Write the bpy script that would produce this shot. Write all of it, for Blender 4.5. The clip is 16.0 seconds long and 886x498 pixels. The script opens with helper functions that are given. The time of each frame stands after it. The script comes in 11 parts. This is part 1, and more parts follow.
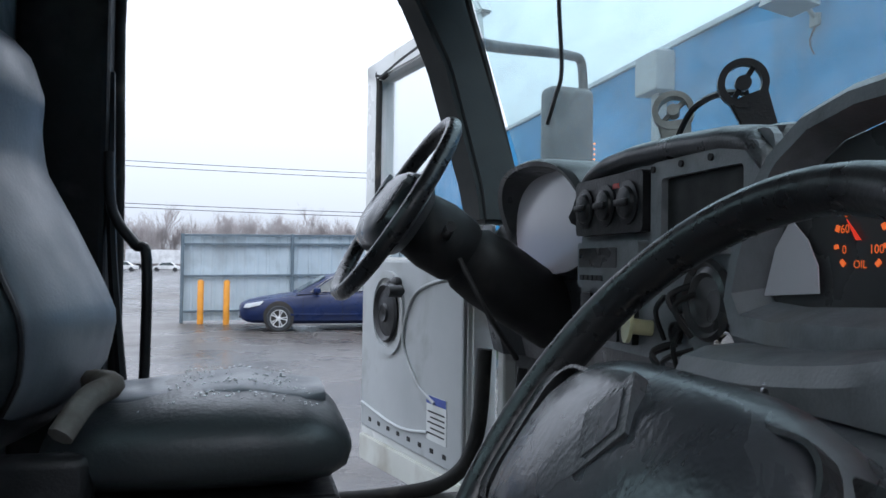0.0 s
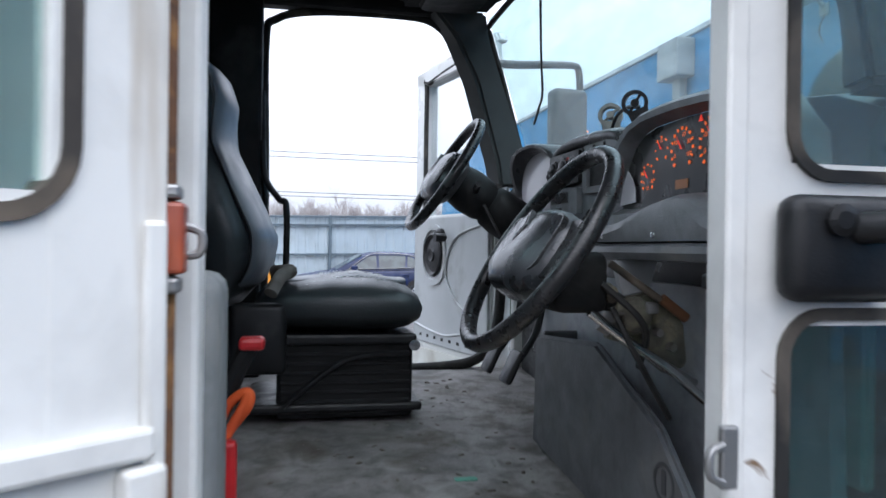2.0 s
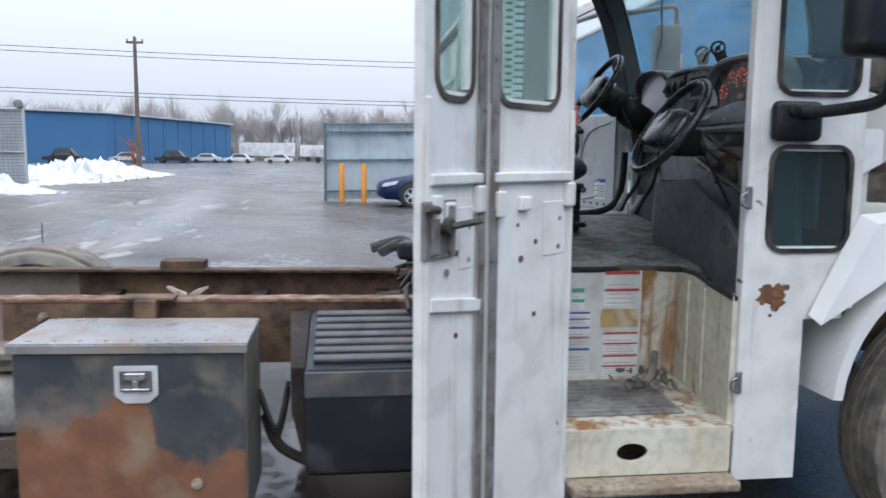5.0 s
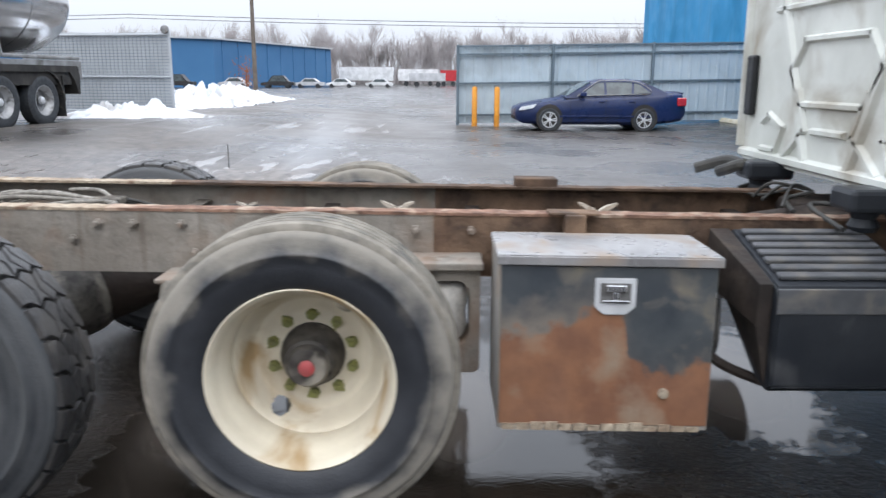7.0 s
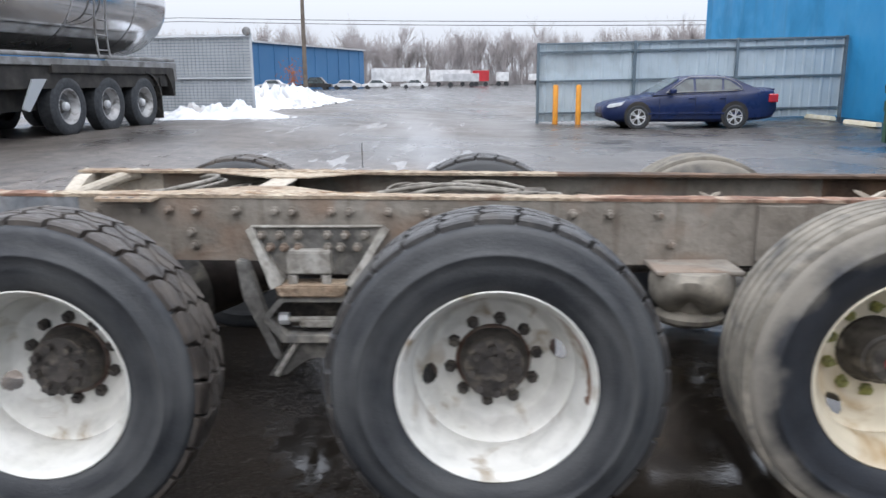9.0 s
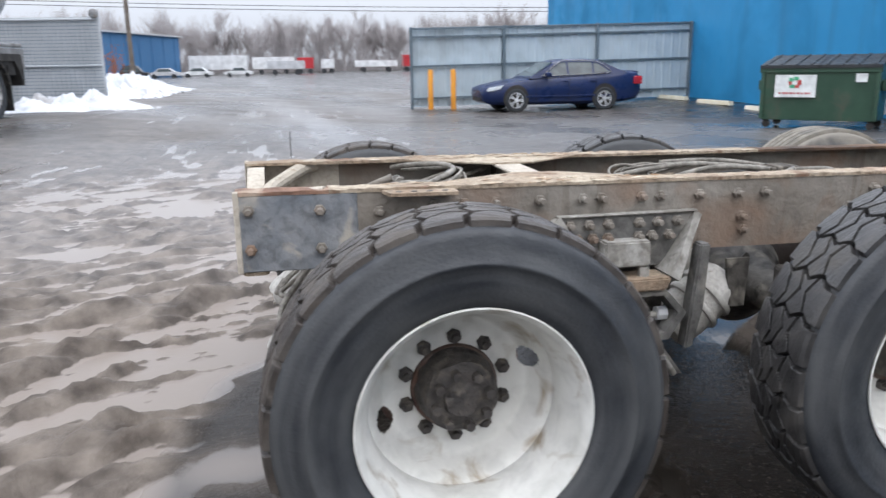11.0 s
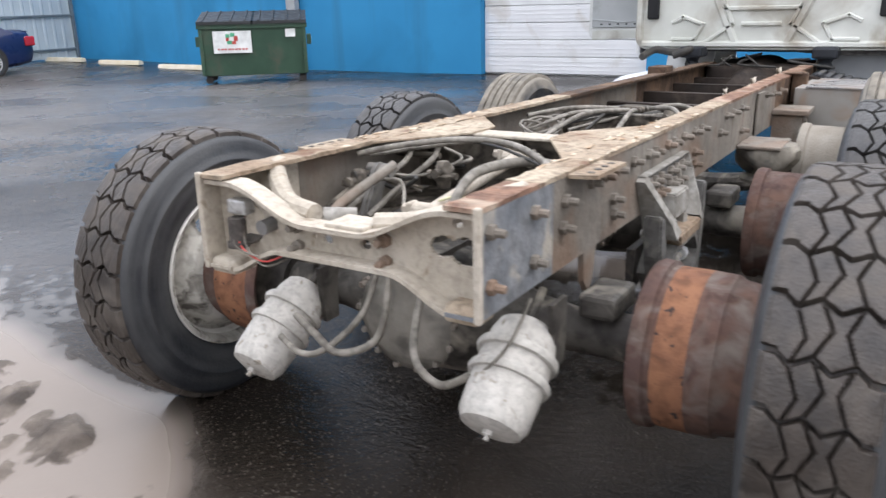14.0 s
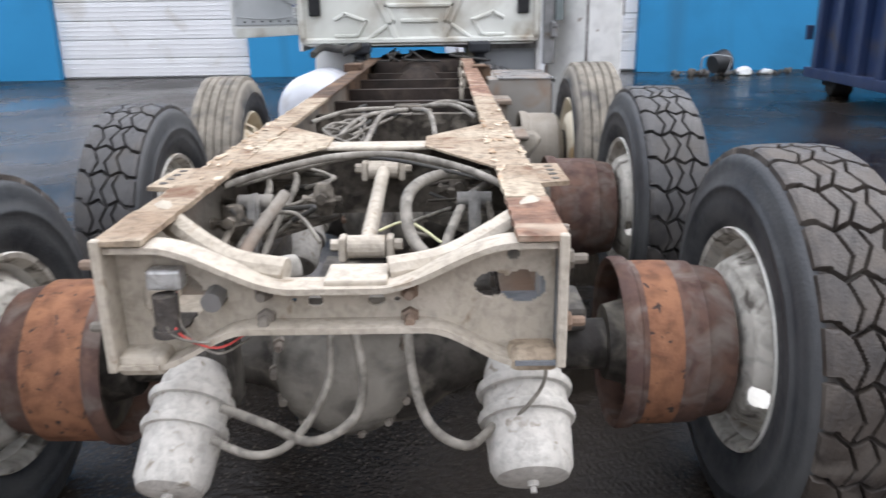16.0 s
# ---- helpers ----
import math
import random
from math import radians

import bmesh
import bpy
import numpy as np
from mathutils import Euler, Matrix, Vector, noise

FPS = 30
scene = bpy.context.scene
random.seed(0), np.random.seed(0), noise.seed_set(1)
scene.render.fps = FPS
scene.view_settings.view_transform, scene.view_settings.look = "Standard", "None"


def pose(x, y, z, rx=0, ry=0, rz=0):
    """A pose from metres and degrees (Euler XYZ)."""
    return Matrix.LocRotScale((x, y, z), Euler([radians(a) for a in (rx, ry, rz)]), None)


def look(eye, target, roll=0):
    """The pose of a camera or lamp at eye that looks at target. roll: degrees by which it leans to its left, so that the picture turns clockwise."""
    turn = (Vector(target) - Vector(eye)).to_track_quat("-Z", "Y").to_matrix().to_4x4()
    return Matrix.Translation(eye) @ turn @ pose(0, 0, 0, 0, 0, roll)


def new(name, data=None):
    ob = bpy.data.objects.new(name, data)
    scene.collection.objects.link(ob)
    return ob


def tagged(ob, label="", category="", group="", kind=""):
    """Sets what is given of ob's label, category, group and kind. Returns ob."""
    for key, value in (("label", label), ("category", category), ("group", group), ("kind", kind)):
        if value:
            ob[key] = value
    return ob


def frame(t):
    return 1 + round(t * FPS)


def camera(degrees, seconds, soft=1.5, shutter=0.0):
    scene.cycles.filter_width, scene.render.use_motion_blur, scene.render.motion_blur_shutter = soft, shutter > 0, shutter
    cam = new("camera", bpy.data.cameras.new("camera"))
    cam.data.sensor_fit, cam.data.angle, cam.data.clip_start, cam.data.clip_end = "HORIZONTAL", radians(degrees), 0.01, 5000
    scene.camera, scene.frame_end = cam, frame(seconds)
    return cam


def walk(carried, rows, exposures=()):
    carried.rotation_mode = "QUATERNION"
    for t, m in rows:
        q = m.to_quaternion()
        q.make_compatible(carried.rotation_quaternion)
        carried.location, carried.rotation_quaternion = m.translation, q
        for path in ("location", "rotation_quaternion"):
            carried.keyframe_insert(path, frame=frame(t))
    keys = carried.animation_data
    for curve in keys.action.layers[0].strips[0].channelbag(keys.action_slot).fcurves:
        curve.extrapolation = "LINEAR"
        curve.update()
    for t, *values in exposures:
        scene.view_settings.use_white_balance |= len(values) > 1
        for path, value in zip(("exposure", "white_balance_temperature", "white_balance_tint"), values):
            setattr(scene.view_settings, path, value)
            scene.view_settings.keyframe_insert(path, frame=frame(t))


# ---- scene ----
cam = camera(60.0, 16.0, soft=1.5, shutter=0.4)

PATH = [
    (0, (5.416, -0.94, 1.746), (5.868, 0.843, 1.783), 0.8),
    (0.5, (5.383, -1.028, 1.71), (5.814, 0.761, 1.747), 0.9),
    (1, (5.341, -1.248, 1.648), (5.757, 0.544, 1.691), 1.1),
    (1.5, (5.281, -1.524, 1.624), (5.682, 0.27, 1.657), 1.2),
    (2, (5.174, -1.892, 1.617), (5.556, -0.091, 1.614), 0.8),
    (2.5, (5.115, -2.282, 1.614), (5.459, -0.475, 1.573), 0.9),
    (3, (4.99, -2.684, 1.578), (5.293, -0.869, 1.527), 0.9),
    (3.2, (4.941, -2.869, 1.589), (5.231, -1.054, 1.53), 0.7),
    (5.5, (4.111, -3.531, 1.46), (4.296, -1.557, 1.2), 0.5),
    (6, (3.796, -3.563, 1.432), (3.879, -1.58, 1.182), 0.7),
    (6.5, (3.464, -3.48, 1.419), (3.492, -1.525, 1.001), 0.4),
    (7, (3.077, -3.431, 1.451), (3.084, -1.478, 1.019), 0.2),
    (7.5, (2.625, -3.463, 1.451), (2.611, -1.51, 1.021), 0.1),
    (8, (2.192, -3.405, 1.431), (2.159, -1.453, 1.0), -0.2),
    (8.5, (1.77, -3.369, 1.411), (1.719, -1.416, 0.98), -0.2),
    (9, (1.308, -3.353, 1.396), (1.25, -1.401, 0.966), -0.4),
    (9.5, (0.857, -3.269, 1.386), (0.832, -1.316, 0.954), -0.4),
    (10, (0.4, -3.244, 1.373), (0.457, -1.292, 0.942), -0.5),
    (10.2, (0.229, -3.193, 1.368), (0.331, -1.244, 0.934), -0.5),
    (12.5, (-1.377, -2.227, 1.355), (-0.442, -0.551, 0.79), -1.4),
    (12.8, (-1.507, -2.072, 1.356), (-0.426, -0.492, 0.78), -1.3),
    (13, (-1.562, -1.908, 1.352), (-0.208, -0.556, 0.77), -1.3),
    (13.2, (-1.605, -1.745, 1.356), (-0.044, -0.649, 0.755), -1.2),
    (13.5, (-1.75, -1.515, 1.361), (-0.15, -0.475, 0.763), -1.3),
    (14, (-1.948, -1.197, 1.38), (-0.331, -0.181, 0.785), -1.3),
    (14.3, (-1.953, -0.985, 1.362), (-0.319, 0.004, 0.771), -1.1),
    (14.5, (-1.95, -0.85, 1.366), (-0.258, 0.037, 0.771), -1.1),
    (14.7, (-1.938, -0.712, 1.37), (-0.108, -0.185, 0.759), -1.0),
    (15, (-1.938, -0.508, 1.369), (-0.067, -0.159, 0.754), -1.0),
    (15.3, (-1.96, -0.343, 1.38), (-0.084, -0.022, 0.764), -1.1),
    (16, (-1.907, -0.215, 1.385), (-0.005, -0.202, 0.766), -0.9),
]
walk(cam, [(t, look(eye, aim, lean)) for t, eye, aim, lean in PATH],
     exposures=[(0.0, 0.5, 6150, 10), (0.5, 0.72, 5850, 8), (1.0, 0.93, 5600, 8), (1.5, 0.95, 5800, 8), (2.0, 0.75, 6200, 12), (2.5, 0.6, 6400, 16), (3.2, 0.4, 6450, 18), (5.5, 0.28, 6150, 10), (6.0, 0.16, 6200, 10), (6.5, 0.32, 6300, 10), (7.0, 0.6, 6450, 10), (8.0, 0.6, 6500, 10), (9.0, 0.48, 6500, 11),
                (10.0, 0.45, 6450, 11), (12.5, 0.46, 6500, 11), (13.0, 0.42, 6550, 12), (13.5, 0.58, 6650, 13), (14.0, 0.62, 6700, 13), (16.0, 0.6, 6650, 13)])

# ---- sky and sun: a wet, overcast winter day ----
world = bpy.data.worlds.new("overcast_sky")
scene.world = world
world.use_nodes = True
wn, wl = world.node_tree.nodes, world.node_tree.links
sky = wn.new("ShaderNodeTexSky")
sky.sky_type = "NISHITA"
sky.sun_disc = False
sky.sun_elevation = radians(35)
sky.sun_rotation = radians(200)
sky.dust_density = 4.0
grey = wn.new("ShaderNodeMix")
grey.data_type = "RGBA"
grey.inputs["Factor"].default_value = 0.93
grey.inputs["B"].default_value = (8.9, 9.5, 10.6, 1)
wl.new(sky.outputs["Color"], grey.inputs["A"])
# an even cloud cover is about twice as bright overhead as at the horizon
up = wn.new("ShaderNodeSeparateXYZ")
wl.new(wn.new("ShaderNodeTexCoord").outputs["Generated"], up.inputs[0])
rise = wn.new("ShaderNodeMapRange")
for i, v in ((1, 0.0), (2, 1.0), (3, 0.47), (4, 1.96)):
    rise.inputs[i].default_value = v
wl.new(up.outputs["Z"], rise.inputs[0])
cover = wn.new("ShaderNodeVectorMath")
cover.operation = "SCALE"
wl.new(grey.outputs["Result"], cover.inputs[0])
wl.new(rise.outputs[0], cover.inputs["Scale"])
wl.new(cover.outputs["Vector"], wn["Background"].inputs["Color"])
wn["Background"].inputs["Strength"].default_value = 0.125

sun = new("sun", bpy.data.lights.new("sun", "SUN"))
sun.data.energy = 0.6
sun.data.angle = radians(40)
sun.data.color = (1.0, 0.97, 0.93)
sun.matrix_world = look((0, 0, 20), (-3.0, 9.0, 6.5))

# ---- building tools ----
def material(name, c1, c2=None, scale=6.0, rough=0.6, rough_var=0.15, metal=0.0, dirt=None, dirt_scale=1.5, dirt_at=0.55,
             dirt_soft=0.12, dirt_rough=0.9, bump=0.15, bump_scale=40.0, coat=0.0, low=None, spec=0.5, grime=0.0, grime_scale=24.0, streak=None):
    """A surface with grain, mottling and patches of dirt, all in metres. grime: fine dark smudges. streak = (colour, scale, threshold): runs down the surface. low = (height, softness, raggedness): dirt below that height."""
    m = bpy.data.materials.new(name)
    m.use_nodes = True
    n, l = m.node_tree.nodes, m.node_tree.links
    bsdf = n["Principled BSDF"]
    where = n.new("ShaderNodeNewGeometry").outputs["Position"]

    def cloud(s, detail=5.0, distort=0.0):
        t = n.new("ShaderNodeTexNoise")
        t.inputs["Scale"].default_value, t.inputs["Detail"].default_value = s, detail
        t.inputs["Distortion"].default_value = distort
        l.new(where, t.inputs["Vector"])
        return t.outputs["Fac"]

    def spread(v, a, b, lo=0.0, hi=1.0):
        t = n.new("ShaderNodeMapRange")
        t.inputs[1].default_value, t.inputs[2].default_value, t.inputs[3].default_value, t.inputs[4].default_value = a, b, lo, hi
        l.new(v, t.inputs[0])
        return t.outputs[0]

    def blend(f, a, b):
        t = n.new("ShaderNodeMix")
        t.data_type = "RGBA"
        l.new(f, t.inputs["Factor"])
        for key, v in (("A", a), ("B", b)):
            if isinstance(v, tuple):
                t.inputs[key].default_value = (*v, 1)
            else:
                l.new(v, t.inputs[key])
        return t.outputs["Result"]

    c2 = c2 or tuple(0.72 * c for c in c1)
    fine = cloud(bump_scale, 4.0)
    colour = blend(spread(cloud(scale), 0.35, 0.65), c1, c2)
    gloss = spread(cloud(scale * 2.3), 0.3, 0.7, max(rough - rough_var, 0.02), min(rough + rough_var, 1.0))
    if streak:
        run = n.new("ShaderNodeMapping")
        run.inputs["Scale"].default_value = (streak[1], streak[1], streak[1] * 0.09)
        l.new(where, run.inputs["Vector"])
        t = n.new("ShaderNodeTexNoise")
        t.inputs["Scale"].default_value, t.inputs["Detail"].default_value = 1.0, 6.0
        l.new(run.outputs["Vector"], t.inputs["Vector"])
        colour = blend(spread(t.outputs["Fac"], streak[2] - 0.05, streak[2] + 0.08, 0.0, 0.9), colour, streak[0])
    if grime:
        smudge = spread(cloud(grime_scale, 9.0, 0.4), 0.45, 0.68, 0.0, grime)
        colour = blend(smudge, colour, tuple(0.25 * c for c in c2))
    if dirt:
        mask = spread(cloud(dirt_scale, 7.0, 0.6), dirt_at - dirt_soft, dirt_at + dirt_soft)
        if low:
            sep = n.new("ShaderNodeSeparateXYZ")
            l.new(where, sep.inputs[0])
            rag = n.new("ShaderNodeMath")
            rag.operation = "MULTIPLY_ADD"
            l.new(cloud(dirt_scale, 6.0, 0.8), rag.inputs[0])
            rag.inputs[1].default_value = low[2]
            l.new(sep.outputs["Z"], rag.inputs[2])
            mid = low[0] + low[2] * 0.5
            mask = spread(rag.outputs[0], mid + low[1], mid - low[1])
        colour = blend(mask, colour, dirt)
        two = n.new("ShaderNodeMix")
        l.new(mask, two.inputs["Factor"])
        l.new(gloss, two.inputs["A"])
        two.inputs["B"].default_value = dirt_rough
        gloss = two.outputs["Result"]
    l.new(colour, bsdf.inputs["Base Color"])
    l.new(gloss, bsdf.inputs["Roughness"])
    bsdf.inputs["Metallic"].default_value = metal
    bsdf.inputs["Coat Weight"].default_value = coat
    bsdf.inputs["Specular IOR Level"].default_value = spec * (0.45 if rough > 0.5 else 1.0)
    if bump:
        b = n.new("ShaderNodeBump")
        b.inputs["Strength"].default_value = bump
        b.inputs["Distance"].default_value = 0.01
        l.new(fine, b.inputs["Height"])
        l.new(b.outputs["Normal"], bsdf.inputs["Normal"])
    return m


def glass_material(name, tint, dirt=0.0):
    """Clear tinted pane: straight through, with a surface reflection and a film of dirt."""
    m = bpy.data.materials.new(name)
    m.use_nodes = True
    n, l = m.node_tree.nodes, m.node_tree.links
    clear = n.new("ShaderNodeBsdfTransparent")
    clear.inputs["Color"].default_value = (*tint, 1)
    shine = n.new("ShaderNodeBsdfGlossy")
    shine.inputs["Roughness"].default_value = 0.02
    graze = n.new("ShaderNodeLayerWeight")
    graze.inputs["Blend"].default_value = 0.5
    power = n.new("ShaderNodeMath")
    power.operation = "POWER"
    power.inputs[1].default_value = 5.0
    l.new(graze.outputs["Facing"], power.inputs[0])
    fres = n.new("ShaderNodeMath")
    fres.operation = "MULTIPLY_ADD"
    fres.inputs[1].default_value, fres.inputs[2].default_value = 0.45, 0.05
    l.new(power.outputs[0], fres.inputs[0])
    mix = n.new("ShaderNodeMixShader")
    l.new(fres.outputs[0], mix.inputs[0])
    l.new(clear.outputs[0], mix.inputs[1])
    l.new(shine.outputs[0], mix.inputs[2])
    out = mix
    if dirt:
        film = n.new("ShaderNodeAddShader")
        for i, kind in enumerate(("ShaderNodeBsdfDiffuse", "ShaderNodeBsdfTranslucent")):
            lobe = n.new(kind)
            lobe.inputs["Color"].default_value = (0.36, 0.37, 0.36, 1)
            l.new(lobe.outputs[0], film.inputs[i])
        noise_t = n.new("ShaderNodeTexNoise")
        noise_t.inputs["Scale"].default_value = 9.0
        noise_t.inputs["Detail"].default_value = 8.0
        amount = n.new("ShaderNodeMapRange")
        for i, v in ((1, 0.3), (2, 0.75), (3, dirt * 0.6), (4, dirt * 1.5)):
            amount.inputs[i].default_value = v
        l.new(noise_t.outputs["Fac"], amount.inputs[0])
        out = n.new("ShaderNodeMixShader")
        l.new(amount.outputs[0], out.inputs[0])
        l.new(mix.outputs[0], out.inputs[1])
        l.new(film.outputs[0], out.inputs[2])
    l.new(out.outputs[0], n["Material Output"].inputs["Surface"])
    return m


def glow_material(name, colour, power):
    m = bpy.data.materials.new(name)
    m.use_nodes = True
    b = m.node_tree.nodes["Principled BSDF"]
    b.inputs["Base Color"].default_value = (*colour, 1)
    b.inputs["Emission Color"].default_value = (*colour, 1)
    b.inputs["Emission Strength"].default_value = power
    return m


def thing(name, at, label, category, group="", kind=""):
    ob = new(name)
    ob.empty_display_size = 0.2
    ob.location = at
    return tagged(ob, label, category, group, kind)


def origin_of(ob):
    while ob.parent:
        ob = ob.parent
    return ob.location


def part(name, shape, mat, parent, label="", smooth=None, at=None):
    """Links a bmesh (in world metres) or a shared mesh as one mesh object under a thing or a part. at: a pose for a shared mesh."""
    if isinstance(shape, bmesh.types.BMesh):
        if parent and at is None:
            bmesh.ops.translate(shape, vec=-origin_of(parent), verts=shape.verts)
        me = bpy.data.meshes.new(name)
        bmesh.ops.recalc_face_normals(shape, faces=shape.faces)
        shape.to_mesh(me)
        shape.free()
        if smooth is not None:
            for p in me.polygons:
                p.use_smooth = True
            me.set_sharp_from_angle(angle=radians(smooth))
        me.materials.append(mat)
    else:
        me = shape
    ob = new(name, me)
    if parent:
        ob.parent = parent
    if at is not None:
        ob.matrix_basis = (Matrix.Translation(-origin_of(parent)) if parent else Matrix()) @ at
    if label:
        ob["label"] = label
    return ob


def solo(name, shape, mat, label, category, group="", kind="", smooth=None):
    """A thing that is a single mesh."""
    return tagged(part(name, shape, mat, None, "", smooth), label, category, group, kind)


def B():
    return bmesh.new()


def box(bm, a, b, bevel=0.0, seg=2, turn=None):
    """A box between two corners, with rounded edges; turn: a matrix put on it afterwards."""
    lo, hi = [min(p, q) for p, q in zip(a, b)], [max(p, q) for p, q in zip(a, b)]
    made = bmesh.ops.create_cube(bm, size=1.0)["verts"]
    for v in made:
        v.co = Vector([lo[i] + (v.co[i] + 0.5) * (hi[i] - lo[i]) for i in range(3)])
    if bevel:
        edges = list({e for v in made for e in v.link_edges})
        made = bmesh.ops.bevel(bm, geom=edges, offset=bevel, segments=seg, affect="EDGES", profile=0.5)["verts"]
        made = list({v for v in made})
    if turn is not None:
        seen = set()
        stack = list(made)
        while stack:
            v = stack.pop()
            if v not in seen:
                seen.add(v)
                stack += [e.other_vert(v) for e in v.link_edges]
        for v in seen:
            v.co = turn @ v.co
    return bm


def rod(bm, p, q, r, r2=None, seg=16, caps=True):
    """A round bar or cone from p to q."""
    p, q = Vector(p), Vector(q)
    d = q - p
    m = Matrix.Translation((p + q) / 2) @ d.to_track_quat("Z", "Y").to_matrix().to_4x4()
    bmesh.ops.create_cone(bm, cap_ends=caps, segments=seg, radius1=r, radius2=r if r2 is None else r2, depth=d.length, matrix=m)
    return bm


def tube(bm, points, r, seg=8, smooth_steps=6):
    """A bent pipe or hose through the points, rounded by a spline."""
    pts = [Vector(p) for p in points]
    line = []
    for i in range(len(pts) - 1):
        a, b, c, d = pts[max(i - 1, 0)], pts[i], pts[i + 1], pts[min(i + 2, len(pts) - 1)]
        for k in range(smooth_steps):
            t = k / smooth_steps
            line.append(0.5 * ((2 * b) + (c - a) * t + (2 * a - 5 * b + 4 * c - d) * t * t + (3 * b - a - 3 * c + d) * t ** 3))
    line.append(pts[-1])
    rings, up = [], Vector((0.13, 0.29, 0.95))
    for i, p in enumerate(line):
        d = (line[min(i + 1, len(line) - 1)] - line[max(i - 1, 0)]).normalized()
        side = d.cross(up)
        side = side.normalized() if side.length > 1e-4 else d.orthogonal().normalized()
        up = side.cross(d)
        rings.append([bm.verts.new(p + r * (math.cos(a) * side + math.sin(a) * up)) for a in (2 * math.pi * k / seg for k in range(seg))])
    for a, b in zip(rings, rings[1:]):
        for k in range(seg):
            bm.faces.new((a[k], a[(k + 1) % seg], b[(k + 1) % seg], b[k]))
    bm.faces.new(rings[0][::-1])
    bm.faces.new(rings[-1])
    return bm


def lathe(bm, profile, m=None, seg=32, closed=False):
    """Turns (radius, height) pairs round the z axis, then lays the result by m."""
    m = m or Matrix()
    rings = []
    for r, h in profile:
        if r < 1e-5:
            rings.append([bm.verts.new(m @ Vector((0, 0, h)))])
        else:
            rings.append([bm.verts.new(m @ Vector((r * math.cos(2 * math.pi * k / seg), r * math.sin(2 * math.pi * k / seg), h))) for k in range(seg)])
    pairs = list(zip(rings, rings[1:])) + ([(rings[-1], rings[0])] if closed else [])
    for a, b in pairs:
        for k in range(seg):
            j = (k + 1) % seg
            if len(a) == 1 and len(b) == 1:
                continue
            if len(a) == 1:
                bm.faces.new((a[0], b[k], b[j]))
            elif len(b) == 1:
                bm.faces.new((a[k], a[j], b[0]))
            else:
                bm.faces.new((a[k], a[j], b[j], b[k]))
    return bm


def along(p, q):
    """A matrix whose z axis runs from p to q, with its origin at p."""
    p, q = Vector(p), Vector(q)
    return Matrix.Translation(p) @ (q - p).to_track_quat("Z", "Y").to_matrix().to_4x4()


def slab(bm, outline, axis, lo, hi, bevel=0.0):
    """A flat plate: an outline in the two other axes (in xyz order), thick from lo to hi along axis."""
    def at(u, v, w):
        return {"x": (w, u, v), "y": (u, w, v), "z": (u, v, w)}[axis]
    bottom = [bm.verts.new(at(u, v, lo)) for u, v in outline]
    top = [bm.verts.new(at(u, v, hi)) for u, v in outline]
    k = len(outline)
    faces = [bm.faces.new(bottom), bm.faces.new(top[::-1])]
    faces += [bm.faces.new((bottom[i], bottom[(i + 1) % k], top[(i + 1) % k], top[i])) for i in range(k)]
    if bevel:
        bmesh.ops.recalc_face_normals(bm, faces=faces)
        bmesh.ops.bevel(bm, geom=list({e for f in faces for e in f.edges}), offset=bevel, segments=2, affect="EDGES")
    return bm


def rounded(u0, u1, v0, v1, r, steps=6):
    """The outline of a rectangle with rounded corners."""
    out = []
    for cu, cv, a0 in ((u1 - r, v1 - r, 0), (u0 + r, v1 - r, 90), (u0 + r, v0 + r, 180), (u1 - r, v0 + r, 270)):
        for k in range(steps + 1):
            a = radians(a0 + 90 * k / steps)
            out.append((cu + r * math.cos(a), cv + r * math.sin(a)))
    return out


def ring_plate(bm, outer, inner, axis, lo, hi):
    """A plate with a hole: two outlines with the same number of points."""
    def at(u, v, w):
        return {"x": (w, u, v), "y": (u, w, v), "z": (u, v, w)}[axis]
    k = len(outer)
    vs = [[bm.verts.new(at(u, v, w)) for u, v in o] for o, w in ((outer, lo), (inner, lo), (inner, hi), (outer, hi))]
    for a, b in zip(vs, vs[1:] + vs[:1]):
        for i in range(k):
            bm.faces.new((a[i], a[(i + 1) % k], b[(i + 1) % k], b[i]))
    return bm


def loft(bm, rings, caps=True):
    """Skins closed rings of equal length."""
    vs = [[bm.verts.new(p) for p in ring] for ring in rings]
    k = len(vs[0])
    for a, b in zip(vs, vs[1:]):
        for i in range(k):
            bm.faces.new((a[i], a[(i + 1) % k], b[(i + 1) % k], b[i]))
    if caps:
        bm.faces.new(vs[0][::-1])
        bm.faces.new(vs[-1])
    return bm


def smoothstep(a, b, x):
    t = min(max((x - a) / (b - a), 0.0), 1.0)
    return t * t * (3 - 2 * t)

# ---- materials ----
white_paint = material("cab_white_paint", (0.72, 0.73, 0.72), (0.62, 0.63, 0.61), 1.8, 0.32, 0.1, dirt=(0.36, 0.31, 0.24), dirt_scale=3.5, dirt_at=0.68, dirt_soft=0.07, bump=0.03)
cab_back_paint = material("weathered_white_paint", (0.66, 0.67, 0.62), (0.5, 0.51, 0.46), 2.2, 0.45, 0.1, dirt=(0.3, 0.26, 0.2), dirt_scale=2.5, dirt_at=0.62, bump=0.04)
riser_white = material("scuffed_white_riser", (0.66, 0.68, 0.66), (0.55, 0.56, 0.53), 4, 0.5, 0.1, dirt=(0.34, 0.20, 0.09), dirt_scale=7, dirt_at=0.69, dirt_soft=0.05, bump=0.06, grime=0.25, grime_scale=12)
stained_label = material("rust_stained_paper", (0.50, 0.36, 0.16), (0.36, 0.22, 0.09), 14, 0.7, 0.1, dirt=(0.62, 0.58, 0.48), dirt_scale=9, dirt_at=0.62, bump=0.1)
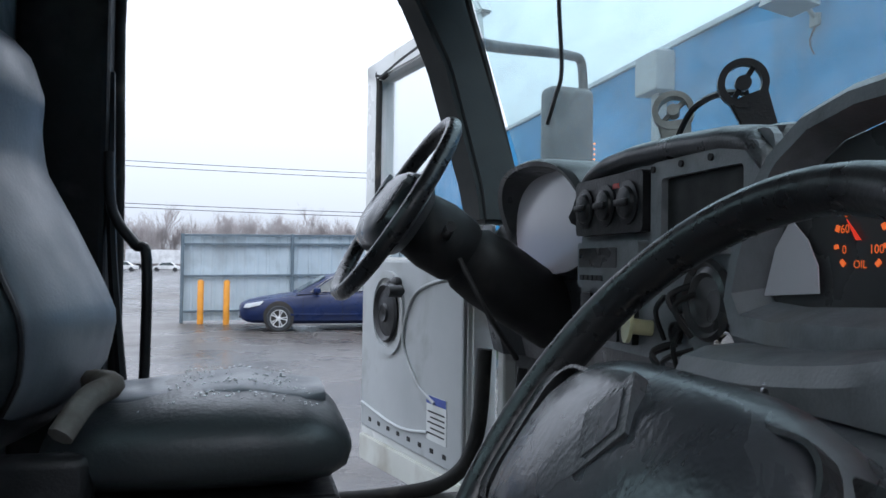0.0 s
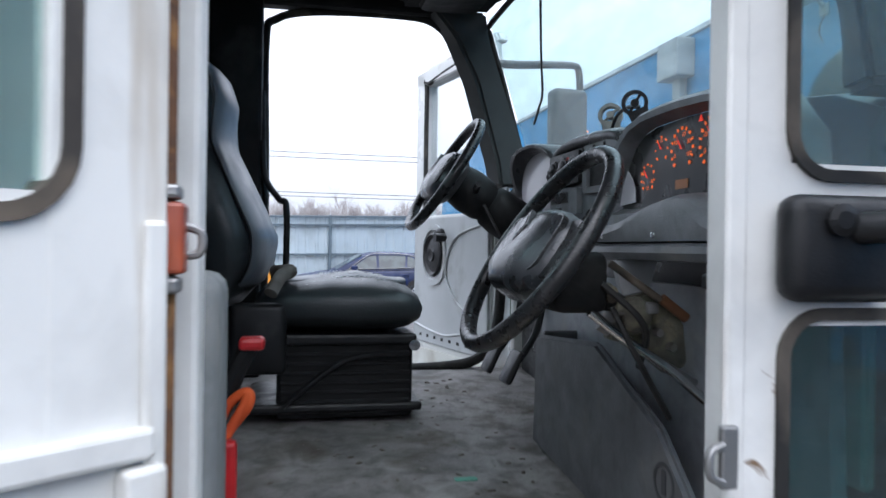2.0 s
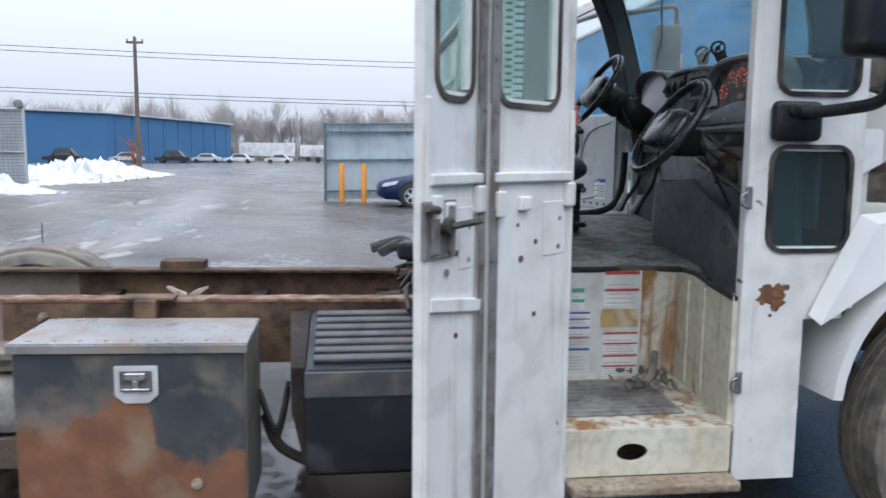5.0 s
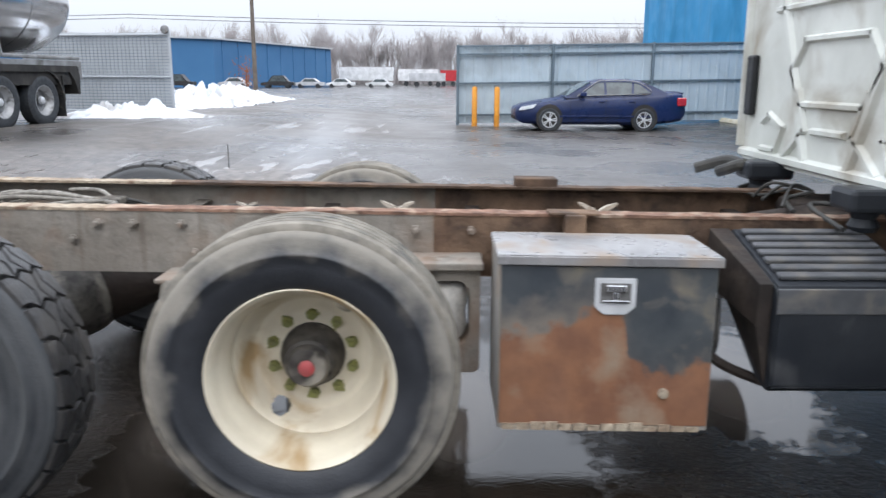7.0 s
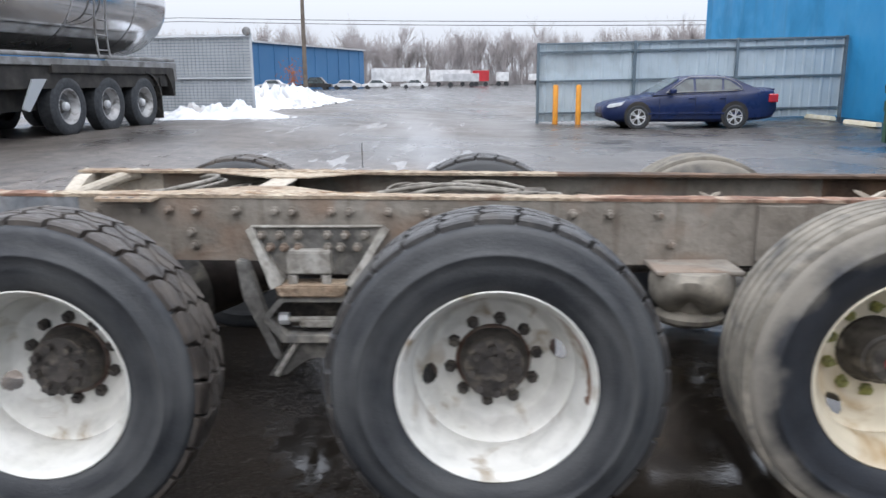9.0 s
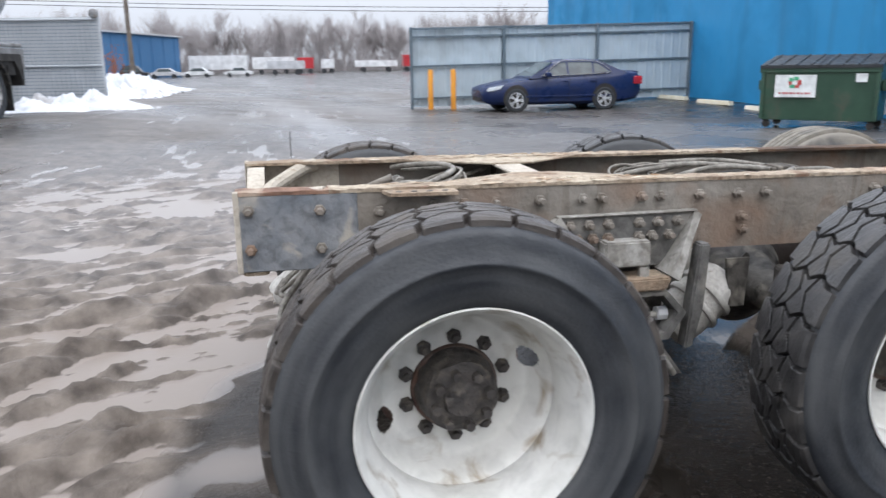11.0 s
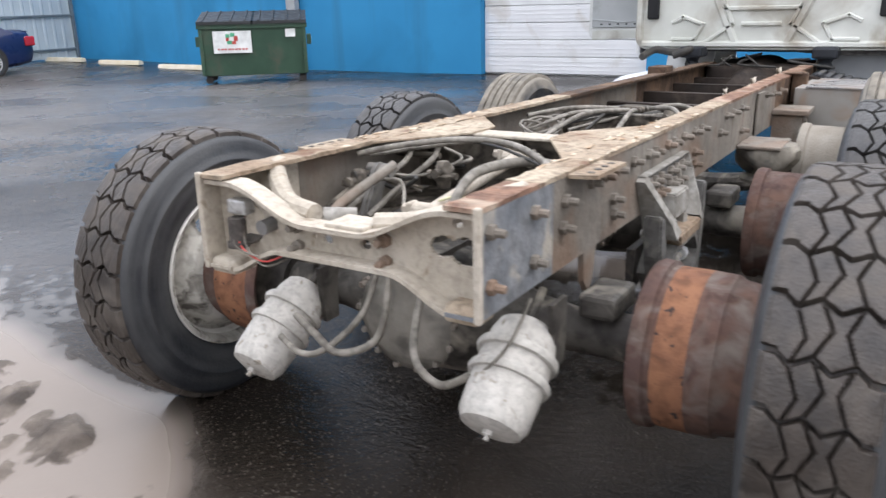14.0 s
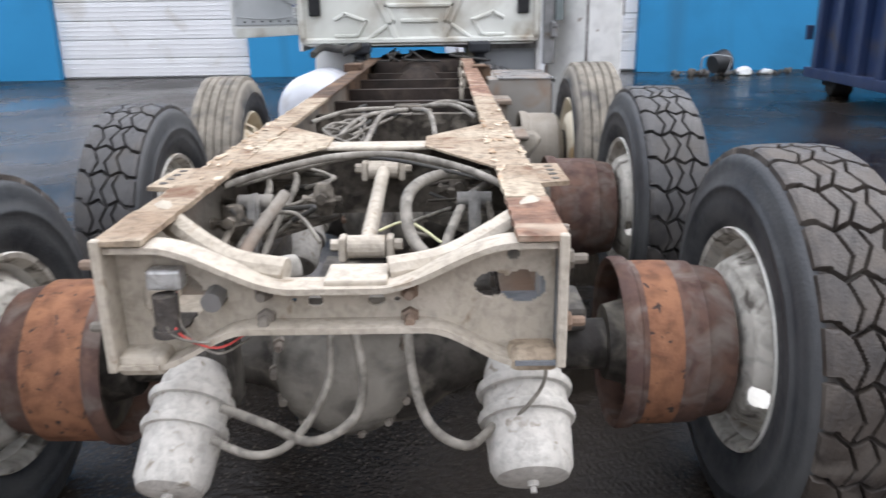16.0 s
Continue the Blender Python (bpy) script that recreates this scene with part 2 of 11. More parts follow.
stepwell_cream = material("cream_stepwell_paint", (0.68, 0.66, 0.55), (0.56, 0.53, 0.41), 3.0, 0.5, 0.1, dirt=(0.33, 0.17, 0.06), dirt_scale=5.0, dirt_at=0.66, dirt_soft=0.06, bump=0.08, streak=((0.45, 0.30, 0.12), 14, 0.62), grime=0.25)
copper = material("copper_brown_rod", (0.26, 0.12, 0.06), (0.16, 0.075, 0.04), 20, 0.45, 0.1, metal=0.4, bump=0.1)
rusty_white = material("rust_streaked_white_paint", (0.70, 0.69, 0.62), (0.58, 0.55, 0.46), 3.0, 0.5, 0.1, dirt=(0.30, 0.15, 0.055), dirt_scale=6.0, dirt_at=0.6, dirt_soft=0.05, bump=0.08, streak=((0.33, 0.17, 0.06), 22, 0.53), grime=0.3)
worn_white = material("chipped_white_paint", (0.76, 0.76, 0.735), (0.68, 0.675, 0.645), 2.5, 0.4, 0.1, dirt=(0.2, 0.13, 0.08), dirt_scale=11.0, dirt_at=0.725, dirt_soft=0.02, bump=0.05, grime=0.22, grime_scale=8, streak=((0.5, 0.45, 0.38), 16, 0.66))
black_plastic = material("black_plastic", (0.009, 0.0095, 0.0105), (0.016, 0.0165, 0.018), 14, 0.4, 0.12, spec=0.32, dirt=(0.06, 0.06, 0.06), dirt_scale=8, dirt_at=0.7, bump=0.1, bump_scale=220)
dash_plastic = material("dark_grey_dash_plastic", (0.036, 0.038, 0.041), (0.055, 0.058, 0.062), 9, 0.36, 0.12, dirt=(0.13, 0.125, 0.12), dirt_scale=7, dirt_at=0.69, bump=0.15, bump_scale=260, grime=0.3)
cover_grey = material("scuffed_grey_cover", (0.105, 0.11, 0.118), (0.14, 0.146, 0.155), 6, 0.45, 0.12, dirt=(0.22, 0.215, 0.205), dirt_scale=6, dirt_at=0.66, bump=0.12, bump_scale=200, grime=0.35)
patch_rust = material("dark_brown_paint_loss", (0.16, 0.08, 0.045), (0.09, 0.05, 0.035), 30, 0.8, 0.1, dirt=(0.3, 0.15, 0.06), dirt_scale=30, dirt_at=0.6, bump=0.3)
grey_dash = material("grey_dash_plastic", (0.21, 0.221, 0.235), (0.16, 0.17, 0.181), 9, 0.42, 0.1, dirt=(0.2, 0.19, 0.18), dirt_scale=8, dirt_at=0.68, bump=0.12, bump_scale=260, grime=0.35)
lining_grey = material("blue_grey_sheet_lining", (0.27, 0.30, 0.325), (0.19, 0.215, 0.23), 3, 0.55, 0.12, dirt=(0.05, 0.05, 0.05), dirt_scale=3, dirt_at=0.6, bump=0.1, grime=0.4)
lining_pale = material("pale_metal_rib", (0.5, 0.52, 0.53), (0.36, 0.37, 0.38), 5, 0.45, 0.1, dirt=(0.2, 0.13, 0.08), dirt_scale=9, dirt_at=0.66, bump=0.05)
pad_board = material("grey_padded_board", (0.24, 0.25, 0.25), (0.19, 0.2, 0.2), 5, 0.6, 0.1, dirt=(0.32, 0.31, 0.29), dirt_scale=6, dirt_at=0.66, bump=0.2, bump_scale=150, grime=0.25)
comb_dark = material("grey_strip_backing", (0.16, 0.19, 0.19), (0.11, 0.135, 0.135), 9, 0.5, 0.1, bump=0.05)
comb_pale = material("pale_strip_slots", (0.62, 0.68, 0.66), (0.5, 0.55, 0.53), 9, 0.5, 0.1, bump=0.05)
hinge_grey = material("grimy_grey_hinge", (0.23, 0.22, 0.21), (0.14, 0.13, 0.125), 14, 0.5, 0.1, dirt=(0.12, 0.09, 0.07), dirt_scale=14, dirt_at=0.6, bump=0.2)
mirror_shell = material("flaking_mirror_shell", (0.055, 0.062, 0.066), (0.045, 0.05, 0.054), 8, 0.5, 0.1, dirt=(0.33, 0.36, 0.36), dirt_scale=26, dirt_at=0.74, dirt_soft=0.02, bump=0.1)
gear_olive = material("greasy_olive_gear_casting", (0.13, 0.125, 0.09), (0.05, 0.047, 0.04), 22, 0.5, 0.15, dirt=(0.25, 0.22, 0.15), dirt_scale=26, dirt_at=0.6, bump=0.4, bump_scale=90)
fan_pale = material("dusty_clear_fan_guard", (0.30, 0.30, 0.28), (0.16, 0.16, 0.15), 30, 0.5, 0.1, bump=0.1)
wheel_leather = material("worn_steering_wheel_rim", (0.011, 0.012, 0.013), (0.02, 0.02, 0.021), 20, 0.3, 0.1, bump=0.06, bump_scale=300)
pad_grey = material("dusty_grey_wheel_pad", (0.032, 0.036, 0.040), (0.018, 0.020, 0.023), 7, 0.25, 0.08, spec=0.6, coat=0.12, dirt=(0.10, 0.10, 0.107), dirt_scale=6, dirt_at=0.64, dirt_soft=0.1, bump=0.08, bump_scale=200, grime=0.35)
vinyl_dark = material("dark_grey_seat_vinyl", (0.038, 0.046, 0.049), (0.026, 0.032, 0.035), 5, 0.36, 0.1, dirt=(0.11, 0.117, 0.125), dirt_scale=4, dirt_at=0.7, bump=0.12, bump_scale=150)
vinyl_light = material("pale_grey_seat_vinyl", (0.155, 0.172, 0.192), (0.115, 0.13, 0.148), 5, 0.38, 0.1, bump=0.08, bump_scale=150)
trim_black = material("black_cab_trim", (0.009, 0.0095, 0.010), (0.017, 0.0175, 0.0185), 6, 0.56, 0.15, dirt=(0.07, 0.068, 0.065), dirt_scale=5, dirt_at=0.69, bump=0.12, grime=0.3)
headliner = material("dark_headliner", (0.03, 0.03, 0.031), (0.02, 0.02, 0.021), 8, 0.9, 0.05, bump=0.2, bump_scale=160)
pillar_grey = material("grey_green_pillar_trim", (0.028, 0.034, 0.034), (0.020, 0.025, 0.025), 6, 0.5, 0.1, bump=0.06, bump_scale=200)
rubber_floor = material("dirty_rubber_floor_mat", (0.185, 0.18, 0.176), (0.31, 0.30, 0.287), 5, 0.6, 0.15, dirt=(0.10, 0.085, 0.07), dirt_scale=6, dirt_at=0.62, bump=0.6, bump_scale=60, grime=0.65, grime_scale=18)
door_grey = material("pale_grey_door_panel", (0.45, 0.47, 0.472), (0.385, 0.405, 0.406), 3, 0.45, 0.1, dirt=(0.25, 0.24, 0.22), dirt_scale=4, dirt_at=0.68, bump=0.05)
aged_seal = material("aged_brown_window_seal", (0.045, 0.040, 0.036), (0.085, 0.073, 0.060), 7, 0.6, 0.12, dirt=(0.18, 0.145, 0.11), dirt_scale=5, dirt_at=0.62, bump=0.15)
rubber = material("black_rubber_seal", (0.02, 0.02, 0.02), (0.035, 0.034, 0.032), 9, 0.65, 0.12, dirt=(0.14, 0.12, 0.1), dirt_scale=6, dirt_at=0.66, bump=0.1)
teal_glass = glass_material("teal_tinted_windscreen", (0.80, 0.905, 0.91), 0.11)
side_glass = glass_material("dusty_side_glass", (0.76, 0.89, 0.87), 0.07)
dark_glass = glass_material("dark_window_glass", (0.38, 0.64, 0.66), 0.05)
clear_glass = glass_material("clear_door_glass", (0.93, 0.95, 0.95), 0.03)
gauge_lens = glass_material("gauge_lens", (0.92, 0.92, 0.92), 0.1)
mirror_steel = material("mirror_silver", (0.85, 0.86, 0.86), None, 5, 0.05, 0.02, metal=1.0, bump=0)
chrome = material("chrome", (0.75, 0.75, 0.76), (0.6, 0.6, 0.6), 9, 0.16, 0.08, metal=1.0, bump=0.02)
dull_steel = material("dull_grey_steel", (0.30, 0.30, 0.30), (0.2, 0.2, 0.2), 8, 0.45, 0.12, metal=0.7, dirt=(0.2, 0.15, 0.1), dirt_scale=6, dirt_at=0.62, bump=0.1)
mud_frame = material("mud_caked_frame_steel", (0.252, 0.230, 0.199), (0.172, 0.150, 0.125), 2.6, 0.85, 0.1, dirt=(0.21, 0.135, 0.092), dirt_scale=3.0, dirt_at=0.60, dirt_soft=0.12, bump=0.5, bump_scale=55, grime=0.28, grime_scale=16, streak=((0.13, 0.105, 0.083), 12, 0.62))
bare_frame = material("grey_frame_steel", (0.15, 0.163, 0.178), (0.23, 0.235, 0.24), 9, 0.6, 0.12, dirt=(0.36, 0.33, 0.28), dirt_scale=9.0, dirt_at=0.63, dirt_soft=0.07, bump=0.4, bump_scale=60, grime=0.5, grime_scale=26)
# Near-black: shade between the rails and under the cab put into colour.
shadow_iron = material("shade_black_iron", (0.022, 0.018, 0.016), (0.045, 0.034, 0.028), 7, 0.75, 0.1, dirt=(0.09, 0.07, 0.055), dirt_scale=6, dirt_at=0.66, bump=0.4)
dark_frame = material("dark_brown_frame_steel", (0.06, 0.042, 0.032), (0.12, 0.075, 0.05), 6, 0.8, 0.1, dirt=(0.2, 0.13, 0.085), dirt_scale=5, dirt_at=0.6, bump=0.5, bump_scale=60, grime=0.6)
rust_flake = material("flaking_rusty_flange", (0.44, 0.375, 0.285), (0.27, 0.20, 0.14), 4.5, 0.85, 0.1, dirt=(0.15, 0.085, 0.055), dirt_scale=11, dirt_at=0.655, dirt_soft=0.07, bump=1.0, bump_scale=50, grime=0.5, grime_scale=40)
rust_red = material("rust_red_flange", (0.25, 0.145, 0.10), (0.17, 0.10, 0.072), 12, 0.85, 0.1, dirt=(0.42, 0.34, 0.26), dirt_scale=9, dirt_at=0.62, bump=0.8, bump_scale=50, grime=0.5)
flake_pale = material("loose_rust_flakes", (0.55, 0.48, 0.38), (0.30, 0.19, 0.11), 22, 0.85, 0.1, bump=0.4)
pale_mud = material("pale_dried_mud", (0.49, 0.44, 0.37), (0.39, 0.345, 0.28), 5, 0.85, 0.08, dirt=(0.26, 0.21, 0.155), dirt_scale=14, dirt_at=0.67, dirt_soft=0.05, bump=0.5, bump_scale=55, grime=0.3, grime_scale=45)
pale_grey_can = material("dusty_grey_cast_metal", (0.52, 0.50, 0.46), (0.42, 0.40, 0.365), 18, 0.7, 0.1, dirt=(0.24, 0.21, 0.17), dirt_scale=24, dirt_at=0.66, dirt_soft=0.05, bump=0.3, bump_scale=80, grime=0.3, grime_scale=50)
drum_rust = material("orange_rusted_drum", (0.27, 0.128, 0.070), (0.19, 0.088, 0.052), 12, 0.85, 0.08, dirt=(0.05, 0.035, 0.03), dirt_scale=38, dirt_at=0.64, dirt_soft=0.03, bump=0.3, bump_scale=120, grime=0.4)
drum_dark = material("dark_drum_iron", (0.085, 0.052, 0.045), (0.13, 0.075, 0.055), 11, 0.85, 0.08, dirt=(0.17, 0.14, 0.12), dirt_scale=12, dirt_at=0.6, bump=0.3, grime=0.5)
mud_drum = material("mud_covered_drum", (0.33, 0.30, 0.255), (0.26, 0.23, 0.19), 8, 0.9, 0.06, bump=0.4, bump_scale=90)
greasy_cover = material("greasy_mud_splashed_cover", (0.28, 0.262, 0.228), (0.16, 0.15, 0.132), 6, 0.45, 0.15, dirt=(0.33, 0.305, 0.265), dirt_scale=7, dirt_at=0.58, dirt_soft=0.1, bump=0.4, grime=0.6, grime_scale=16)
axle_mud = material("greasy_axle_housing", (0.10, 0.092, 0.08), (0.045, 0.040, 0.036), 7, 0.6, 0.15, dirt=(0.26, 0.235, 0.195), dirt_scale=6, dirt_at=0.60, dirt_soft=0.07, bump=0.4, grime=0.7, grime_scale=18)
hose_pale = material("dusty_air_hose", (0.29, 0.268, 0.232), (0.14, 0.127, 0.107), 18, 0.65, 0.1, bump=0.1, grime=0.5, grime_scale=40)
hose_black = material("black_hose", (0.03, 0.03, 0.03), (0.06, 0.057, 0.05), 9, 0.6, 0.1, bump=0.1)
tyre_rubber = material("tyre_sidewall_rubber", (0.032, 0.035, 0.039), (0.052, 0.055, 0.059), 14, 0.55, 0.12, dirt=(0.05, 0.05, 0.05), dirt_scale=16, dirt_at=0.67, dirt_soft=0.12, bump=0.2, bump_scale=110, grime=0.2, spec=0.4)
tread_rubber = material("dusty_tread_rubber", (0.056, 0.045, 0.037), (0.029, 0.024, 0.021), 14, 0.46, 0.12, dirt=(0.10, 0.086, 0.073), dirt_scale=9, dirt_at=0.6, bump=0.3, bump_scale=140, grime=0.35)
wet_tread = material("wet_black_tread_rubber", (0.040, 0.038, 0.037), (0.022, 0.021, 0.021), 14, 0.38, 0.12, dirt=(0.075, 0.068, 0.06), dirt_scale=9, dirt_at=0.63, bump=0.3, bump_scale=140, grime=0.3)
mud_tyre = material("mud_dried_rubber", (0.26, 0.235, 0.195), (0.16, 0.145, 0.12), 8, 0.8, 0.1, dirt=(0.07, 0.07, 0.07), dirt_scale=9, dirt_at=0.64, bump=0.25, grime=0.35)
rim_white = material("chalky_white_rim", (0.68, 0.67, 0.63), (0.60, 0.59, 0.545), 6, 0.5, 0.12, dirt=(0.30, 0.24, 0.17), dirt_scale=9, dirt_at=0.635, dirt_soft=0.08, bump=0.12, grime=0.22, grime_scale=16)
rim_mud = material("mud_splashed_rim_back", (0.52, 0.50, 0.45), (0.40, 0.38, 0.335), 9, 0.7, 0.1, dirt=(0.10, 0.09, 0.078), dirt_scale=13, dirt_at=0.6, dirt_soft=0.06, bump=0.3, grime=0.5, grime_scale=22)
rim_cream = material("cream_rim", (0.66, 0.60, 0.47), (0.54, 0.48, 0.37), 5, 0.5, 0.1, dirt=(0.36, 0.25, 0.13), dirt_scale=4, dirt_at=0.62, dirt_soft=0.06, bump=0.1)
tank_alu = material("dull_white_aluminium", (0.66, 0.68, 0.72), (0.56, 0.58, 0.62), 2.5, 0.42, 0.1, metal=0.25, dirt=(0.3, 0.27, 0.23), dirt_scale=4, dirt_at=0.68, bump=0.04)
hub_dark = material("greasy_dark_hub", (0.045, 0.041, 0.039), (0.085, 0.075, 0.068), 18, 0.55, 0.15, dirt=(0.16, 0.14, 0.115), dirt_scale=26, dirt_at=0.63, bump=0.6, bump_scale=110, grime=0.5)
valve_alloy = material("scratched_alloy_valve", (0.50, 0.50, 0.49), (0.33, 0.33, 0.32), 25, 0.4, 0.12, metal=0.5, dirt=(0.2, 0.18, 0.15), dirt_scale=30, dirt_at=0.58, bump=0.1)
nut_yellow = material("yellow_green_nut_marker", (0.24, 0.245, 0.075), (0.16, 0.16, 0.075), 30, 0.6, 0.1, bump=0.1)
hub_red = material("faded_red_hub_cap", (0.42, 0.06, 0.06), (0.3, 0.07, 0.07), 30, 0.5, 0.1, bump=0.05)
box_rust = material("worn_black_box_door", (0.035, 0.042, 0.05), (0.06, 0.067, 0.072), 6, 0.42, 0.12, dirt=(0.16, 0.14, 0.11), dirt_scale=7, dirt_at=0.62, dirt_soft=0.1, bump=0.12)
box_side = material("dusty_tool_box_side", (0.30, 0.285, 0.26), (0.22, 0.205, 0.185), 3, 0.6, 0.1, dirt=(0.25, 0.15, 0.09), dirt_scale=4, dirt_at=0.64, bump=0.15)
box_lid = material("wet_grey_lid", (0.17, 0.165, 0.165), (0.25, 0.243, 0.24), 4, 0.3, 0.1, dirt=(0.26, 0.2, 0.15), dirt_scale=5, dirt_at=0.63, bump=0.06)
step_black = material("black_step_box", (0.014, 0.0165, 0.021), (0.024, 0.027, 0.032), 5, 0.45, 0.12, spec=0.3, dirt=(0.12, 0.12, 0.12), dirt_scale=3, dirt_at=0.7, bump=0.08)
step_tread = material("grey_ribbed_step_tread", (0.055, 0.057, 0.062), (0.09, 0.092, 0.097), 7, 0.5, 0.12, dirt=(0.16, 0.145, 0.125), dirt_scale=8, dirt_at=0.62, bump=0.1)
engine_iron = material("dirty_engine_castings", (0.06, 0.052, 0.044), (0.12, 0.10, 0.08), 9, 0.7, 0.12, dirt=(0.22, 0.18, 0.14), dirt_scale=7, dirt_at=0.6, bump=0.5, grime=0.5)
blue_wall = material("blue_painted_masonry", (0.029, 0.255, 0.50), (0.025, 0.23, 0.46), 0.7, 0.55, 0.1, dirt=(0.022, 0.18, 0.35), dirt_scale=0.5, dirt_at=0.6, bump=0.15, bump_scale=18, streak=((0.03, 0.19, 0.36), 1.2, 0.6))
coping_metal = material("pale_roof_coping", (0.55, 0.58, 0.6), None, 2, 0.4, 0.1, bump=0.03)
pipe_grey = material("grey_painted_downspout", (0.34, 0.36, 0.37), (0.28, 0.29, 0.3), 3, 0.5, 0.1, bump=0.05)
garage_white = material("white_garage_door_panels", (0.76, 0.77, 0.78), (0.70, 0.71, 0.72), 1.5, 0.4, 0.1, dirt=(0.5, 0.47, 0.42), dirt_scale=1.5, dirt_at=0.7, bump=0.03)
fence_sheet = material("pale_blue_ribbed_sheet", (0.42, 0.495, 0.54), (0.365, 0.435, 0.48), 1.2, 0.5, 0.1, dirt=(0.28, 0.32, 0.34), dirt_scale=0.8, dirt_at=0.62, bump=0.03)
fence_steel = material("grey_blue_fence_steel", (0.13, 0.17, 0.20), None, 3, 0.55, 0.1, bump=0.05)
gate_sheet = material("galvanised_ribbed_sheet", (0.38, 0.40, 0.42), (0.32, 0.34, 0.355), 1.2, 0.5, 0.1, bump=0.03)
post_orange = material("safety_orange_post", (0.66, 0.27, 0.015), (0.55, 0.22, 0.02), 5, 0.5, 0.1, bump=0.05)
stop_yellow = material("faded_yellow_wheel_stop", (0.62, 0.56, 0.40), (0.7, 0.66, 0.55), 4, 0.7, 0.1, bump=0.2)
snow_mat = material("old_snow", (0.66, 0.68, 0.71), (0.54, 0.555, 0.58), 1.5, 0.7, 0.1, dirt=(0.36, 0.345, 0.33), dirt_scale=1.1, dirt_at=0.6, dirt_soft=0.1, bump=1.0, bump_scale=5)
far_blue = material("far_blue_cladding", (0.06, 0.165, 0.32), (0.05, 0.145, 0.29), 0.1, 0.6, 0.1, bump=0)
wood_pole = material("weathered_pole", (0.17, 0.145, 0.12), (0.12, 0.1, 0.085), 3, 0.85, 0.1, bump=0.2)
# Branches far off: distance haze is put into this pale colour.
hazed_bark = material("haze_paled_branches", (0.42, 0.39, 0.385), (0.35, 0.325, 0.32), 0.3, 0.95, 0.03, bump=0)
russet = material("russet_leaves", (0.30, 0.11, 0.05), (0.22, 0.09, 0.05), 3, 0.8, 0.1, bump=0)
car_blue = material("dark_blue_car_paint", (0.010, 0.021, 0.075), (0.008, 0.017, 0.062), 2, 0.3, 0.06, coat=0.12, spec=0.25, dirt=(0.016, 0.022, 0.05), dirt_scale=2, dirt_at=0.66, bump=0)
car_glass = material("car_window_glass", (0.10, 0.125, 0.13), (0.04, 0.05, 0.055), 3, 0.08, 0.02, bump=0, spec=0.4)
alloy = material("bright_alloy_wheel", (0.66, 0.67, 0.68), None, 5, 0.35, 0.08, metal=0.1, bump=0)
lamp_clear = material("clear_headlamp", (0.75, 0.78, 0.8), None, 5, 0.12, 0.04, bump=0, coat=0.5)
lamp_red = material("red_tail_lamp", (0.45, 0.02, 0.03), None, 5, 0.15, 0.05, bump=0, coat=0.5)
green_bin = material("dark_green_bin_steel", (0.022, 0.06, 0.036), (0.03, 0.075, 0.045), 2.5, 0.45, 0.12, dirt=(0.08, 0.085, 0.06), dirt_scale=3, dirt_at=0.66, bump=0.05)
bin_lid = material("black_bin_lid", (0.025, 0.027, 0.029), None, 4, 0.5, 0.12, bump=0.08)
sign_white = material("white_sign_vinyl", (0.78, 0.8, 0.78), None, 6, 0.5, 0.1, bump=0)
sign_red = material("sign_red_ink", (0.55, 0.07, 0.06), None, 20, 0.5, 0.1, bump=0)
sign_green = material("sign_green_ink", (0.08, 0.4, 0.22), None, 20, 0.5, 0.1, bump=0)
ink_blue = material("label_blue_ink", (0.06, 0.1, 0.4), None, 20, 0.5, 0.1, bump=0)
ink_green = material("label_green_ink", (0.1, 0.42, 0.3), None, 20, 0.5, 0.1, bump=0)
ink_dark = material("label_black_ink", (0.03, 0.03, 0.03), None, 20, 0.6, 0.1, bump=0)
navy_steel = material("navy_rolloff_steel", (0.012, 0.028, 0.085), (0.02, 0.035, 0.09), 1.5, 0.45, 0.12, dirt=(0.07, 0.065, 0.06), dirt_scale=2, dirt_at=0.66, bump=0.06)
tank_steel = material("polished_tank_steel", (0.70, 0.71, 0.725), (0.58, 0.59, 0.60), 0.8, 0.13, 0.05, metal=0.95, dirt=(0.42, 0.41, 0.4), dirt_scale=0.7, dirt_at=0.6, dirt_rough=0.4, bump=0.05, bump_scale=1.5)
trailer_grey = material("road_grimed_trailer_steel", (0.30, 0.30, 0.30), (0.2, 0.195, 0.19), 2.5, 0.5, 0.12, metal=0.4, dirt=(0.12, 0.11, 0.1), dirt_scale=2, dirt_at=0.58, bump=0.1)
trailer_dark = material("dark_undercarriage", (0.025, 0.024, 0.023), (0.05, 0.046, 0.042), 3, 0.8, 0.1, bump=0.2)
strap_orange = material("orange_strap", (0.75, 0.13, 0.03), (0.6, 0.09, 0.03), 9, 0.6, 0.1, bump=0.1)
buckle_red = material("red_buckle_button", (0.6, 0.025, 0.03), None, 9, 0.35, 0.1, bump=0)
reflector_red = material("brown_red_marker_lamp", (0.36, 0.08, 0.035), (0.25, 0.06, 0.04), 12, 0.35, 0.1, bump=0)
cream_knob = material("cream_plastic_knob", (0.62, 0.60, 0.36), None, 9, 0.4, 0.1, bump=0)
# Pale glare of the gauge lenses, painted as a surface colour.
painted_glare = material("painted_gauge_glare", (0.60, 0.57, 0.60), (0.54, 0.51, 0.54), 3, 0.16, 0.05, bump=0)
gauge_dark = material("smoked_gauge_panel", (0.035, 0.035, 0.037), (0.05, 0.05, 0.05), 6, 0.3, 0.1, bump=0)
gauge_orange = glow_material("lit_orange_gauge", (1.0, 0.17, 0.03), 0.36)
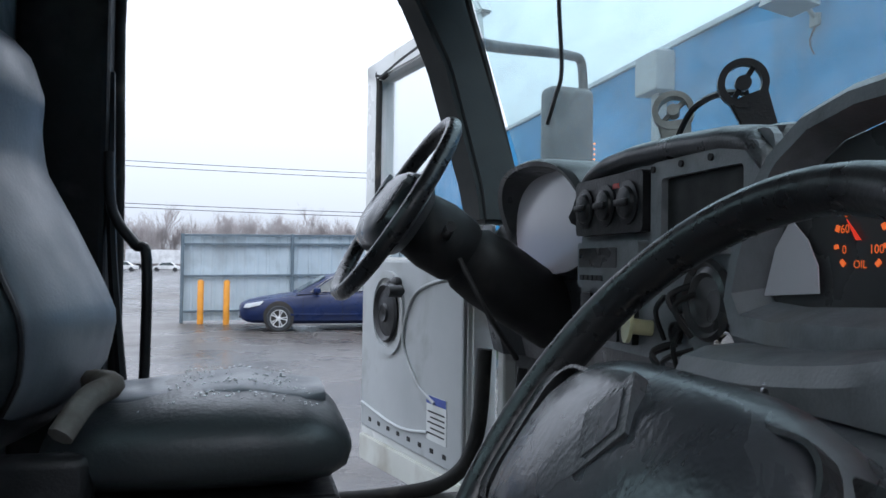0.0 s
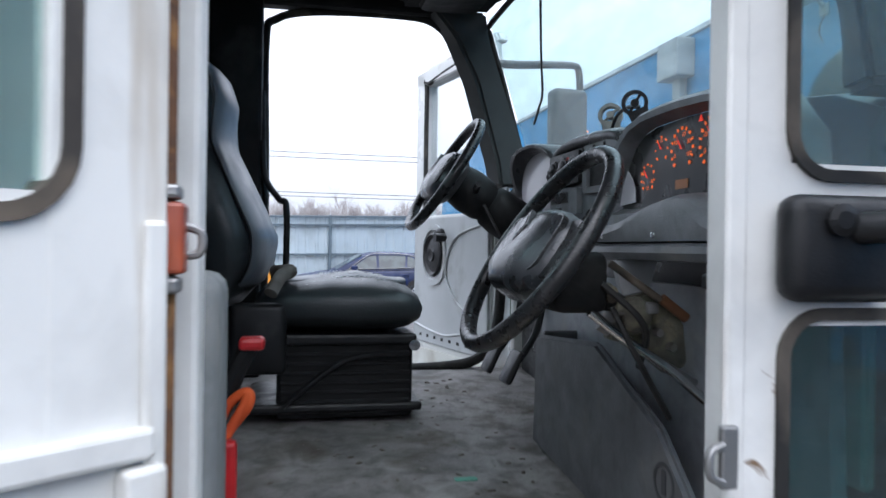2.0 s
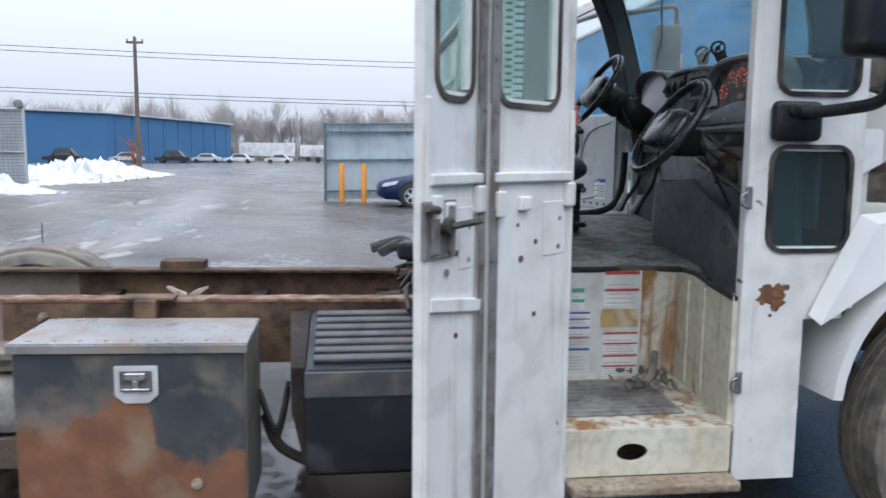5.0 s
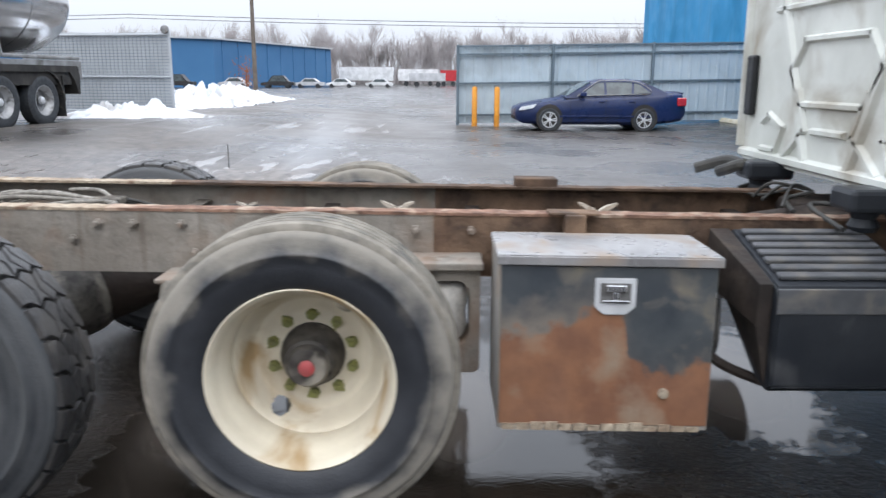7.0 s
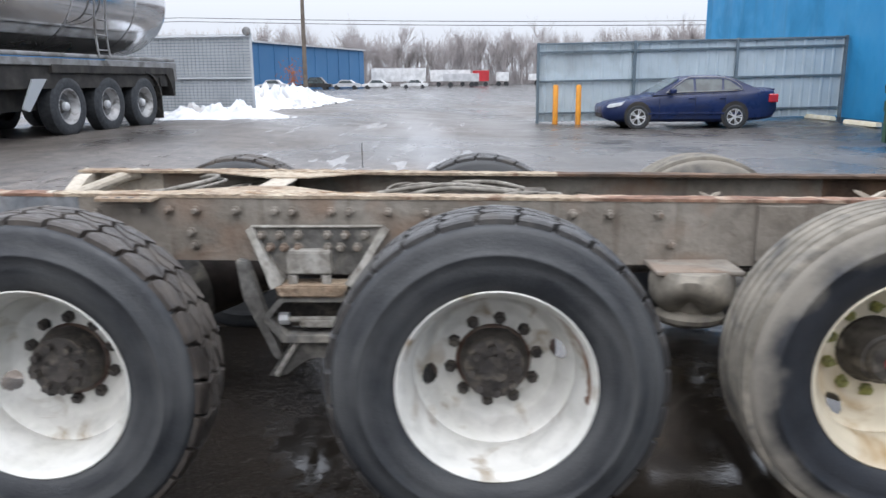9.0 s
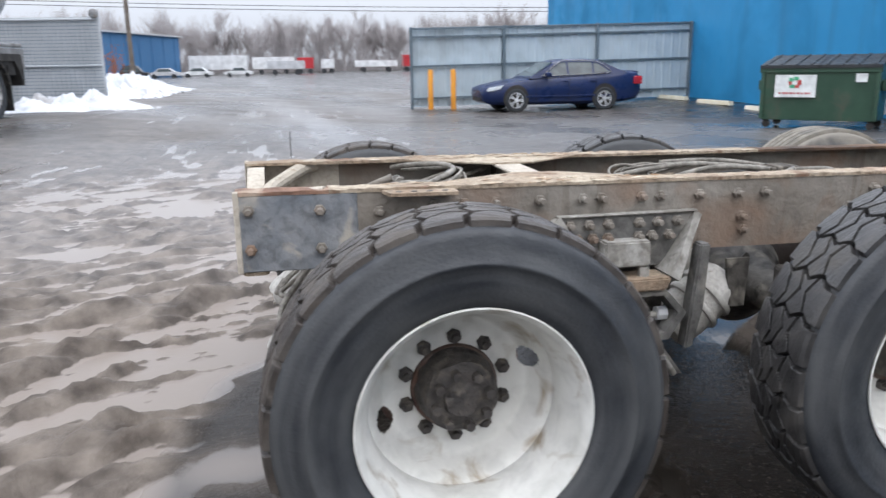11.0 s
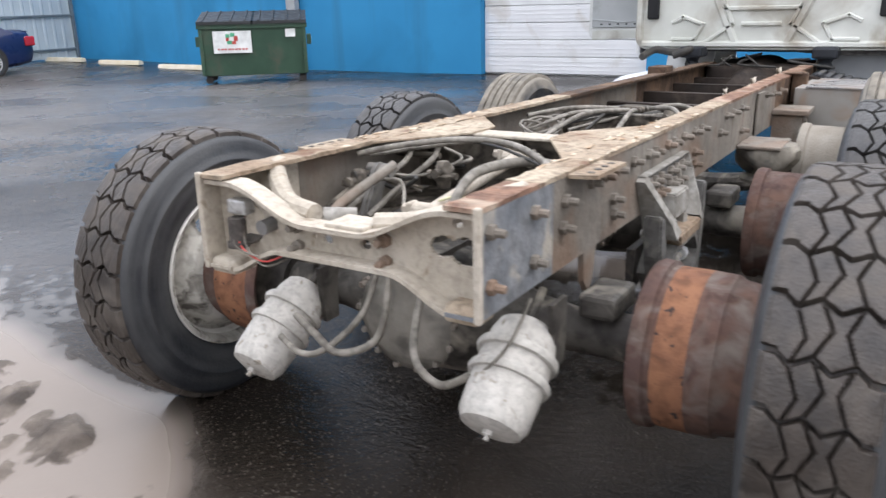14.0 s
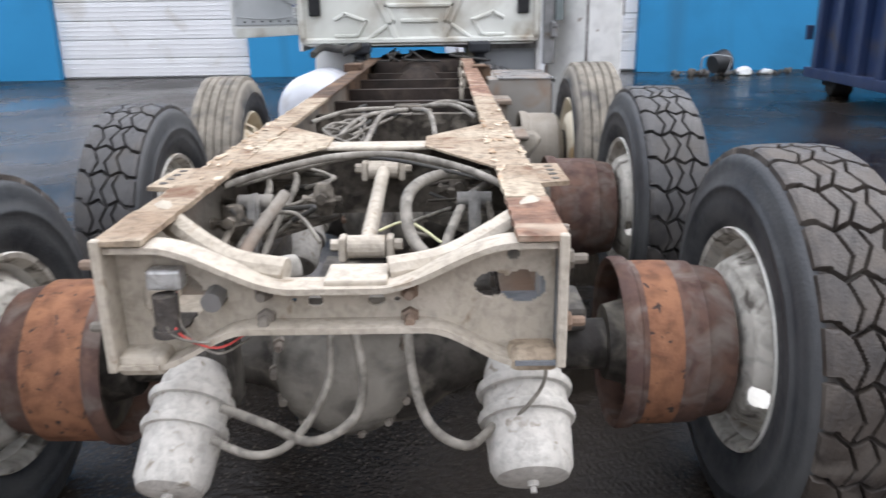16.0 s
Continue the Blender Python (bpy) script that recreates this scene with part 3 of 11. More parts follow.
gauge_red = glow_material("lit_red_needle", (1.0, 0.05, 0.02), 0.32)
marker_amber = glow_material("lit_amber_marker", (1.0, 0.25, 0.03), 2.2)
orange_panel = material("amber_display_panel", (0.5, 0.2, 0.08), None, 9, 0.4, 0.1, bump=0)
wire_black = material("black_wire", (0.015, 0.015, 0.015), None, 9, 0.5, 0.1, bump=0)
debris_grey = material("wet_rubbish", (0.10, 0.085, 0.07), (0.25, 0.24, 0.22), 9, 0.8, 0.1, bump=0.3)


def ground_material():
    """Wet asphalt with standing water and churned mud; the water and mud lie where the ground's own hollows hold them."""
    m = bpy.data.materials.new("wet_asphalt_and_mud")
    m.use_nodes = True
    n, l = m.node_tree.nodes, m.node_tree.links
    bsdf = n["Principled BSDF"]
    where = n.new("ShaderNodeNewGeometry").outputs["Position"]

    def field(name):
        a = n.new("ShaderNodeAttribute")
        a.attribute_name = name
        return a.outputs["Fac"]

    def cloud(s, d=6.0):
        t = n.new("ShaderNodeTexNoise")
        t.inputs["Scale"].default_value, t.inputs["Detail"].default_value = s, d
        l.new(where, t.inputs["Vector"])
        return t.outputs["Fac"]

    def spread(v, a, b, lo=0.0, hi=1.0):
        t = n.new("ShaderNodeMapRange")
        for i, x in ((1, a), (2, b), (3, lo), (4, hi)):
            t.inputs[i].default_value = x
        l.new(v, t.inputs[0])
        return t.outputs[0]

    def mixed(f, a, b, colour=True):
        t = n.new("ShaderNodeMix")
        if colour:
            t.data_type = "RGBA"
        l.new(f, t.inputs["Factor"])
        for key, v in (("A", a), ("B", b)):
            if isinstance(v, tuple):
                t.inputs[key].default_value = (*v, 1)
            elif isinstance(v, float):
                t.inputs[key].default_value = v
            else:
                l.new(v, t.inputs[key])
        return t.outputs["Result"]

    pool_edge = n.new("ShaderNodeMath")
    pool_edge.operation = "MULTIPLY_ADD"
    l.new(cloud(11.0, 6.0), pool_edge.inputs[0])
    pool_edge.inputs[1].default_value = 0.9
    l.new(field("depth"), pool_edge.inputs[2])
    pool = spread(pool_edge.outputs[0], 0.40, 0.60)
    asphalt = mixed(spread(cloud(0.9), 0.38, 0.66), (0.0085, 0.0068, 0.0054), (0.024, 0.0188, 0.0148))
    stones = mixed(spread(cloud(85.0, 3.0), 0.6, 0.68), asphalt, (0.07, 0.061, 0.051))
    mud = mixed(spread(cloud(5.0, 9.0), 0.36, 0.64), (0.062, 0.050, 0.041), (0.185, 0.155, 0.129))
    dry = mixed(field("mud"), stones, mud)
    murk = mixed(field("mud"), (0.012, 0.010, 0.008), (0.215, 0.180, 0.153))
    wet = mixed(pool, dry, murk)
    # Pale grey mixed in for the sky reflected on the wet yard.
    sky_sheen = mixed(field("sky_sheen"), wet, (0.5, 0.51, 0.53))
    l.new(sky_sheen, bsdf.inputs["Base Color"])
    damp = spread(cloud(0.7, 9.0), 0.38, 0.62, 0.10, 0.34)
    gloss = mixed(field("mud"), damp, 0.55, False)
    l.new(mixed(pool, 0.11, spread(field("mud"), 0.5, 1.0, 0.40, 0.20), False), bsdf.inputs["Specular IOR Level"])
    gloss = mixed(pool, gloss, spread(field("mud"), 0.5, 1.0, 0.025, 0.34), False)
    l.new(gloss, bsdf.inputs["Roughness"])
    b = n.new("ShaderNodeBump")
    b.inputs["Distance"].default_value = 0.008
    l.new(spread(pool, 0.0, 0.9, 0.5, 0.035), b.inputs["Strength"])
    grain = n.new("ShaderNodeMath")
    grain.operation = "ADD"
    l.new(cloud(70.0, 4.0), grain.inputs[0])
    l.new(cloud(34.0, 6.0), grain.inputs[1])
    ripple = n.new("ShaderNodeMath")
    ripple.operation = "MULTIPLY_ADD"
    l.new(cloud(9.0, 5.0), ripple.inputs[0])
    ripple.inputs[1].default_value = 2.2
    l.new(grain.outputs[0], ripple.inputs[2])
    l.new(ripple.outputs[0], b.inputs["Height"])
    l.new(b.outputs["Normal"], bsdf.inputs["Normal"])
    return m


def mud_edged_tyre():
    """A dark sidewall whose outer band is caked with dried mud, the edge of the mud ragged."""
    m = material("mud_edged_sidewall", (0.016, 0.018, 0.022), (0.026, 0.028, 0.033), 9, 0.45, 0.12, bump=0.15, bump_scale=110, dirt=(0.27, 0.245, 0.205), dirt_scale=7, dirt_rough=0.9)
    n, l = m.node_tree.nodes, m.node_tree.links
    split = n.new("ShaderNodeSeparateXYZ")
    l.new(n.new("ShaderNodeTexCoord").outputs["Object"], split.inputs[0])
    flat = n.new("ShaderNodeCombineXYZ")
    l.new(split.outputs["X"], flat.inputs["X"])
    l.new(split.outputs["Y"], flat.inputs["Y"])
    far = n.new("ShaderNodeVectorMath")
    far.operation = "LENGTH"
    l.new(flat.outputs[0], far.inputs[0])
    rag = n.new("ShaderNodeTexNoise")
    rag.inputs["Scale"].default_value, rag.inputs["Detail"].default_value = 7.0, 8.0
    l.new(n.new("ShaderNodeTexCoord").outputs["Object"], rag.inputs["Vector"])
    edge = n.new("ShaderNodeMath")
    edge.operation = "MULTIPLY_ADD"
    l.new(rag.outputs["Fac"], edge.inputs[0])
    edge.inputs[1].default_value = 0.2
    l.new(far.outputs["Value"], edge.inputs[2])
    mask = n.new("ShaderNodeMapRange")
    for i, v in ((1, 0.50), (2, 0.575), (3, 0.0), (4, 0.8)):
        mask.inputs[i].default_value = v
    l.new(edge.outputs[0], mask.inputs[0])
    for node in [q for q in n if q.bl_idname == "ShaderNodeMix"]:
        factor = node.inputs["Factor"]
        if node.data_type == "RGBA" and not node.outputs["Result"].links[0].to_node.bl_idname == "ShaderNodeBsdfPrincipled":
            continue
        l.new(mask.outputs[0], factor)
    return m


def scuffed_sidewall():
    """Black sidewall rubbed grey in arcs that run round the wheel."""
    m = material("scuffed_tyre_sidewall", (0.018, 0.020, 0.024), (0.031, 0.034, 0.038), 14, 0.48, 0.12, bump=0.2, bump_scale=110, dirt=(0.068, 0.070, 0.071), dirt_scale=7, dirt_rough=0.65)
    n, l = m.node_tree.nodes, m.node_tree.links
    split = n.new("ShaderNodeSeparateXYZ")
    l.new(n.new("ShaderNodeTexCoord").outputs["Object"], split.inputs[0])
    flat = n.new("ShaderNodeCombineXYZ")
    l.new(split.outputs["X"], flat.inputs["X"])
    l.new(split.outputs["Y"], flat.inputs["Y"])
    far = n.new("ShaderNodeVectorMath")
    far.operation = "LENGTH"
    l.new(flat.outputs[0], far.inputs[0])
    masks = []
    for across, round_, size in ((26.0, 2.2, 1.0), (5.0, 3.5, 1.0)):
        arc = n.new("ShaderNodeCombineXYZ")
        for source, gain, slot in ((far.outputs["Value"], across, "X"), (split.outputs["X"], round_, "Y"), (split.outputs["Y"], round_, "Z")):
            g = n.new("ShaderNodeMath")
            g.operation = "MULTIPLY"
            l.new(source, g.inputs[0])
            g.inputs[1].default_value = gain
            l.new(g.outputs[0], arc.inputs[slot])
        t = n.new("ShaderNodeTexNoise")
        t.inputs["Scale"].default_value, t.inputs["Detail"].default_value = size, 8.0
        l.new(arc.outputs[0], t.inputs["Vector"])
        masks.append(t.outputs["Fac"])
    both = n.new("ShaderNodeMath")
    both.operation = "ADD"
    l.new(masks[0], both.inputs[0])
    l.new(masks[1], both.inputs[1])
    mask = n.new("ShaderNodeMapRange")
    for i, v in ((1, 0.86), (2, 1.2), (3, 0.0), (4, 0.85)):
        mask.inputs[i].default_value = v
    l.new(both.outputs[0], mask.inputs[0])
    for node in [q for q in n if q.bl_idname == "ShaderNodeMix"]:
        if node.data_type == "RGBA" and not node.outputs["Result"].links[0].to_node.bl_idname == "ShaderNodeBsdfPrincipled":
            continue
        l.new(mask.outputs[0], node.inputs["Factor"])
    return m


muddy_sidewall = mud_edged_tyre()
sidewall_scuffed = scuffed_sidewall()
hanger_grey = material("mud_greyed_casting", (0.17, 0.165, 0.155), (0.105, 0.10, 0.093), 9, 0.75, 0.1, dirt=(0.28, 0.26, 0.225), dirt_scale=10, dirt_at=0.62, bump=0.5, grime=0.45, grime_scale=30)
hanger_pale = material("pale_worn_casting", (0.38, 0.365, 0.335), (0.27, 0.255, 0.225), 12, 0.7, 0.1, dirt=(0.14, 0.125, 0.105), dirt_scale=14, dirt_at=0.62, bump=0.4, grime=0.4, grime_scale=40)
# Darker than the outer frame mud: grease, plus shade put into the colour.
inner_mud = material("shaded_greasy_frame_mud", (0.12, 0.104, 0.085), (0.045, 0.039, 0.032), 8, 0.85, 0.1, dirt=(0.25, 0.222, 0.183), dirt_scale=8, dirt_at=0.6, dirt_soft=0.08, bump=0.7, bump_scale=45, grime=0.6, grime_scale=26)
shelf_grey = material("padded_shelf_vinyl", (0.20, 0.21, 0.222), (0.15, 0.158, 0.168), 8, 0.42, 0.1, dirt=(0.2, 0.19, 0.18), dirt_scale=8, dirt_at=0.68, bump=0.12, bump_scale=260, grime=0.3)
trailer_rim = material("grimy_steel_trailer_rim", (0.46, 0.46, 0.46), (0.34, 0.335, 0.33), 5, 0.4, 0.1, metal=0.3, dirt=(0.12, 0.11, 0.1), dirt_scale=6, dirt_at=0.6, bump=0.05)
rim_dull = material("road_dulled_rim", (0.24, 0.24, 0.24), (0.15, 0.148, 0.145), 6, 0.55, 0.1, metal=0.3, dirt=(0.08, 0.075, 0.07), dirt_scale=5, dirt_at=0.58, bump=0.1)


def rusting_door():
    """Black paint on the tool box door, eaten by rust from the bottom with a soft ragged edge, dusty above it."""
    m = box_rust.copy()
    m.name = "rust_eaten_box_door"
    n, l = m.node_tree.nodes, m.node_tree.links
    bsdf = n["Principled BSDF"]
    where = n.new("ShaderNodeNewGeometry").outputs["Position"]
    split = n.new("ShaderNodeSeparateXYZ")
    l.new(where, split.inputs[0])
    edge = n.new("ShaderNodeFloatCurve")
    c = edge.mapping.curves[0]
    c.points[0].location, c.points[1].location = (0.0, 0.60), (1.0, 0.50)
    for p in ((0.30, 0.64), (0.50, 0.70), (0.57, 0.66), (0.62, 0.51)):
        c.points.new(*p)
    edge.mapping.update()
    along_x = n.new("ShaderNodeMapRange")
    along_x.inputs[1].default_value, along_x.inputs[2].default_value = 3.275, 4.025
    l.new(split.outputs["X"], along_x.inputs[0])
    l.new(along_x.outputs[0], edge.inputs["Value"])

    def cloud(s, d):
        t = n.new("ShaderNodeTexNoise")
        t.inputs["Scale"].default_value, t.inputs["Detail"].default_value = s, d
        l.new(where, t.inputs["Vector"])
        return t.outputs["Fac"]

    def maths(op, a, b):
        t = n.new("ShaderNodeMath")
        t.operation = op
        for i, v in enumerate((a, b)):
            if isinstance(v, float):
                t.inputs[i].default_value = v
            else:
                l.new(v, t.inputs[i])
        return t.outputs[0]
    ragged = maths("ADD", maths("SUBTRACT", edge.outputs[0], split.outputs["Z"]), maths("MULTIPLY", maths("SUBTRACT", cloud(14.0, 8.0), 0.5), 0.22))

    def spread(v, a, b, lo=0.0, hi=1.0):
        t = n.new("ShaderNodeMapRange")
        for i, x in ((1, a), (2, b), (3, lo), (4, hi)):
            t.inputs[i].default_value = x
        l.new(v, t.inputs[0])
        return t.outputs[0]

    def mixed(f, a, b):
        t = n.new("ShaderNodeMix")
        t.data_type = "RGBA"
        l.new(f, t.inputs["Factor"])
        for key, v in (("A", a), ("B", b)):
            if isinstance(v, tuple):
                t.inputs[key].default_value = (*v, 1)
            else:
                l.new(v, t.inputs[key])
        return t.outputs["Result"]
    paint = bsdf.inputs["Base Color"].links[0].from_socket
    rust = mixed(spread(cloud(9.0, 7.0), 0.35, 0.65), (0.24, 0.115, 0.062), (0.17, 0.08, 0.047))
    rust = mixed(spread(cloud(5.0, 8.0), 0.58, 0.76), rust, (0.28, 0.215, 0.155))
    dusty = mixed(maths("MULTIPLY", spread(ragged, -0.13, 0.0), spread(along_x.outputs[0], 0.65, 0.15, 0.1, 0.8)), paint, (0.22, 0.185, 0.15))
    l.new(mixed(spread(ragged, -0.012, 0.022), dusty, rust), bsdf.inputs["Base Color"])
    return m


rust_door = rusting_door()
kick_grey = material("scuffed_grey_kick_panel", (0.28, 0.295, 0.315), (0.215, 0.228, 0.243), 7, 0.42, 0.1, dirt=(0.36, 0.35, 0.33), dirt_scale=7, dirt_at=0.67, bump=0.12, bump_scale=240, grime=0.3)

# ---- the ground ----
def lattice(x, y, seed):
    """Smooth value noise on a grid of points, 0 to 1."""
    rng = np.random.RandomState(seed)
    table = rng.rand(64, 64)
    xi, yi = np.floor(x).astype(int), np.floor(y).astype(int)
    fx, fy = x - xi, y - yi
    fx, fy = fx * fx * (3 - 2 * fx), fy * fy * (3 - 2 * fy)
    g = lambda i, j: table[i % 64, j % 64]
    return (g(xi, yi) * (1 - fx) + g(xi + 1, yi) * fx) * (1 - fy) + (g(xi, yi + 1) * (1 - fx) + g(xi + 1, yi + 1) * fx) * fy


def fbm(x, y, scale, seed, octaves=4):
    total, amp, out = 0.0, 1.0, 0.0
    for k in range(octaves):
        out = out + amp * lattice(x * scale * 2 ** k + 7.3 * k, y * scale * 2 ** k + 3.1 * k, seed + k)
        total += amp
        amp *= 0.5
    return out / total


def sstep(a, b, x):
    t = np.clip((x - a) / (b - a), 0, 1)
    return t * t * (3 - 2 * t)


def lie(x, y):
    """The lie of the land: the yard rises gently to the gate and to the corner by the fence, and dips under the far wheels."""
    x, y = np.asarray(x, float), np.asarray(y, float)
    return 0.37 * sstep(3.0, -5.5, x) * sstep(4.0, 13.5, y) * sstep(140.0, 60.0, y) + 0.16 * sstep(8.0, 13.0, x) * sstep(14.0, 21.0, y) - 0.045 * np.exp(-((y - 1.3) / 0.6) ** 2) * sstep(-2.2, -0.8, x) * sstep(5.5, 4.0, x)


def ground_mesh():
    def steps(lo, hi, fine, far):
        mid = list(np.arange(lo, hi, fine))
        out, d = [], fine
        v = hi
        while v < far:
            out.append(v)
            d *= 1.22
            v += d
        low, d, v = [], fine, lo - fine
        while v > -far:
            low.append(v)
            d *= 1.22
            v -= d
        return np.array(low[::-1] + mid + out)
    xs, ys = steps(-4.6, -0.2, 0.022, 2500), steps(-2.2, 6.6, 0.026, 2500)
    xs = np.concatenate([xs[xs < -0.21], [v for v in steps(-0.2, 7.0, 0.06, 2500) if v > -0.21]])
    X, Y = np.meshgrid(xs, ys, indexing="ij")
    side = X - 0.22 * np.clip(Y, -3, 12) - 0.5 * (fbm(X, Y, 0.9, 5) - 0.5)
    edge = 0.16 * sstep(0.3, 1.2, Y)
    mud = sstep(-0.66, -0.92, side - edge) * (0.15 * sstep(34, 22, Y) + 0.85 * sstep(13, 7, Y - 0.4 * X + 3 * fbm(X, Y, 0.3, 9))) * sstep(-40, -12, X) * sstep(-9, -4, Y)
    # wheel ruts swing round from beside the truck towards the gate, with water lying in them
    bend = 0.55 * (fbm(X, Y, 0.45, 11, 2) - 0.5) - 0.10 * np.clip(Y - 3.0, 0, 5) ** 1.5
    across, along_rut = 0.82 * X - 0.57 * Y - bend, 0.57 * X + 0.82 * Y
    ruts = fbm(across * 4.6, along_rut * 1.25, 1.0, 21, 4)
    treads = np.sin(along_rut * 70 + across * 30) * sstep(0.52, 0.6, fbm(across * 2.0, along_rut * 0.4, 1.0, 43, 2))
    rough = 0.12 * (ruts - 0.5) + 0.05 * (fbm(X, Y, 0.8, 31) - 0.5) + 0.07 * (fbm(X, Y, 5.5, 41, 4) - 0.5) + 0.03 * (fbm(across * 2.2, along_rut * 0.8, 6.0, 47, 3) - 0.5) + 0.006 * treads + 0.13 * (fbm((0.37 * X - 0.93 * Y + 0.3 * bend) * 10.0, (0.93 * X + 0.37 * Y) * 1.3, 1.0, 57, 4) - 0.5)
    for (ax, ay), (bx, by), wide in (((-1.8, 1.05), (-1.02, 1.13), 0.07), ((-1.6, 0.1), (-1.22, 0.78), 0.08), ((-2.0, 0.25), (-1.5, 0.95), 0.1), ((-1.18, -0.2), (-0.93, 0.05), 0.05),
                                     ((-1.4, -0.4), (-1.12, 0.12), 0.06), ((-1.25, 1.5), (-0.75, 2.1), 0.1), ((-2.0, 1.35), (-1.35, 1.75), 0.09), ((-0.85, 2.55), (0.0, 3.7), 0.12)):
        f = np.clip(((X - ax) * (bx - ax) + (Y - ay) * (by - ay)) / ((bx - ax) ** 2 + (by - ay) ** 2), 0, 1)
        gap = np.hypot(X - ax - f * (bx - ax), Y - ay - f * (by - ay)) / wide
        rough = rough + 0.05 * np.exp(-gap * gap) * (0.4 + 1.1 * fbm(X, Y, 4.0, 81, 3))
    # a shallow silty puddle along the edge of the mud beside the far rear tyre
    rough = rough - 0.07 * np.exp(-((side + 0.72) / 0.2) ** 2) * sstep(0.6, 1.2, Y) * sstep(4.2, 2.6, Y)
    smooth = 0.032 * (fbm(X, Y, 0.33, 51, 3) - 0.5) + 0.008 * (fbm(X, Y, 2.2, 61, 4) - 0.5)
    # the hollow beside the tool box and the one ahead of the drive tyres
    for cx, cy, rx, ry, deep in ((3.0, -0.95, 0.45, 0.5, 0.02), (1.99, 0.4, 0.26, 1.3, 0.024), (3.17, -0.2, 0.26, 0.6, 0.024), (4.5, 0.45, 0.34, 0.8, 0.024), (0.68, -0.5, 0.3, 0.7, 0.012), (-0.64, -0.32, 0.26, 0.16, 0.02)):
        smooth = smooth - deep * np.exp(-((X - cx) / rx) ** 2 - ((Y - cy) / ry) ** 2)
    near = sstep(80, 30, np.hypot(X, Y))
    h = (rough * mud + smooth * (1 - mud)) * near
    level = -0.008 * mud - 0.0065 * (1 - mud)
    depth = np.clip((level - h) / (0.016 + 0.02 * mud), -1, 1) * near - (1 - near)
    h = np.maximum(h, (level - 0.001) * near)
    Z = h - 0.004 + lie(X, Y)
    # silt tints the pools and the open yard
    mud = np.maximum(mud, (0.28 + 0.3 * sstep(0.5, -2.0, X - 0.2 * Y)) * sstep(1.6, 4.5, Y) * sstep(13, 8, X) * sstep(60, 30, Y) * sstep(0.36, 0.6, fbm(X, Y * 0.6, 0.4, 17)))
    for cx, cy, rx, ry in ((1.99, 0.5, 0.26, 1.1), (3.17, -0.1, 0.24, 0.55), (4.5, 0.45, 0.36, 0.8)):
        mud = np.maximum(mud, 0.5 * np.exp(-(((X - cx) / rx) ** 2 + ((Y - cy) / ry) ** 2) ** 2))
    mud = np.maximum(mud, 0.7 * np.exp(-((X + 0.64) / 0.3) ** 2 - ((Y + 0.32) / 0.18) ** 2))
    # A pale streak and patches paint the sky's sheen on wet asphalt.
    sky_sheen = 0.34 * np.exp(-((X - 0.9 + 0.045 * Y + 0.8 * (fbm(X, Y * 0.2, 0.5, 71) - 0.5)) / 1.1) ** 2) * sstep(5, 10, Y) * sstep(90, 55, Y) * (0.25 + 0.75 * sstep(0.35, 0.65, fbm(X * 1.5, Y * 0.25, 0.7, 73)))
    sky_sheen = np.maximum(sky_sheen, 0.15 * sstep(1.2, 4.0, Y) * sstep(13, 9, X) * sstep(120, 60, Y) * (0.35 + 0.65 * sstep(0.36, 0.62, fbm(X * 0.8 + 0.5 * Y, Y * 0.5, 0.5, 77))))
    me = bpy.data.meshes.new("ground")
    nx, ny = X.shape
    verts = np.stack([X, Y, Z], -1).reshape(-1, 3)
    idx = np.arange(nx * ny).reshape(nx, ny)
    quads = np.stack([idx[:-1, :-1], idx[1:, :-1], idx[1:, 1:], idx[:-1, 1:]], -1).reshape(-1, 4)
    me.vertices.add(len(verts))
    me.vertices.foreach_set("co", verts.ravel())
    me.loops.add(quads.size)
    me.loops.foreach_set("vertex_index", quads.ravel())
    me.polygons.add(len(quads))
    me.polygons.foreach_set("loop_start", np.arange(0, quads.size, 4))
    me.update(calc_edges=True)
    me.polygons.foreach_set("use_smooth", np.ones(len(quads), bool))
    for name, values in (("mud", mud), ("depth", depth), ("sky_sheen", sky_sheen)):
        me.attributes.new(name, "FLOAT", "POINT").data.foreach_set("value", values.ravel().astype(np.float32))
    me.materials.append(ground_material())
    return me


tagged(new("ground", ground_mesh()), "wet dark asphalt yard with puddles and churned brown mud", "ground", kind="structure")


# ---- the blue building ahead of the truck ----
WALL_X, ROOF = 13.3, 6.0
DOORS = ((3.57, 7.28), (-3.92, -0.2))


def wall_pieces():
    bm = B()
    spans = [(-30.0, DOORS[1][0], 0.0), (DOORS[1][1], DOORS[0][0], 0.0), (DOORS[0][1], 36.7, 0.0)]
    for lo, hi, base in spans:
        box(bm, (WALL_X, lo, -0.2), (WALL_X + 0.3, hi, ROOF))
    for lo, hi in DOORS:
        box(bm, (WALL_X, lo, 4.25), (WALL_X + 0.3, hi, ROOF))
    return bm


wall = tagged(part("wall_front", wall_pieces(), blue_wall, None), "bright blue painted workshop wall with a roller door recess", "wall", kind="structure")
bm = B()
box(bm, (WALL_X + 0.3, 36.4, -0.2), (WALL_X + 25, 36.7, ROOF))
box(bm, (WALL_X + 0.3, -30.0, -0.2), (WALL_X + 25, -29.7, ROOF))
box(bm, (WALL_X + 24.7, -29.7, -0.2), (WALL_X + 25, 36.4, ROOF))
tagged(part("wall_sides", bm, blue_wall, None), "blue painted side and back walls of the workshop", "wall", kind="structure")
bm = B()
box(bm, (WALL_X - 0.06, -30.1, ROOF), (WALL_X + 25.1, 36.8, ROOF + 0.12), 0.02)
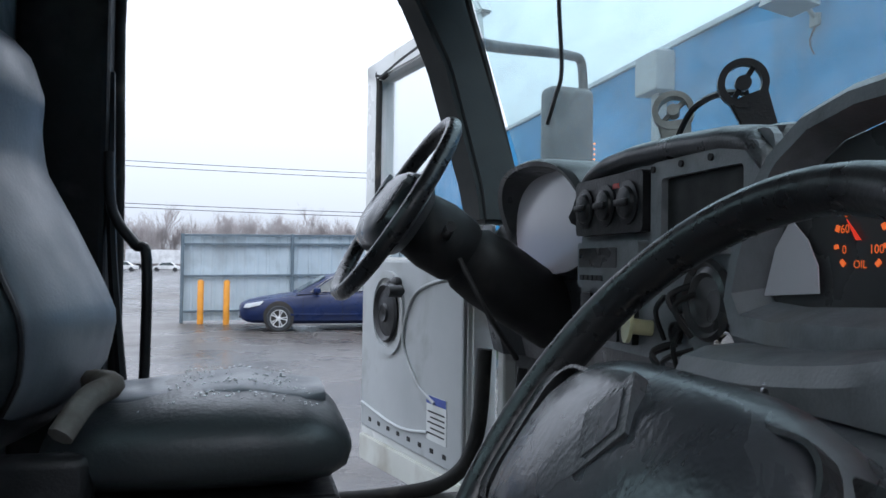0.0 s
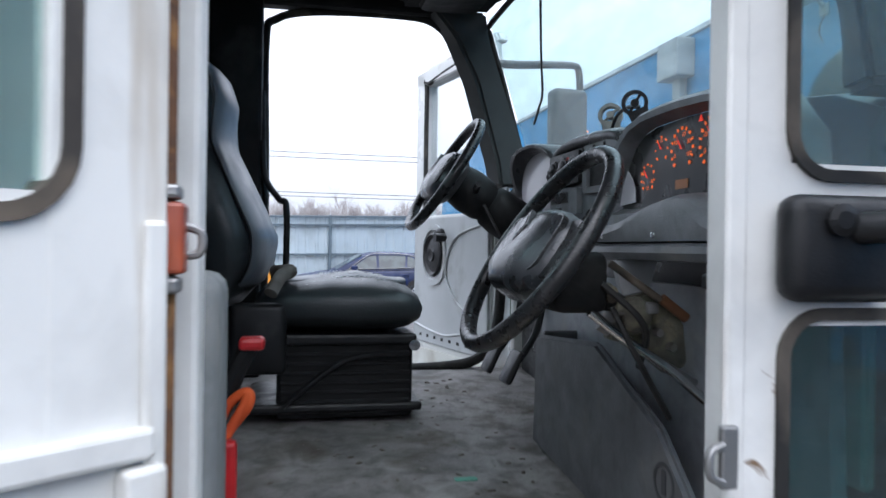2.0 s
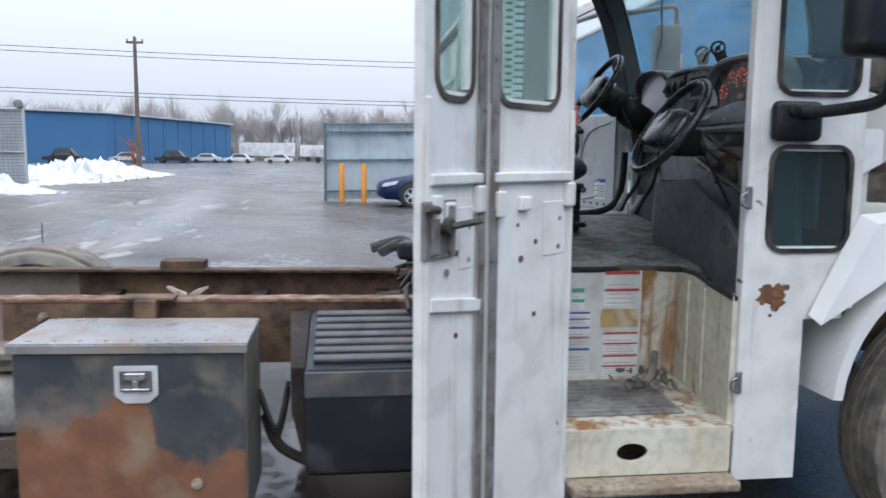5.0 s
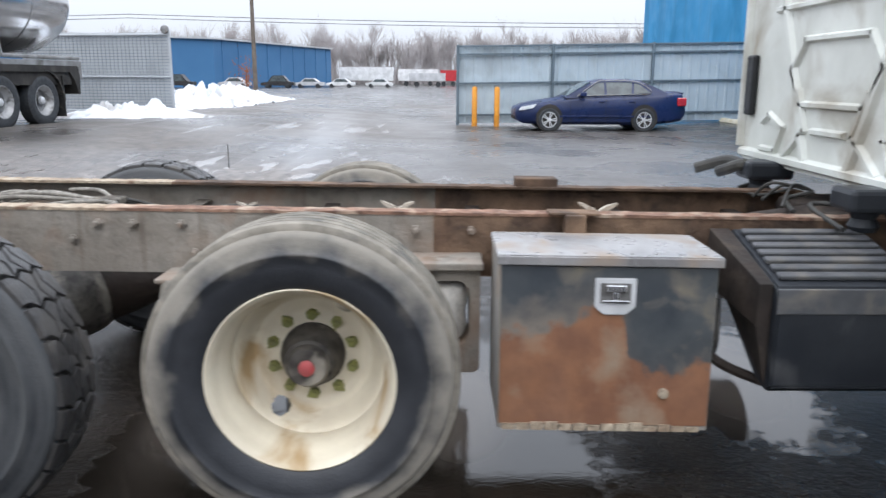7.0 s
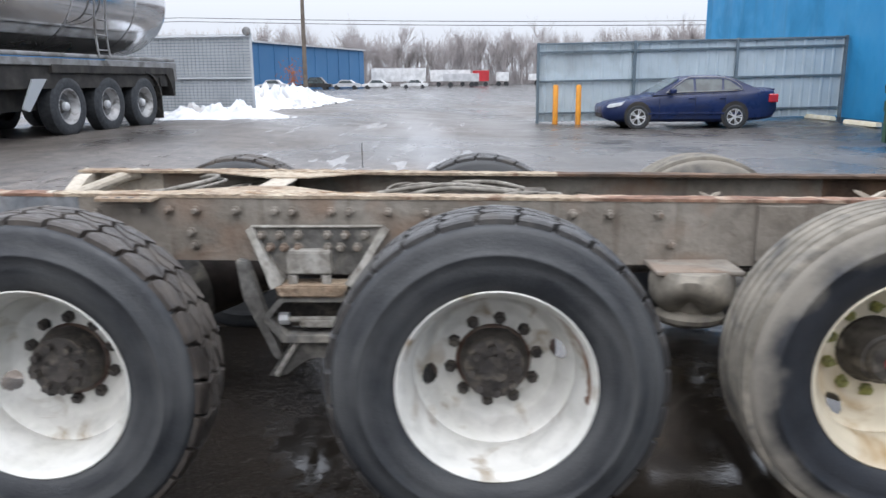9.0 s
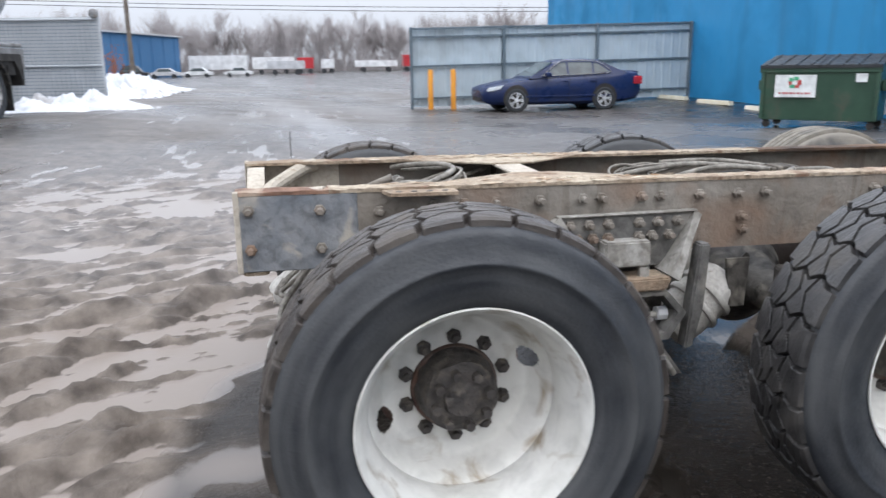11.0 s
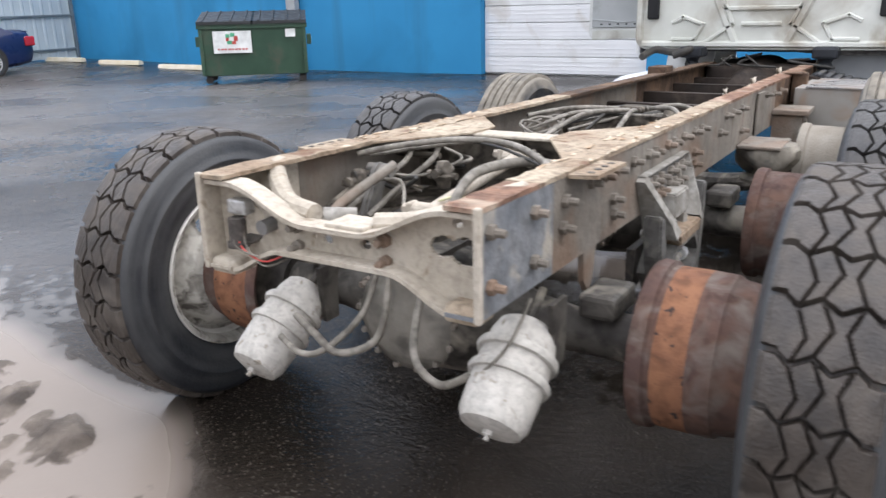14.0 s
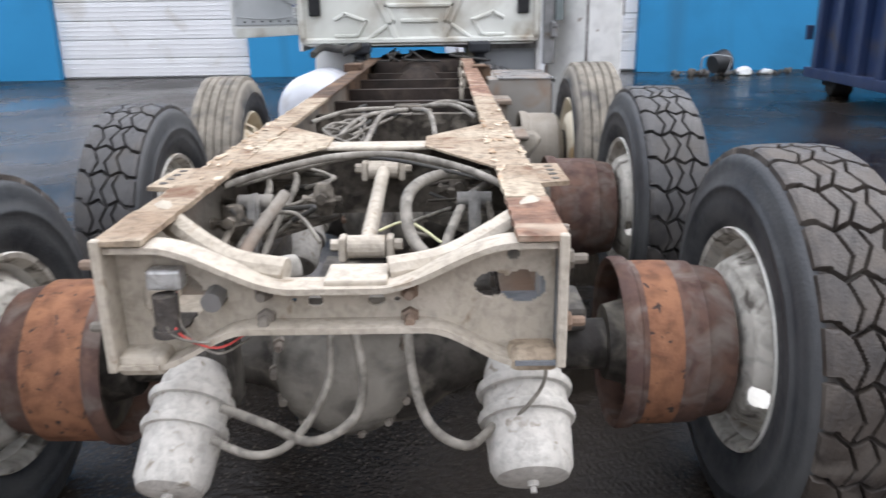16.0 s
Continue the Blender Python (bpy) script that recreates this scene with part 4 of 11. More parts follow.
tagged(part("roof", bm, coping_metal, None), "flat workshop roof with a pale metal coping", "roof", kind="structure")
for i, (lo, hi) in enumerate(DOORS):
    door = tagged(new(f"door_{i + 1}"), "white sectional garage door with horizontal ribbed panels, closed", "garage door", kind="structure")
    door.location = (WALL_X + 0.22, (lo + hi) / 2, 0)
    rows = 12
    for k in range(rows):
        bm = B()
        z0 = 0.02 + k * 4.23 / rows
        box(bm, (WALL_X + 0.17, lo + 0.005, z0 + 0.006), (WALL_X + 0.23, hi - 0.005, z0 + 4.23 / rows - 0.006), 0.012, 1)
        for j in range(1, 4):
            zz = z0 + j * 4.23 / rows / 4
            box(bm, (WALL_X + 0.163, lo + 0.02, zz - 0.006), (WALL_X + 0.172, hi - 0.02, zz + 0.006), 0.003, 1)
        part("door_panel", bm, garage_white, door)
    bm = B()
    box(bm, (WALL_X + 0.225, lo + 0.004, 0.0), (WALL_X + 0.26, hi - 0.004, 4.24))
    part("door_backing", bm, garage_white, door)


def downspout(y, base):
    t = thing("downspout", (WALL_X, y, base), "grey rectangular downspout with a box-shaped rain head on the blue wall", "downspout")
    bm = B()
    box(bm, (WALL_X - 0.42, y - 0.42, 5.15), (WALL_X - 0.003, y + 0.42, 5.93), 0.03)
    part("rain_head", bm, pipe_grey, t)
    bm = B()
    box(bm, (WALL_X - 0.2, y - 0.15, 0.35), (WALL_X - 0.02, y + 0.15, 5.16), 0.02)
    box(bm, (WALL_X - 0.2, y - 0.15, 0.1), (WALL_X - 0.02, y + 0.15, 0.38), 0.02, turn=Matrix.Translation((-0.12, 0, 0)))
    part("pipe", bm, pipe_grey, t)


downspout(12.6, 0.0)


def wall_lamp(y, z):
    t = thing("wall_flood_lamp", (WALL_X, y, z), "grey weathered flood lamp on a short arm, unlit", "lamp")
    bm = B()
    loft(bm, [[(WALL_X - 0.75, y - 0.3, z + 0.1), (WALL_X - 0.75, y + 0.3, z + 0.1), (WALL_X - 0.7, y + 0.26, z + 0.34), (WALL_X - 0.7, y - 0.26, z + 0.34)],
              [(WALL_X - 0.2, y - 0.3, z + 0.0), (WALL_X - 0.2, y + 0.3, z + 0.0), (WALL_X - 0.25, y + 0.24, z + 0.4), (WALL_X - 0.25, y - 0.24, z + 0.4)]])
    part("housing", bm, pipe_grey, t)
    bm = B()
    rod(bm, (WALL_X - 0.22, y, z + 0.1), (WALL_X - 0.003, y, z - 0.1), 0.035)
    box(bm, (WALL_X - 0.06, y - 0.09, z - 0.2), (WALL_X - 0.003, y + 0.09, z - 0.02), 0.01)
    part("bracket", bm, pipe_grey, t)
    bm = B()
    tube(bm, [(WALL_X - 0.03, y, z - 0.2), (WALL_X - 0.06, y + 0.08, z - 0.4), (WALL_X - 0.03, y + 0.02, z - 0.6)], 0.012)
    part("cable", bm, wire_black, t)


wall_lamp(8.4, 5.45)


# ---- fence, gate leaf, posts and wheel stops ----
def ribbed_sheet(bm, p, q, z0, z1, pitch, depth, tilt=0.0):
    """A ribbed metal sheet standing between two ground points."""
    p, q = Vector((*p, 0)), Vector((*q, 0))
    d = (q - p)
    length = d.length
    d.normalize()
    nrm = Vector((d.y, -d.x, 0))
    count = int(length / pitch)
    line = []
    for k in range(count):
        s = k * pitch
        for ds, off in ((0, 0), (pitch * 0.62, 0), (pitch * 0.72, depth), (pitch * 0.9, depth)):
            line.append((s + ds, off))
    line.append((length, 0))
    for side in (0.0, 0.002):
        vs = []
        for s, off in line:
            lift = tilt * s / length
            b = p + d * s + nrm * (off + side)
            vs.append((bm.verts.new(b + Vector((0, 0, z0 + lift))), bm.verts.new(b + Vector((0, 0, z1 + lift)))))
        for a, b in zip(vs, vs[1:]):
            bm.faces.new((a[0], b[0], b[1], a[1]))


def fence():
    t = thing("sheet_fence", (8.3, 21.8, 0), "pale blue ribbed metal fence on a grey steel frame", "fence")
    x0, x1, y0 = 3.62, 13.25, 21.8
    bm = B()
    ribbed_sheet(bm, (x0, y0 + 0.06), (x1, y0 + 0.0), 0.05, 2.5, 0.3, 0.02, 0.16)
    part("sheeting", bm, fence_sheet, t)
    for x in (x0, 6.66, 9.85, x1 - 0.06):
        lift = 0.16 * (x - x0) / (x1 - x0)
        bm = B()
        box(bm, (x - 0.045, y0 - 0.11, -0.1), (x + 0.045, y0 - 0.02, 2.52 + lift), 0.01, 1)
        part("post", bm, fence_steel, t)
    for z in (0.32, 1.32, 2.22, 2.47):
        bm = B()
        box(bm, (x0, y0 - 0.075, z - 0.03), (x1, y0 - 0.012, z + 0.03), 0.006, 1)
        for v in bm.verts:
            v.co.z += 0.16 * (v.co.x - x0) / (x1 - x0)
        part("rail", bm, fence_steel, t)


fence()


def gate_leaf():
    t = thing("gate_leaf", (-7.9, 21.9, 0.37), "open galvanised gate leaf of closely ribbed sheet with a steel frame", "gate")
    p, q = (-10.6, 22.6), (-5.5, 21.7)
    bm = B()
    ribbed_sheet(bm, p, q, 0.40, 2.86, 0.14, 0.03)
    part("sheeting", bm, gate_sheet, t)
    for z in (0.42, 1.5, 2.8):
        bm = B()
        rod(bm, (p[0], p[1] - 0.06, z), (q[0], q[1] - 0.06, z), 0.035, seg=8)
        part("rail", bm, gate_sheet, t)
    for x, y in (p, q):
        bm = B()
        box(bm, (x - 0.04, y - 0.08, 0.3), (x + 0.04, y, 2.9), 0.01, 1)
        part("post", bm, gate_sheet, t)
    bm = B()
    for k in range(24):
        z = 0.48 + 0.097 * k
        rod(bm, (p[0], p[1] - 0.075, z), (q[0], q[1] - 0.075, z), 0.006, seg=4)
    part("woven_wire", bm, fence_steel, t, "dark woven wire in front of the slats")
    bm = B()
    lathe(bm, [(0, -0.05), (0.12, -0.04), (0.14, 0.0), (0.12, 0.04), (0, 0.05)], along((q[0] - 0.1, q[1] - 0.1, 2.95), (q[0] - 0.1, q[1] - 1, 2.95)), 14)
    part("track_roller", bm, dull_steel, t)


gate_leaf()


def bollard(x, y):
    bm = B()
    lathe(bm, [(0.085, -0.1), (0.085, 1.18), (0.06, 1.22), (0, 1.235)], Matrix.Translation((x, y, float(lie(x, y)))), 16)
    solo("bollard", bm, post_orange, "bright orange steel post standing before the fence", "bollard", "orange posts", smooth=40)


bollard(4.15, 21.35)
bollard(4.85, 21.2)


def wheel_stop(x, y):
    z = float(lie(x, y))
    bm = B()
    slab(bm, [(-0.1, 0), (0.1, 0), (0.07, 0.12), (-0.07, 0.12)], "y", -0.9, 0.9, 0.012)
    for v in bm.verts:
        v.co += Vector((x, y, z - 0.01))
    solo("wheel_stop", bm, stop_yellow, "weathered pale concrete wheel stop along the blue wall", "wheel stop", "wheel stops")


for y in (21.0, 18.4, 15.8, 13.4):
    wheel_stop(12.25, y)


# ---- far side of the yard ----
def far_building():
    t = thing("far_blue_building", (-26, 145, 0.2), "long low blue clad industrial building far across the yard", "building")
    bm = B()
    slab(bm, [(-75, 95), (-33.5, 124), (-20.5, 166), (-62, 175), (-110, 120)], "z", 0.0, 7.6)
    part("wall", bm, far_blue, t)
    bm = B()
    slab(bm, [(-75.4, 94.6), (-33.2, 123.6), (-20.0, 166.2), (-62, 175.6), (-111, 120)], "z", 7.6, 7.85)
    part("roof", bm, coping_metal, t)
    for k in range(9):
        f = (k + 0.5) / 9
        x, y = -33.5 + 13 * f, 124 + 42 * f
        bm = B()
        box(bm, (x - 0.1, y - 0.12, 0), (x + 0.12, y + 0.1, 7.6))
        part("wall_seam", bm, far_blue, t)


far_building()


def utility_pole(x, y, h, arm=True):
    z = float(lie(x, y))
    t = thing("utility_pole", (x, y, z), "weathered wooden utility pole with a short cross arm", "pole")
    bm = B()
    rod(bm, (x, y, z - 0.3), (x, y, z + h), 0.17, 0.11, 10)
    part("shaft", bm, wood_pole, t)
    bm = B()
    box(bm, (x - 0.55, y - 0.08, z + h - 0.4), (x + 0.55, y + 0.08, z + h - 0.26))
    part("cross_arm", bm, wood_pole, t)
    for d in (-0.5, 0.0, 0.5):
        bm = B()
        rod(bm, (x + d, y, z + h - 0.26), (x + d, y, z + h - 0.1 + (0.2 if d == 0 else 0)), 0.05, seg=8)
        part("insulator", bm, wood_pole, t)


utility_pole(-10.0, 52.0, 8.9)
for k, (z0, z1) in enumerate(((9.25, 8.6), (9.0, 8.2), (6.3, 6.0), (6.1, 5.7))):
    bm = B()
    pts = []
    for i in range(41):
        f = i / 40
        x = -90 + 150 * f
        sag = 1.1 * ((2 * ((f * 2.1) % 1) - 1) ** 2)
        pts.append((x, 52.0 - 0.04 * (x + 10), z0 + (z1 - z0) * f - 0.9 + sag * 0.5))
    tube(bm, pts, 0.022, 5, 1)
    solo("overhead_wire", bm, wire_black, "thin black overhead wire strung past the utility pole", "wire", "overhead wires")


def snow_bank(name, centre, size, seed, label):
    cx, cy = centre
    bm = B()
    nx, ny = 70, 50
    grid = []
    for i in range(nx + 1):
        row = []
        for j in range(ny + 1):
            u, v = i / nx * 2 - 1, j / ny * 2 - 1
            x, y = cx + u * size[0], cy + v * size[1]
            n = noise.fractal(Vector((x * 1.7, y * 1.7, seed)), 0.6, 2.0, 6)
            fall = max(0.0, 1 - (u * u + v * v) * (1 + 0.9 * n))
            row.append(bm.verts.new((x, y, float(lie(x, y)) - 0.06 + size[2] * fall ** 0.7 * (0.72 + 0.95 * n))))
        grid.append(row)
    for i in range(nx):
        for j in range(ny):
            bm.faces.new((grid[i][j], grid[i + 1][j], grid[i + 1][j + 1], grid[i][j + 1]))
    solo(name, bm, snow_mat, label, "snow", smooth=60)


snow_bank("snow_bank", (-6.0, 19.6), (2.3, 1.7, 0.42), 3, "low dirty snow bank beside the gate leaf")
snow_bank("snow_bank", (-7.4, 33.0), (2.7, 9.5, 0.75), 8, "long ploughed snow bank along the yard edge")


def bar(verts, faces, p, q, r0, r1):
    """Adds a three-sided tapered bar to the lists."""
    d = (q - p).normalized()
    s = d.orthogonal().normalized()
    t = d.cross(s)
    n = len(verts)
    for c, r in ((p, r0), (q, r1)):
        for a in (0.0, 2.094, 4.189):
            verts.append(c + r * (math.cos(a) * s + math.sin(a) * t))
    faces += [(n, n + 1, n + 4, n + 3), (n + 1, n + 2, n + 5, n + 4), (n + 2, n, n + 3, n + 5)]


def winter_tree(verts, faces, x, y, h, rng, limbs=5, twigs=5):
    """A bare tree of tapered bars: trunk, limbs, branches and twigs."""
    def grow(p, d, length, r, level):
        bar(verts, faces, p, p + d * length, r, r * 0.62)
        if level == 0:
            return
        for _ in range(limbs if level > 1 else twigs):
            f = rng.uniform(0.35, 1.0)
            turn = Vector((rng.uniform(-1, 1), rng.uniform(-1, 1), rng.uniform(0.1, 0.9)))
            grow(p + d * length * f, (d * 0.85 + turn * 0.7).normalized(), length * rng.uniform(0.5, 0.82), r * 0.5, level - 1)
    grow(Vector((x, y, 0)), Vector((rng.uniform(-0.08, 0.08), rng.uniform(-0.08, 0.08), 1)).normalized(), h * 0.36, h * 0.013, 3)


def stuff_from(name, verts, faces, mat, label, category):
    me = bpy.data.meshes.new(name)
    me.from_pydata([tuple(v) for v in verts], [], faces)
    me.materials.append(mat)
    tagged(new(name, me), label, category, kind="stuff")


# Trees and brush carry the haze in their own lightened colour.
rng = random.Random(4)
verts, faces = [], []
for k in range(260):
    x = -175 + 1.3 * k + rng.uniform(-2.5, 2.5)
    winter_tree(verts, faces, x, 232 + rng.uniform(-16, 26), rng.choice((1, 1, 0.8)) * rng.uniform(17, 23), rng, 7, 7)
stuff_from("far_woods", verts, faces, hazed_bark, "line of bare winter trees beyond the yard, haze in their pale colour", "trees")
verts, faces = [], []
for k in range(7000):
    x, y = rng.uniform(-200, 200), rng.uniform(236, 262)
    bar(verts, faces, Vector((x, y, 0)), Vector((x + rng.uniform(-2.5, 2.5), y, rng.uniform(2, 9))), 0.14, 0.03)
stuff_from("far_brush", verts, faces, hazed_bark, "dense bare brush under the far trees", "brush")


# ---- vehicles far across the yard ----
def far_vehicle(x, y, length, paint, label, tall=1.45, kind="car"):
    z = float(lie(x, y))
    t = thing("parked_" + kind, (x, y, z), label, kind)
    bm = B()
    if kind == "trailer":
        box(bm, (x, y - 1.2, z + 1.1), (x + length, y + 1.2, z + tall), 0.04)
    else:
        slab(bm, [(x, z + 0.35), (x + length, z + 0.35), (x + length, z + 0.85), (x + length * 0.84, z + 0.92), (x + length * 0.68, z + tall),
                  (x + length * 0.36, z + tall), (x + length * 0.22, z + 0.9), (x, z + 0.75)], "y", y - 0.85, y + 0.85, 0.06)
    part("body", bm, paint, t)
    if kind != "trailer":
        bm = B()
        slab(bm, [(x + length * 0.28, z + 0.95), (x + length * 0.78, z + 0.95), (x + length * 0.66, z + tall - 0.1), (x + length * 0.38, z + tall - 0.1)], "y", y - 0.87, y + 0.87)
        part("window", bm, car_glass, t)
    for f in (0.2, 0.8):
        for s in (-1, 1):
            bm = B()
            r = 0.5 if kind == "trailer" else 0.33
            rod(bm, (x + length * f, y + s * (0.75 if kind != "trailer" else 1.0), z + r), (x + length * f, y + s * (0.9 if kind != "trailer" else 1.2), z + r), r, seg=14)
            part("wheel", bm, tyre_rubber, t)
    return t


paint_silver = material("silver_paint", (0.55, 0.56, 0.58), None, 1, 0.3, 0.05, bump=0)
paint_black = material("black_paint", (0.02, 0.02, 0.022), None, 1, 0.3, 0.05, bump=0)
paint_red = material("bright_red_paint", (0.5, 0.03, 0.04), None, 1, 0.35, 0.05, bump=0)
paint_white = material("white_van_paint", (0.75, 0.76, 0.77), None, 1, 0.35, 0.05, bump=0)
for x, y, ln, paint, what, tall in (
        (-29.5, 112, 4.6, paint_silver, "silver", 1.5), (-23.0, 111, 4.8, paint_black, "black", 1.8), (-19.5, 118, 4.6, paint_silver, "silver", 1.45),
        (-15.5, 124, 4.7, paint_white, "white", 1.5), (-37.0, 108, 5.2, paint_black, "black", 1.9), (-9.5, 128, 4.6, paint_white, "white", 1.5)):
    far_vehicle(x, y, ln, paint, f"{what} car parked far off beside the blue building", tall)
for x, y, ln, paint, what, tall in (
        (-19.5, 172, 12.0, paint_white, "white", 4.0), (-6.5, 174, 9.0, paint_white, "white", 3.6), (3.0, 172, 3.6, paint_red, "red", 3.4),
        (-3.0, 150, 7.0, paint_silver, "silver", 2.6), (8.2, 172, 2.8, paint_white, "pale grey", 3.0), (15.0, 166, 9.0, paint_white, "snow-covered white", 2.4), (24.5, 160, 4.0, paint_red, "red", 3.4)):
    far_vehicle(x, y, ln, paint, f"{what} box trailer parked far off before the trees", tall, "trailer")
bm = B()
for k in range(420):
    a = rng.uniform(0, 6.28)
    r = abs(rng.gauss(0, 0.6))
    p = Vector((-13.3 + r * math.cos(a), 63 + r * math.sin(a), 1.7 + rng.gauss(0, 0.7)))
    bmesh.ops.create_icosphere(bm, subdivisions=1, radius=rng.uniform(0.03, 0.09), matrix=Matrix.Translation(p) @ pose(0, 0, 0, rng.uniform(0, 90), rng.uniform(0, 90)) @ Matrix.Diagonal((1, 0.5, 0.3, 1)))
rod(bm, (-13.3, 63, 0.2), (-13.3, 63, 2.4), 0.06, 0.03, 6)
solo("russet_shrub", bm, russet, "small shrub with russet leaves beside the pole", "shrub")

# ---- the truck: chassis ----
truck = thing("cab_and_chassis_truck", (0, 0, 0), "white dual-steer truck with a bare rusty frame and open doors", "truck")
RAIL_Y, RAIL_LO, RAIL_HI, RAIL_END = 0.43, 0.715, 0.975, -0.585


def frame_rails():
    for s in (-1, 1):
        bm = B()
        box(bm, (-0.20, s * (RAIL_Y - 0.009), RAIL_LO), (3.05, s * RAIL_Y, RAIL_HI - 0.012))
        box(bm, (-0.20, s * (RAIL_Y - 0.009), RAIL_LO), (4.9, s * (RAIL_Y - 0.09), RAIL_LO + 0.009))
        part("frame_rail", bm, mud_frame, truck, "mud-caked steel channel frame rail")
        bm = B()
        box(bm, (3.05, s * (RAIL_Y - 0.009), RAIL_LO), (4.9, s * RAIL_Y, RAIL_HI - 0.012))
        box(bm, (4.9, s * 0.335, RAIL_LO), (6.9, s * 0.344, RAIL_HI - 0.012))
        box(bm, (4.88, s * 0.335, RAIL_LO), (4.9, s * RAIL_Y, RAIL_HI - 0.012))
        part("rail_front_section", bm, dark_frame, truck, "darker brown front half of the frame rail")
        bm = B()
        box(bm, (RAIL_END, s * (RAIL_Y - 0.009), RAIL_LO), (-0.2, s * (RAIL_Y + 0.003), RAIL_HI - 0.012), 0.003, 1)
        box(bm, (RAIL_END, s * (RAIL_Y - 0.009), RAIL_LO), (-0.2, s * (RAIL_Y - 0.09), RAIL_LO + 0.009))
        part("rail_end_plate", bm, bare_frame if s < 0 else pale_mud, truck, "cleaner grey cut end of the frame rail" if s < 0 else "mud-pale cut end of the frame rail")
        bm = B()
        box(bm, (RAIL_END - 0.006, s * (RAIL_Y - 0.012), RAIL_LO - 0.004), (RAIL_END + 0.012, s * (RAIL_Y + 0.006), RAIL_HI + 0.002), 0.003, 1)
        part("rail_end_lip", bm, pale_mud, truck)
        # top flange, flaked and uneven along its inner edge
        rng = random.Random(10 + s)
        for x0, x1, n, mat_, lab in ((RAIL_END, -0.29, 10, rust_red if s < 0 else rust_flake, "rust-red end of the top flange" if s < 0 else "pale flaking end of the top flange"), (-0.29, 1.75, 84, rust_flake, "pale flaking top flange of the frame rail"), (1.75, 4.88, 90, rust_red if s < 0 else dark_frame, "rust-red top flange of the frame rail" if s < 0 else "dark brown top flange of the frame rail")):
            bm = B()
            pts = [(x0 + (x1 - x0) * k / n, s * (RAIL_Y - 0.088 + rng.uniform(-0.0025, 0.0025))) for k in range(n + 1)]
            outer = [(x, s * (RAIL_Y + 0.004 + rng.uniform(-0.0012, 0.0012))) for x, _ in pts][::-1]
            lo = [bm.verts.new((x, y, RAIL_HI - 0.012)) for x, y in pts + outer]
            hi = [bm.verts.new((x, y, RAIL_HI + rng.uniform(-0.002, 0.002))) for x, y in pts + outer]
            m = len(lo)
            for k in range(n):
                a, b, c, d = k, k + 1, m - 2 - k, m - 1 - k
                bm.faces.new((hi[a], hi[b], hi[c], hi[d]))
                bm.faces.new((lo[d], lo[c], lo[b], lo[a]))
                bm.faces.new((lo[a], lo[b], hi[b], hi[a]))
                bm.faces.new((lo[c], lo[d], hi[d], hi[c]))
            bm.faces.new((lo[0], hi[0], hi[m - 1], lo[m - 1]))
            part("top_flange", bm, mat_, truck, lab)
        bm = B()
        for k in range(46):
            x = rng.choice((rng.uniform(0.2, 0.9), rng.uniform(-0.1, 1.3)))
            y = s * (RAIL_Y - rng.choice((0.002, 0.086, rng.uniform(0.0, 0.088))))
            w, d = rng.uniform(0.01, 0.05), rng.uniform(0.004, 0.013)
            around = [(w * math.cos(a) * rng.uniform(0.6, 1.1), d * math.sin(a) * rng.uniform(0.6, 1.1)) for a in (0, 0.9, 1.8, 2.7, 3.6, 4.5, 5.4)]
            fresh = B()
            slab(fresh, around, "z", 0.0, rng.uniform(0.001, 0.002))
            m = Matrix.Translation((x, y, RAIL_HI + rng.uniform(-0.001, 0.003))) @ pose(0, 0, 0, rng.uniform(-9, 9), rng.uniform(-6, 6), rng.uniform(-25, 25))
            bmesh.ops.transform(fresh, matrix=m, verts=fresh.verts)
            tmp = bpy.data.meshes.new("flake")
            fresh.to_mesh(tmp)
            fresh.free()
            bm.from_mesh(tmp)
            bpy.data.meshes.remove(tmp)
        part("flaked_layer", bm, flake_pale, truck, "loose pale flakes of rust and paint")["kind"] = "stuff"


frame_rails()


def bolt_mesh():
    bm = B()
    lathe(bm, [(0.0, 0.042), (0.009, 0.042), (0.011, 0.036), (0.011, 0.016)], None, 8)
    lathe(bm, [(0.017, 0.016), (0.019, 0.014), (0.019, 0.0)], None, 6)
    lathe(bm, [(0.0, 0.0165), (0.017, 0.016)], None, 6)
    me = bpy.data.meshes.new("bolt")
    bmesh.ops.recalc_face_normals(bm, faces=bm.faces)
    bm.to_mesh(me)
    bm.free()
    me.materials.append(mud_frame)
    return me


BOLT = bolt_mesh()
for s in (-1, 1):
    face = pose(0, 0, 0, 90 if s < 0 else -90)
    for x, z in ([(-0.545, 0.917), (-0.545, 0.79), (-0.322, 0.912), (-0.322, 0.787), (-0.13, 0.90), (-0.14, 0.83)]
                 + [(x, 0.915) for x in (0.05, 0.154, 0.262, 0.418, 0.572, 0.64, 0.79, 0.86, 1.01, 1.16, 1.27, 1.72, 1.86, 2.05)]
                 + [(0.24, 0.83), (0.25, 0.78), (1.18, 0.83), (1.19, 0.78), (1.62, 0.85), (2.1, 0.80), (2.98, 0.905), (3.2, 0.905), (3.0, 0.79), (3.2, 0.79), (2.72, 0.92)]):
        part("bolt", BOLT, None, truck, at=Matrix.Translation((x, s * (RAIL_Y + (0.004 if x < -0.2 else 0.001)), z)) @ face)


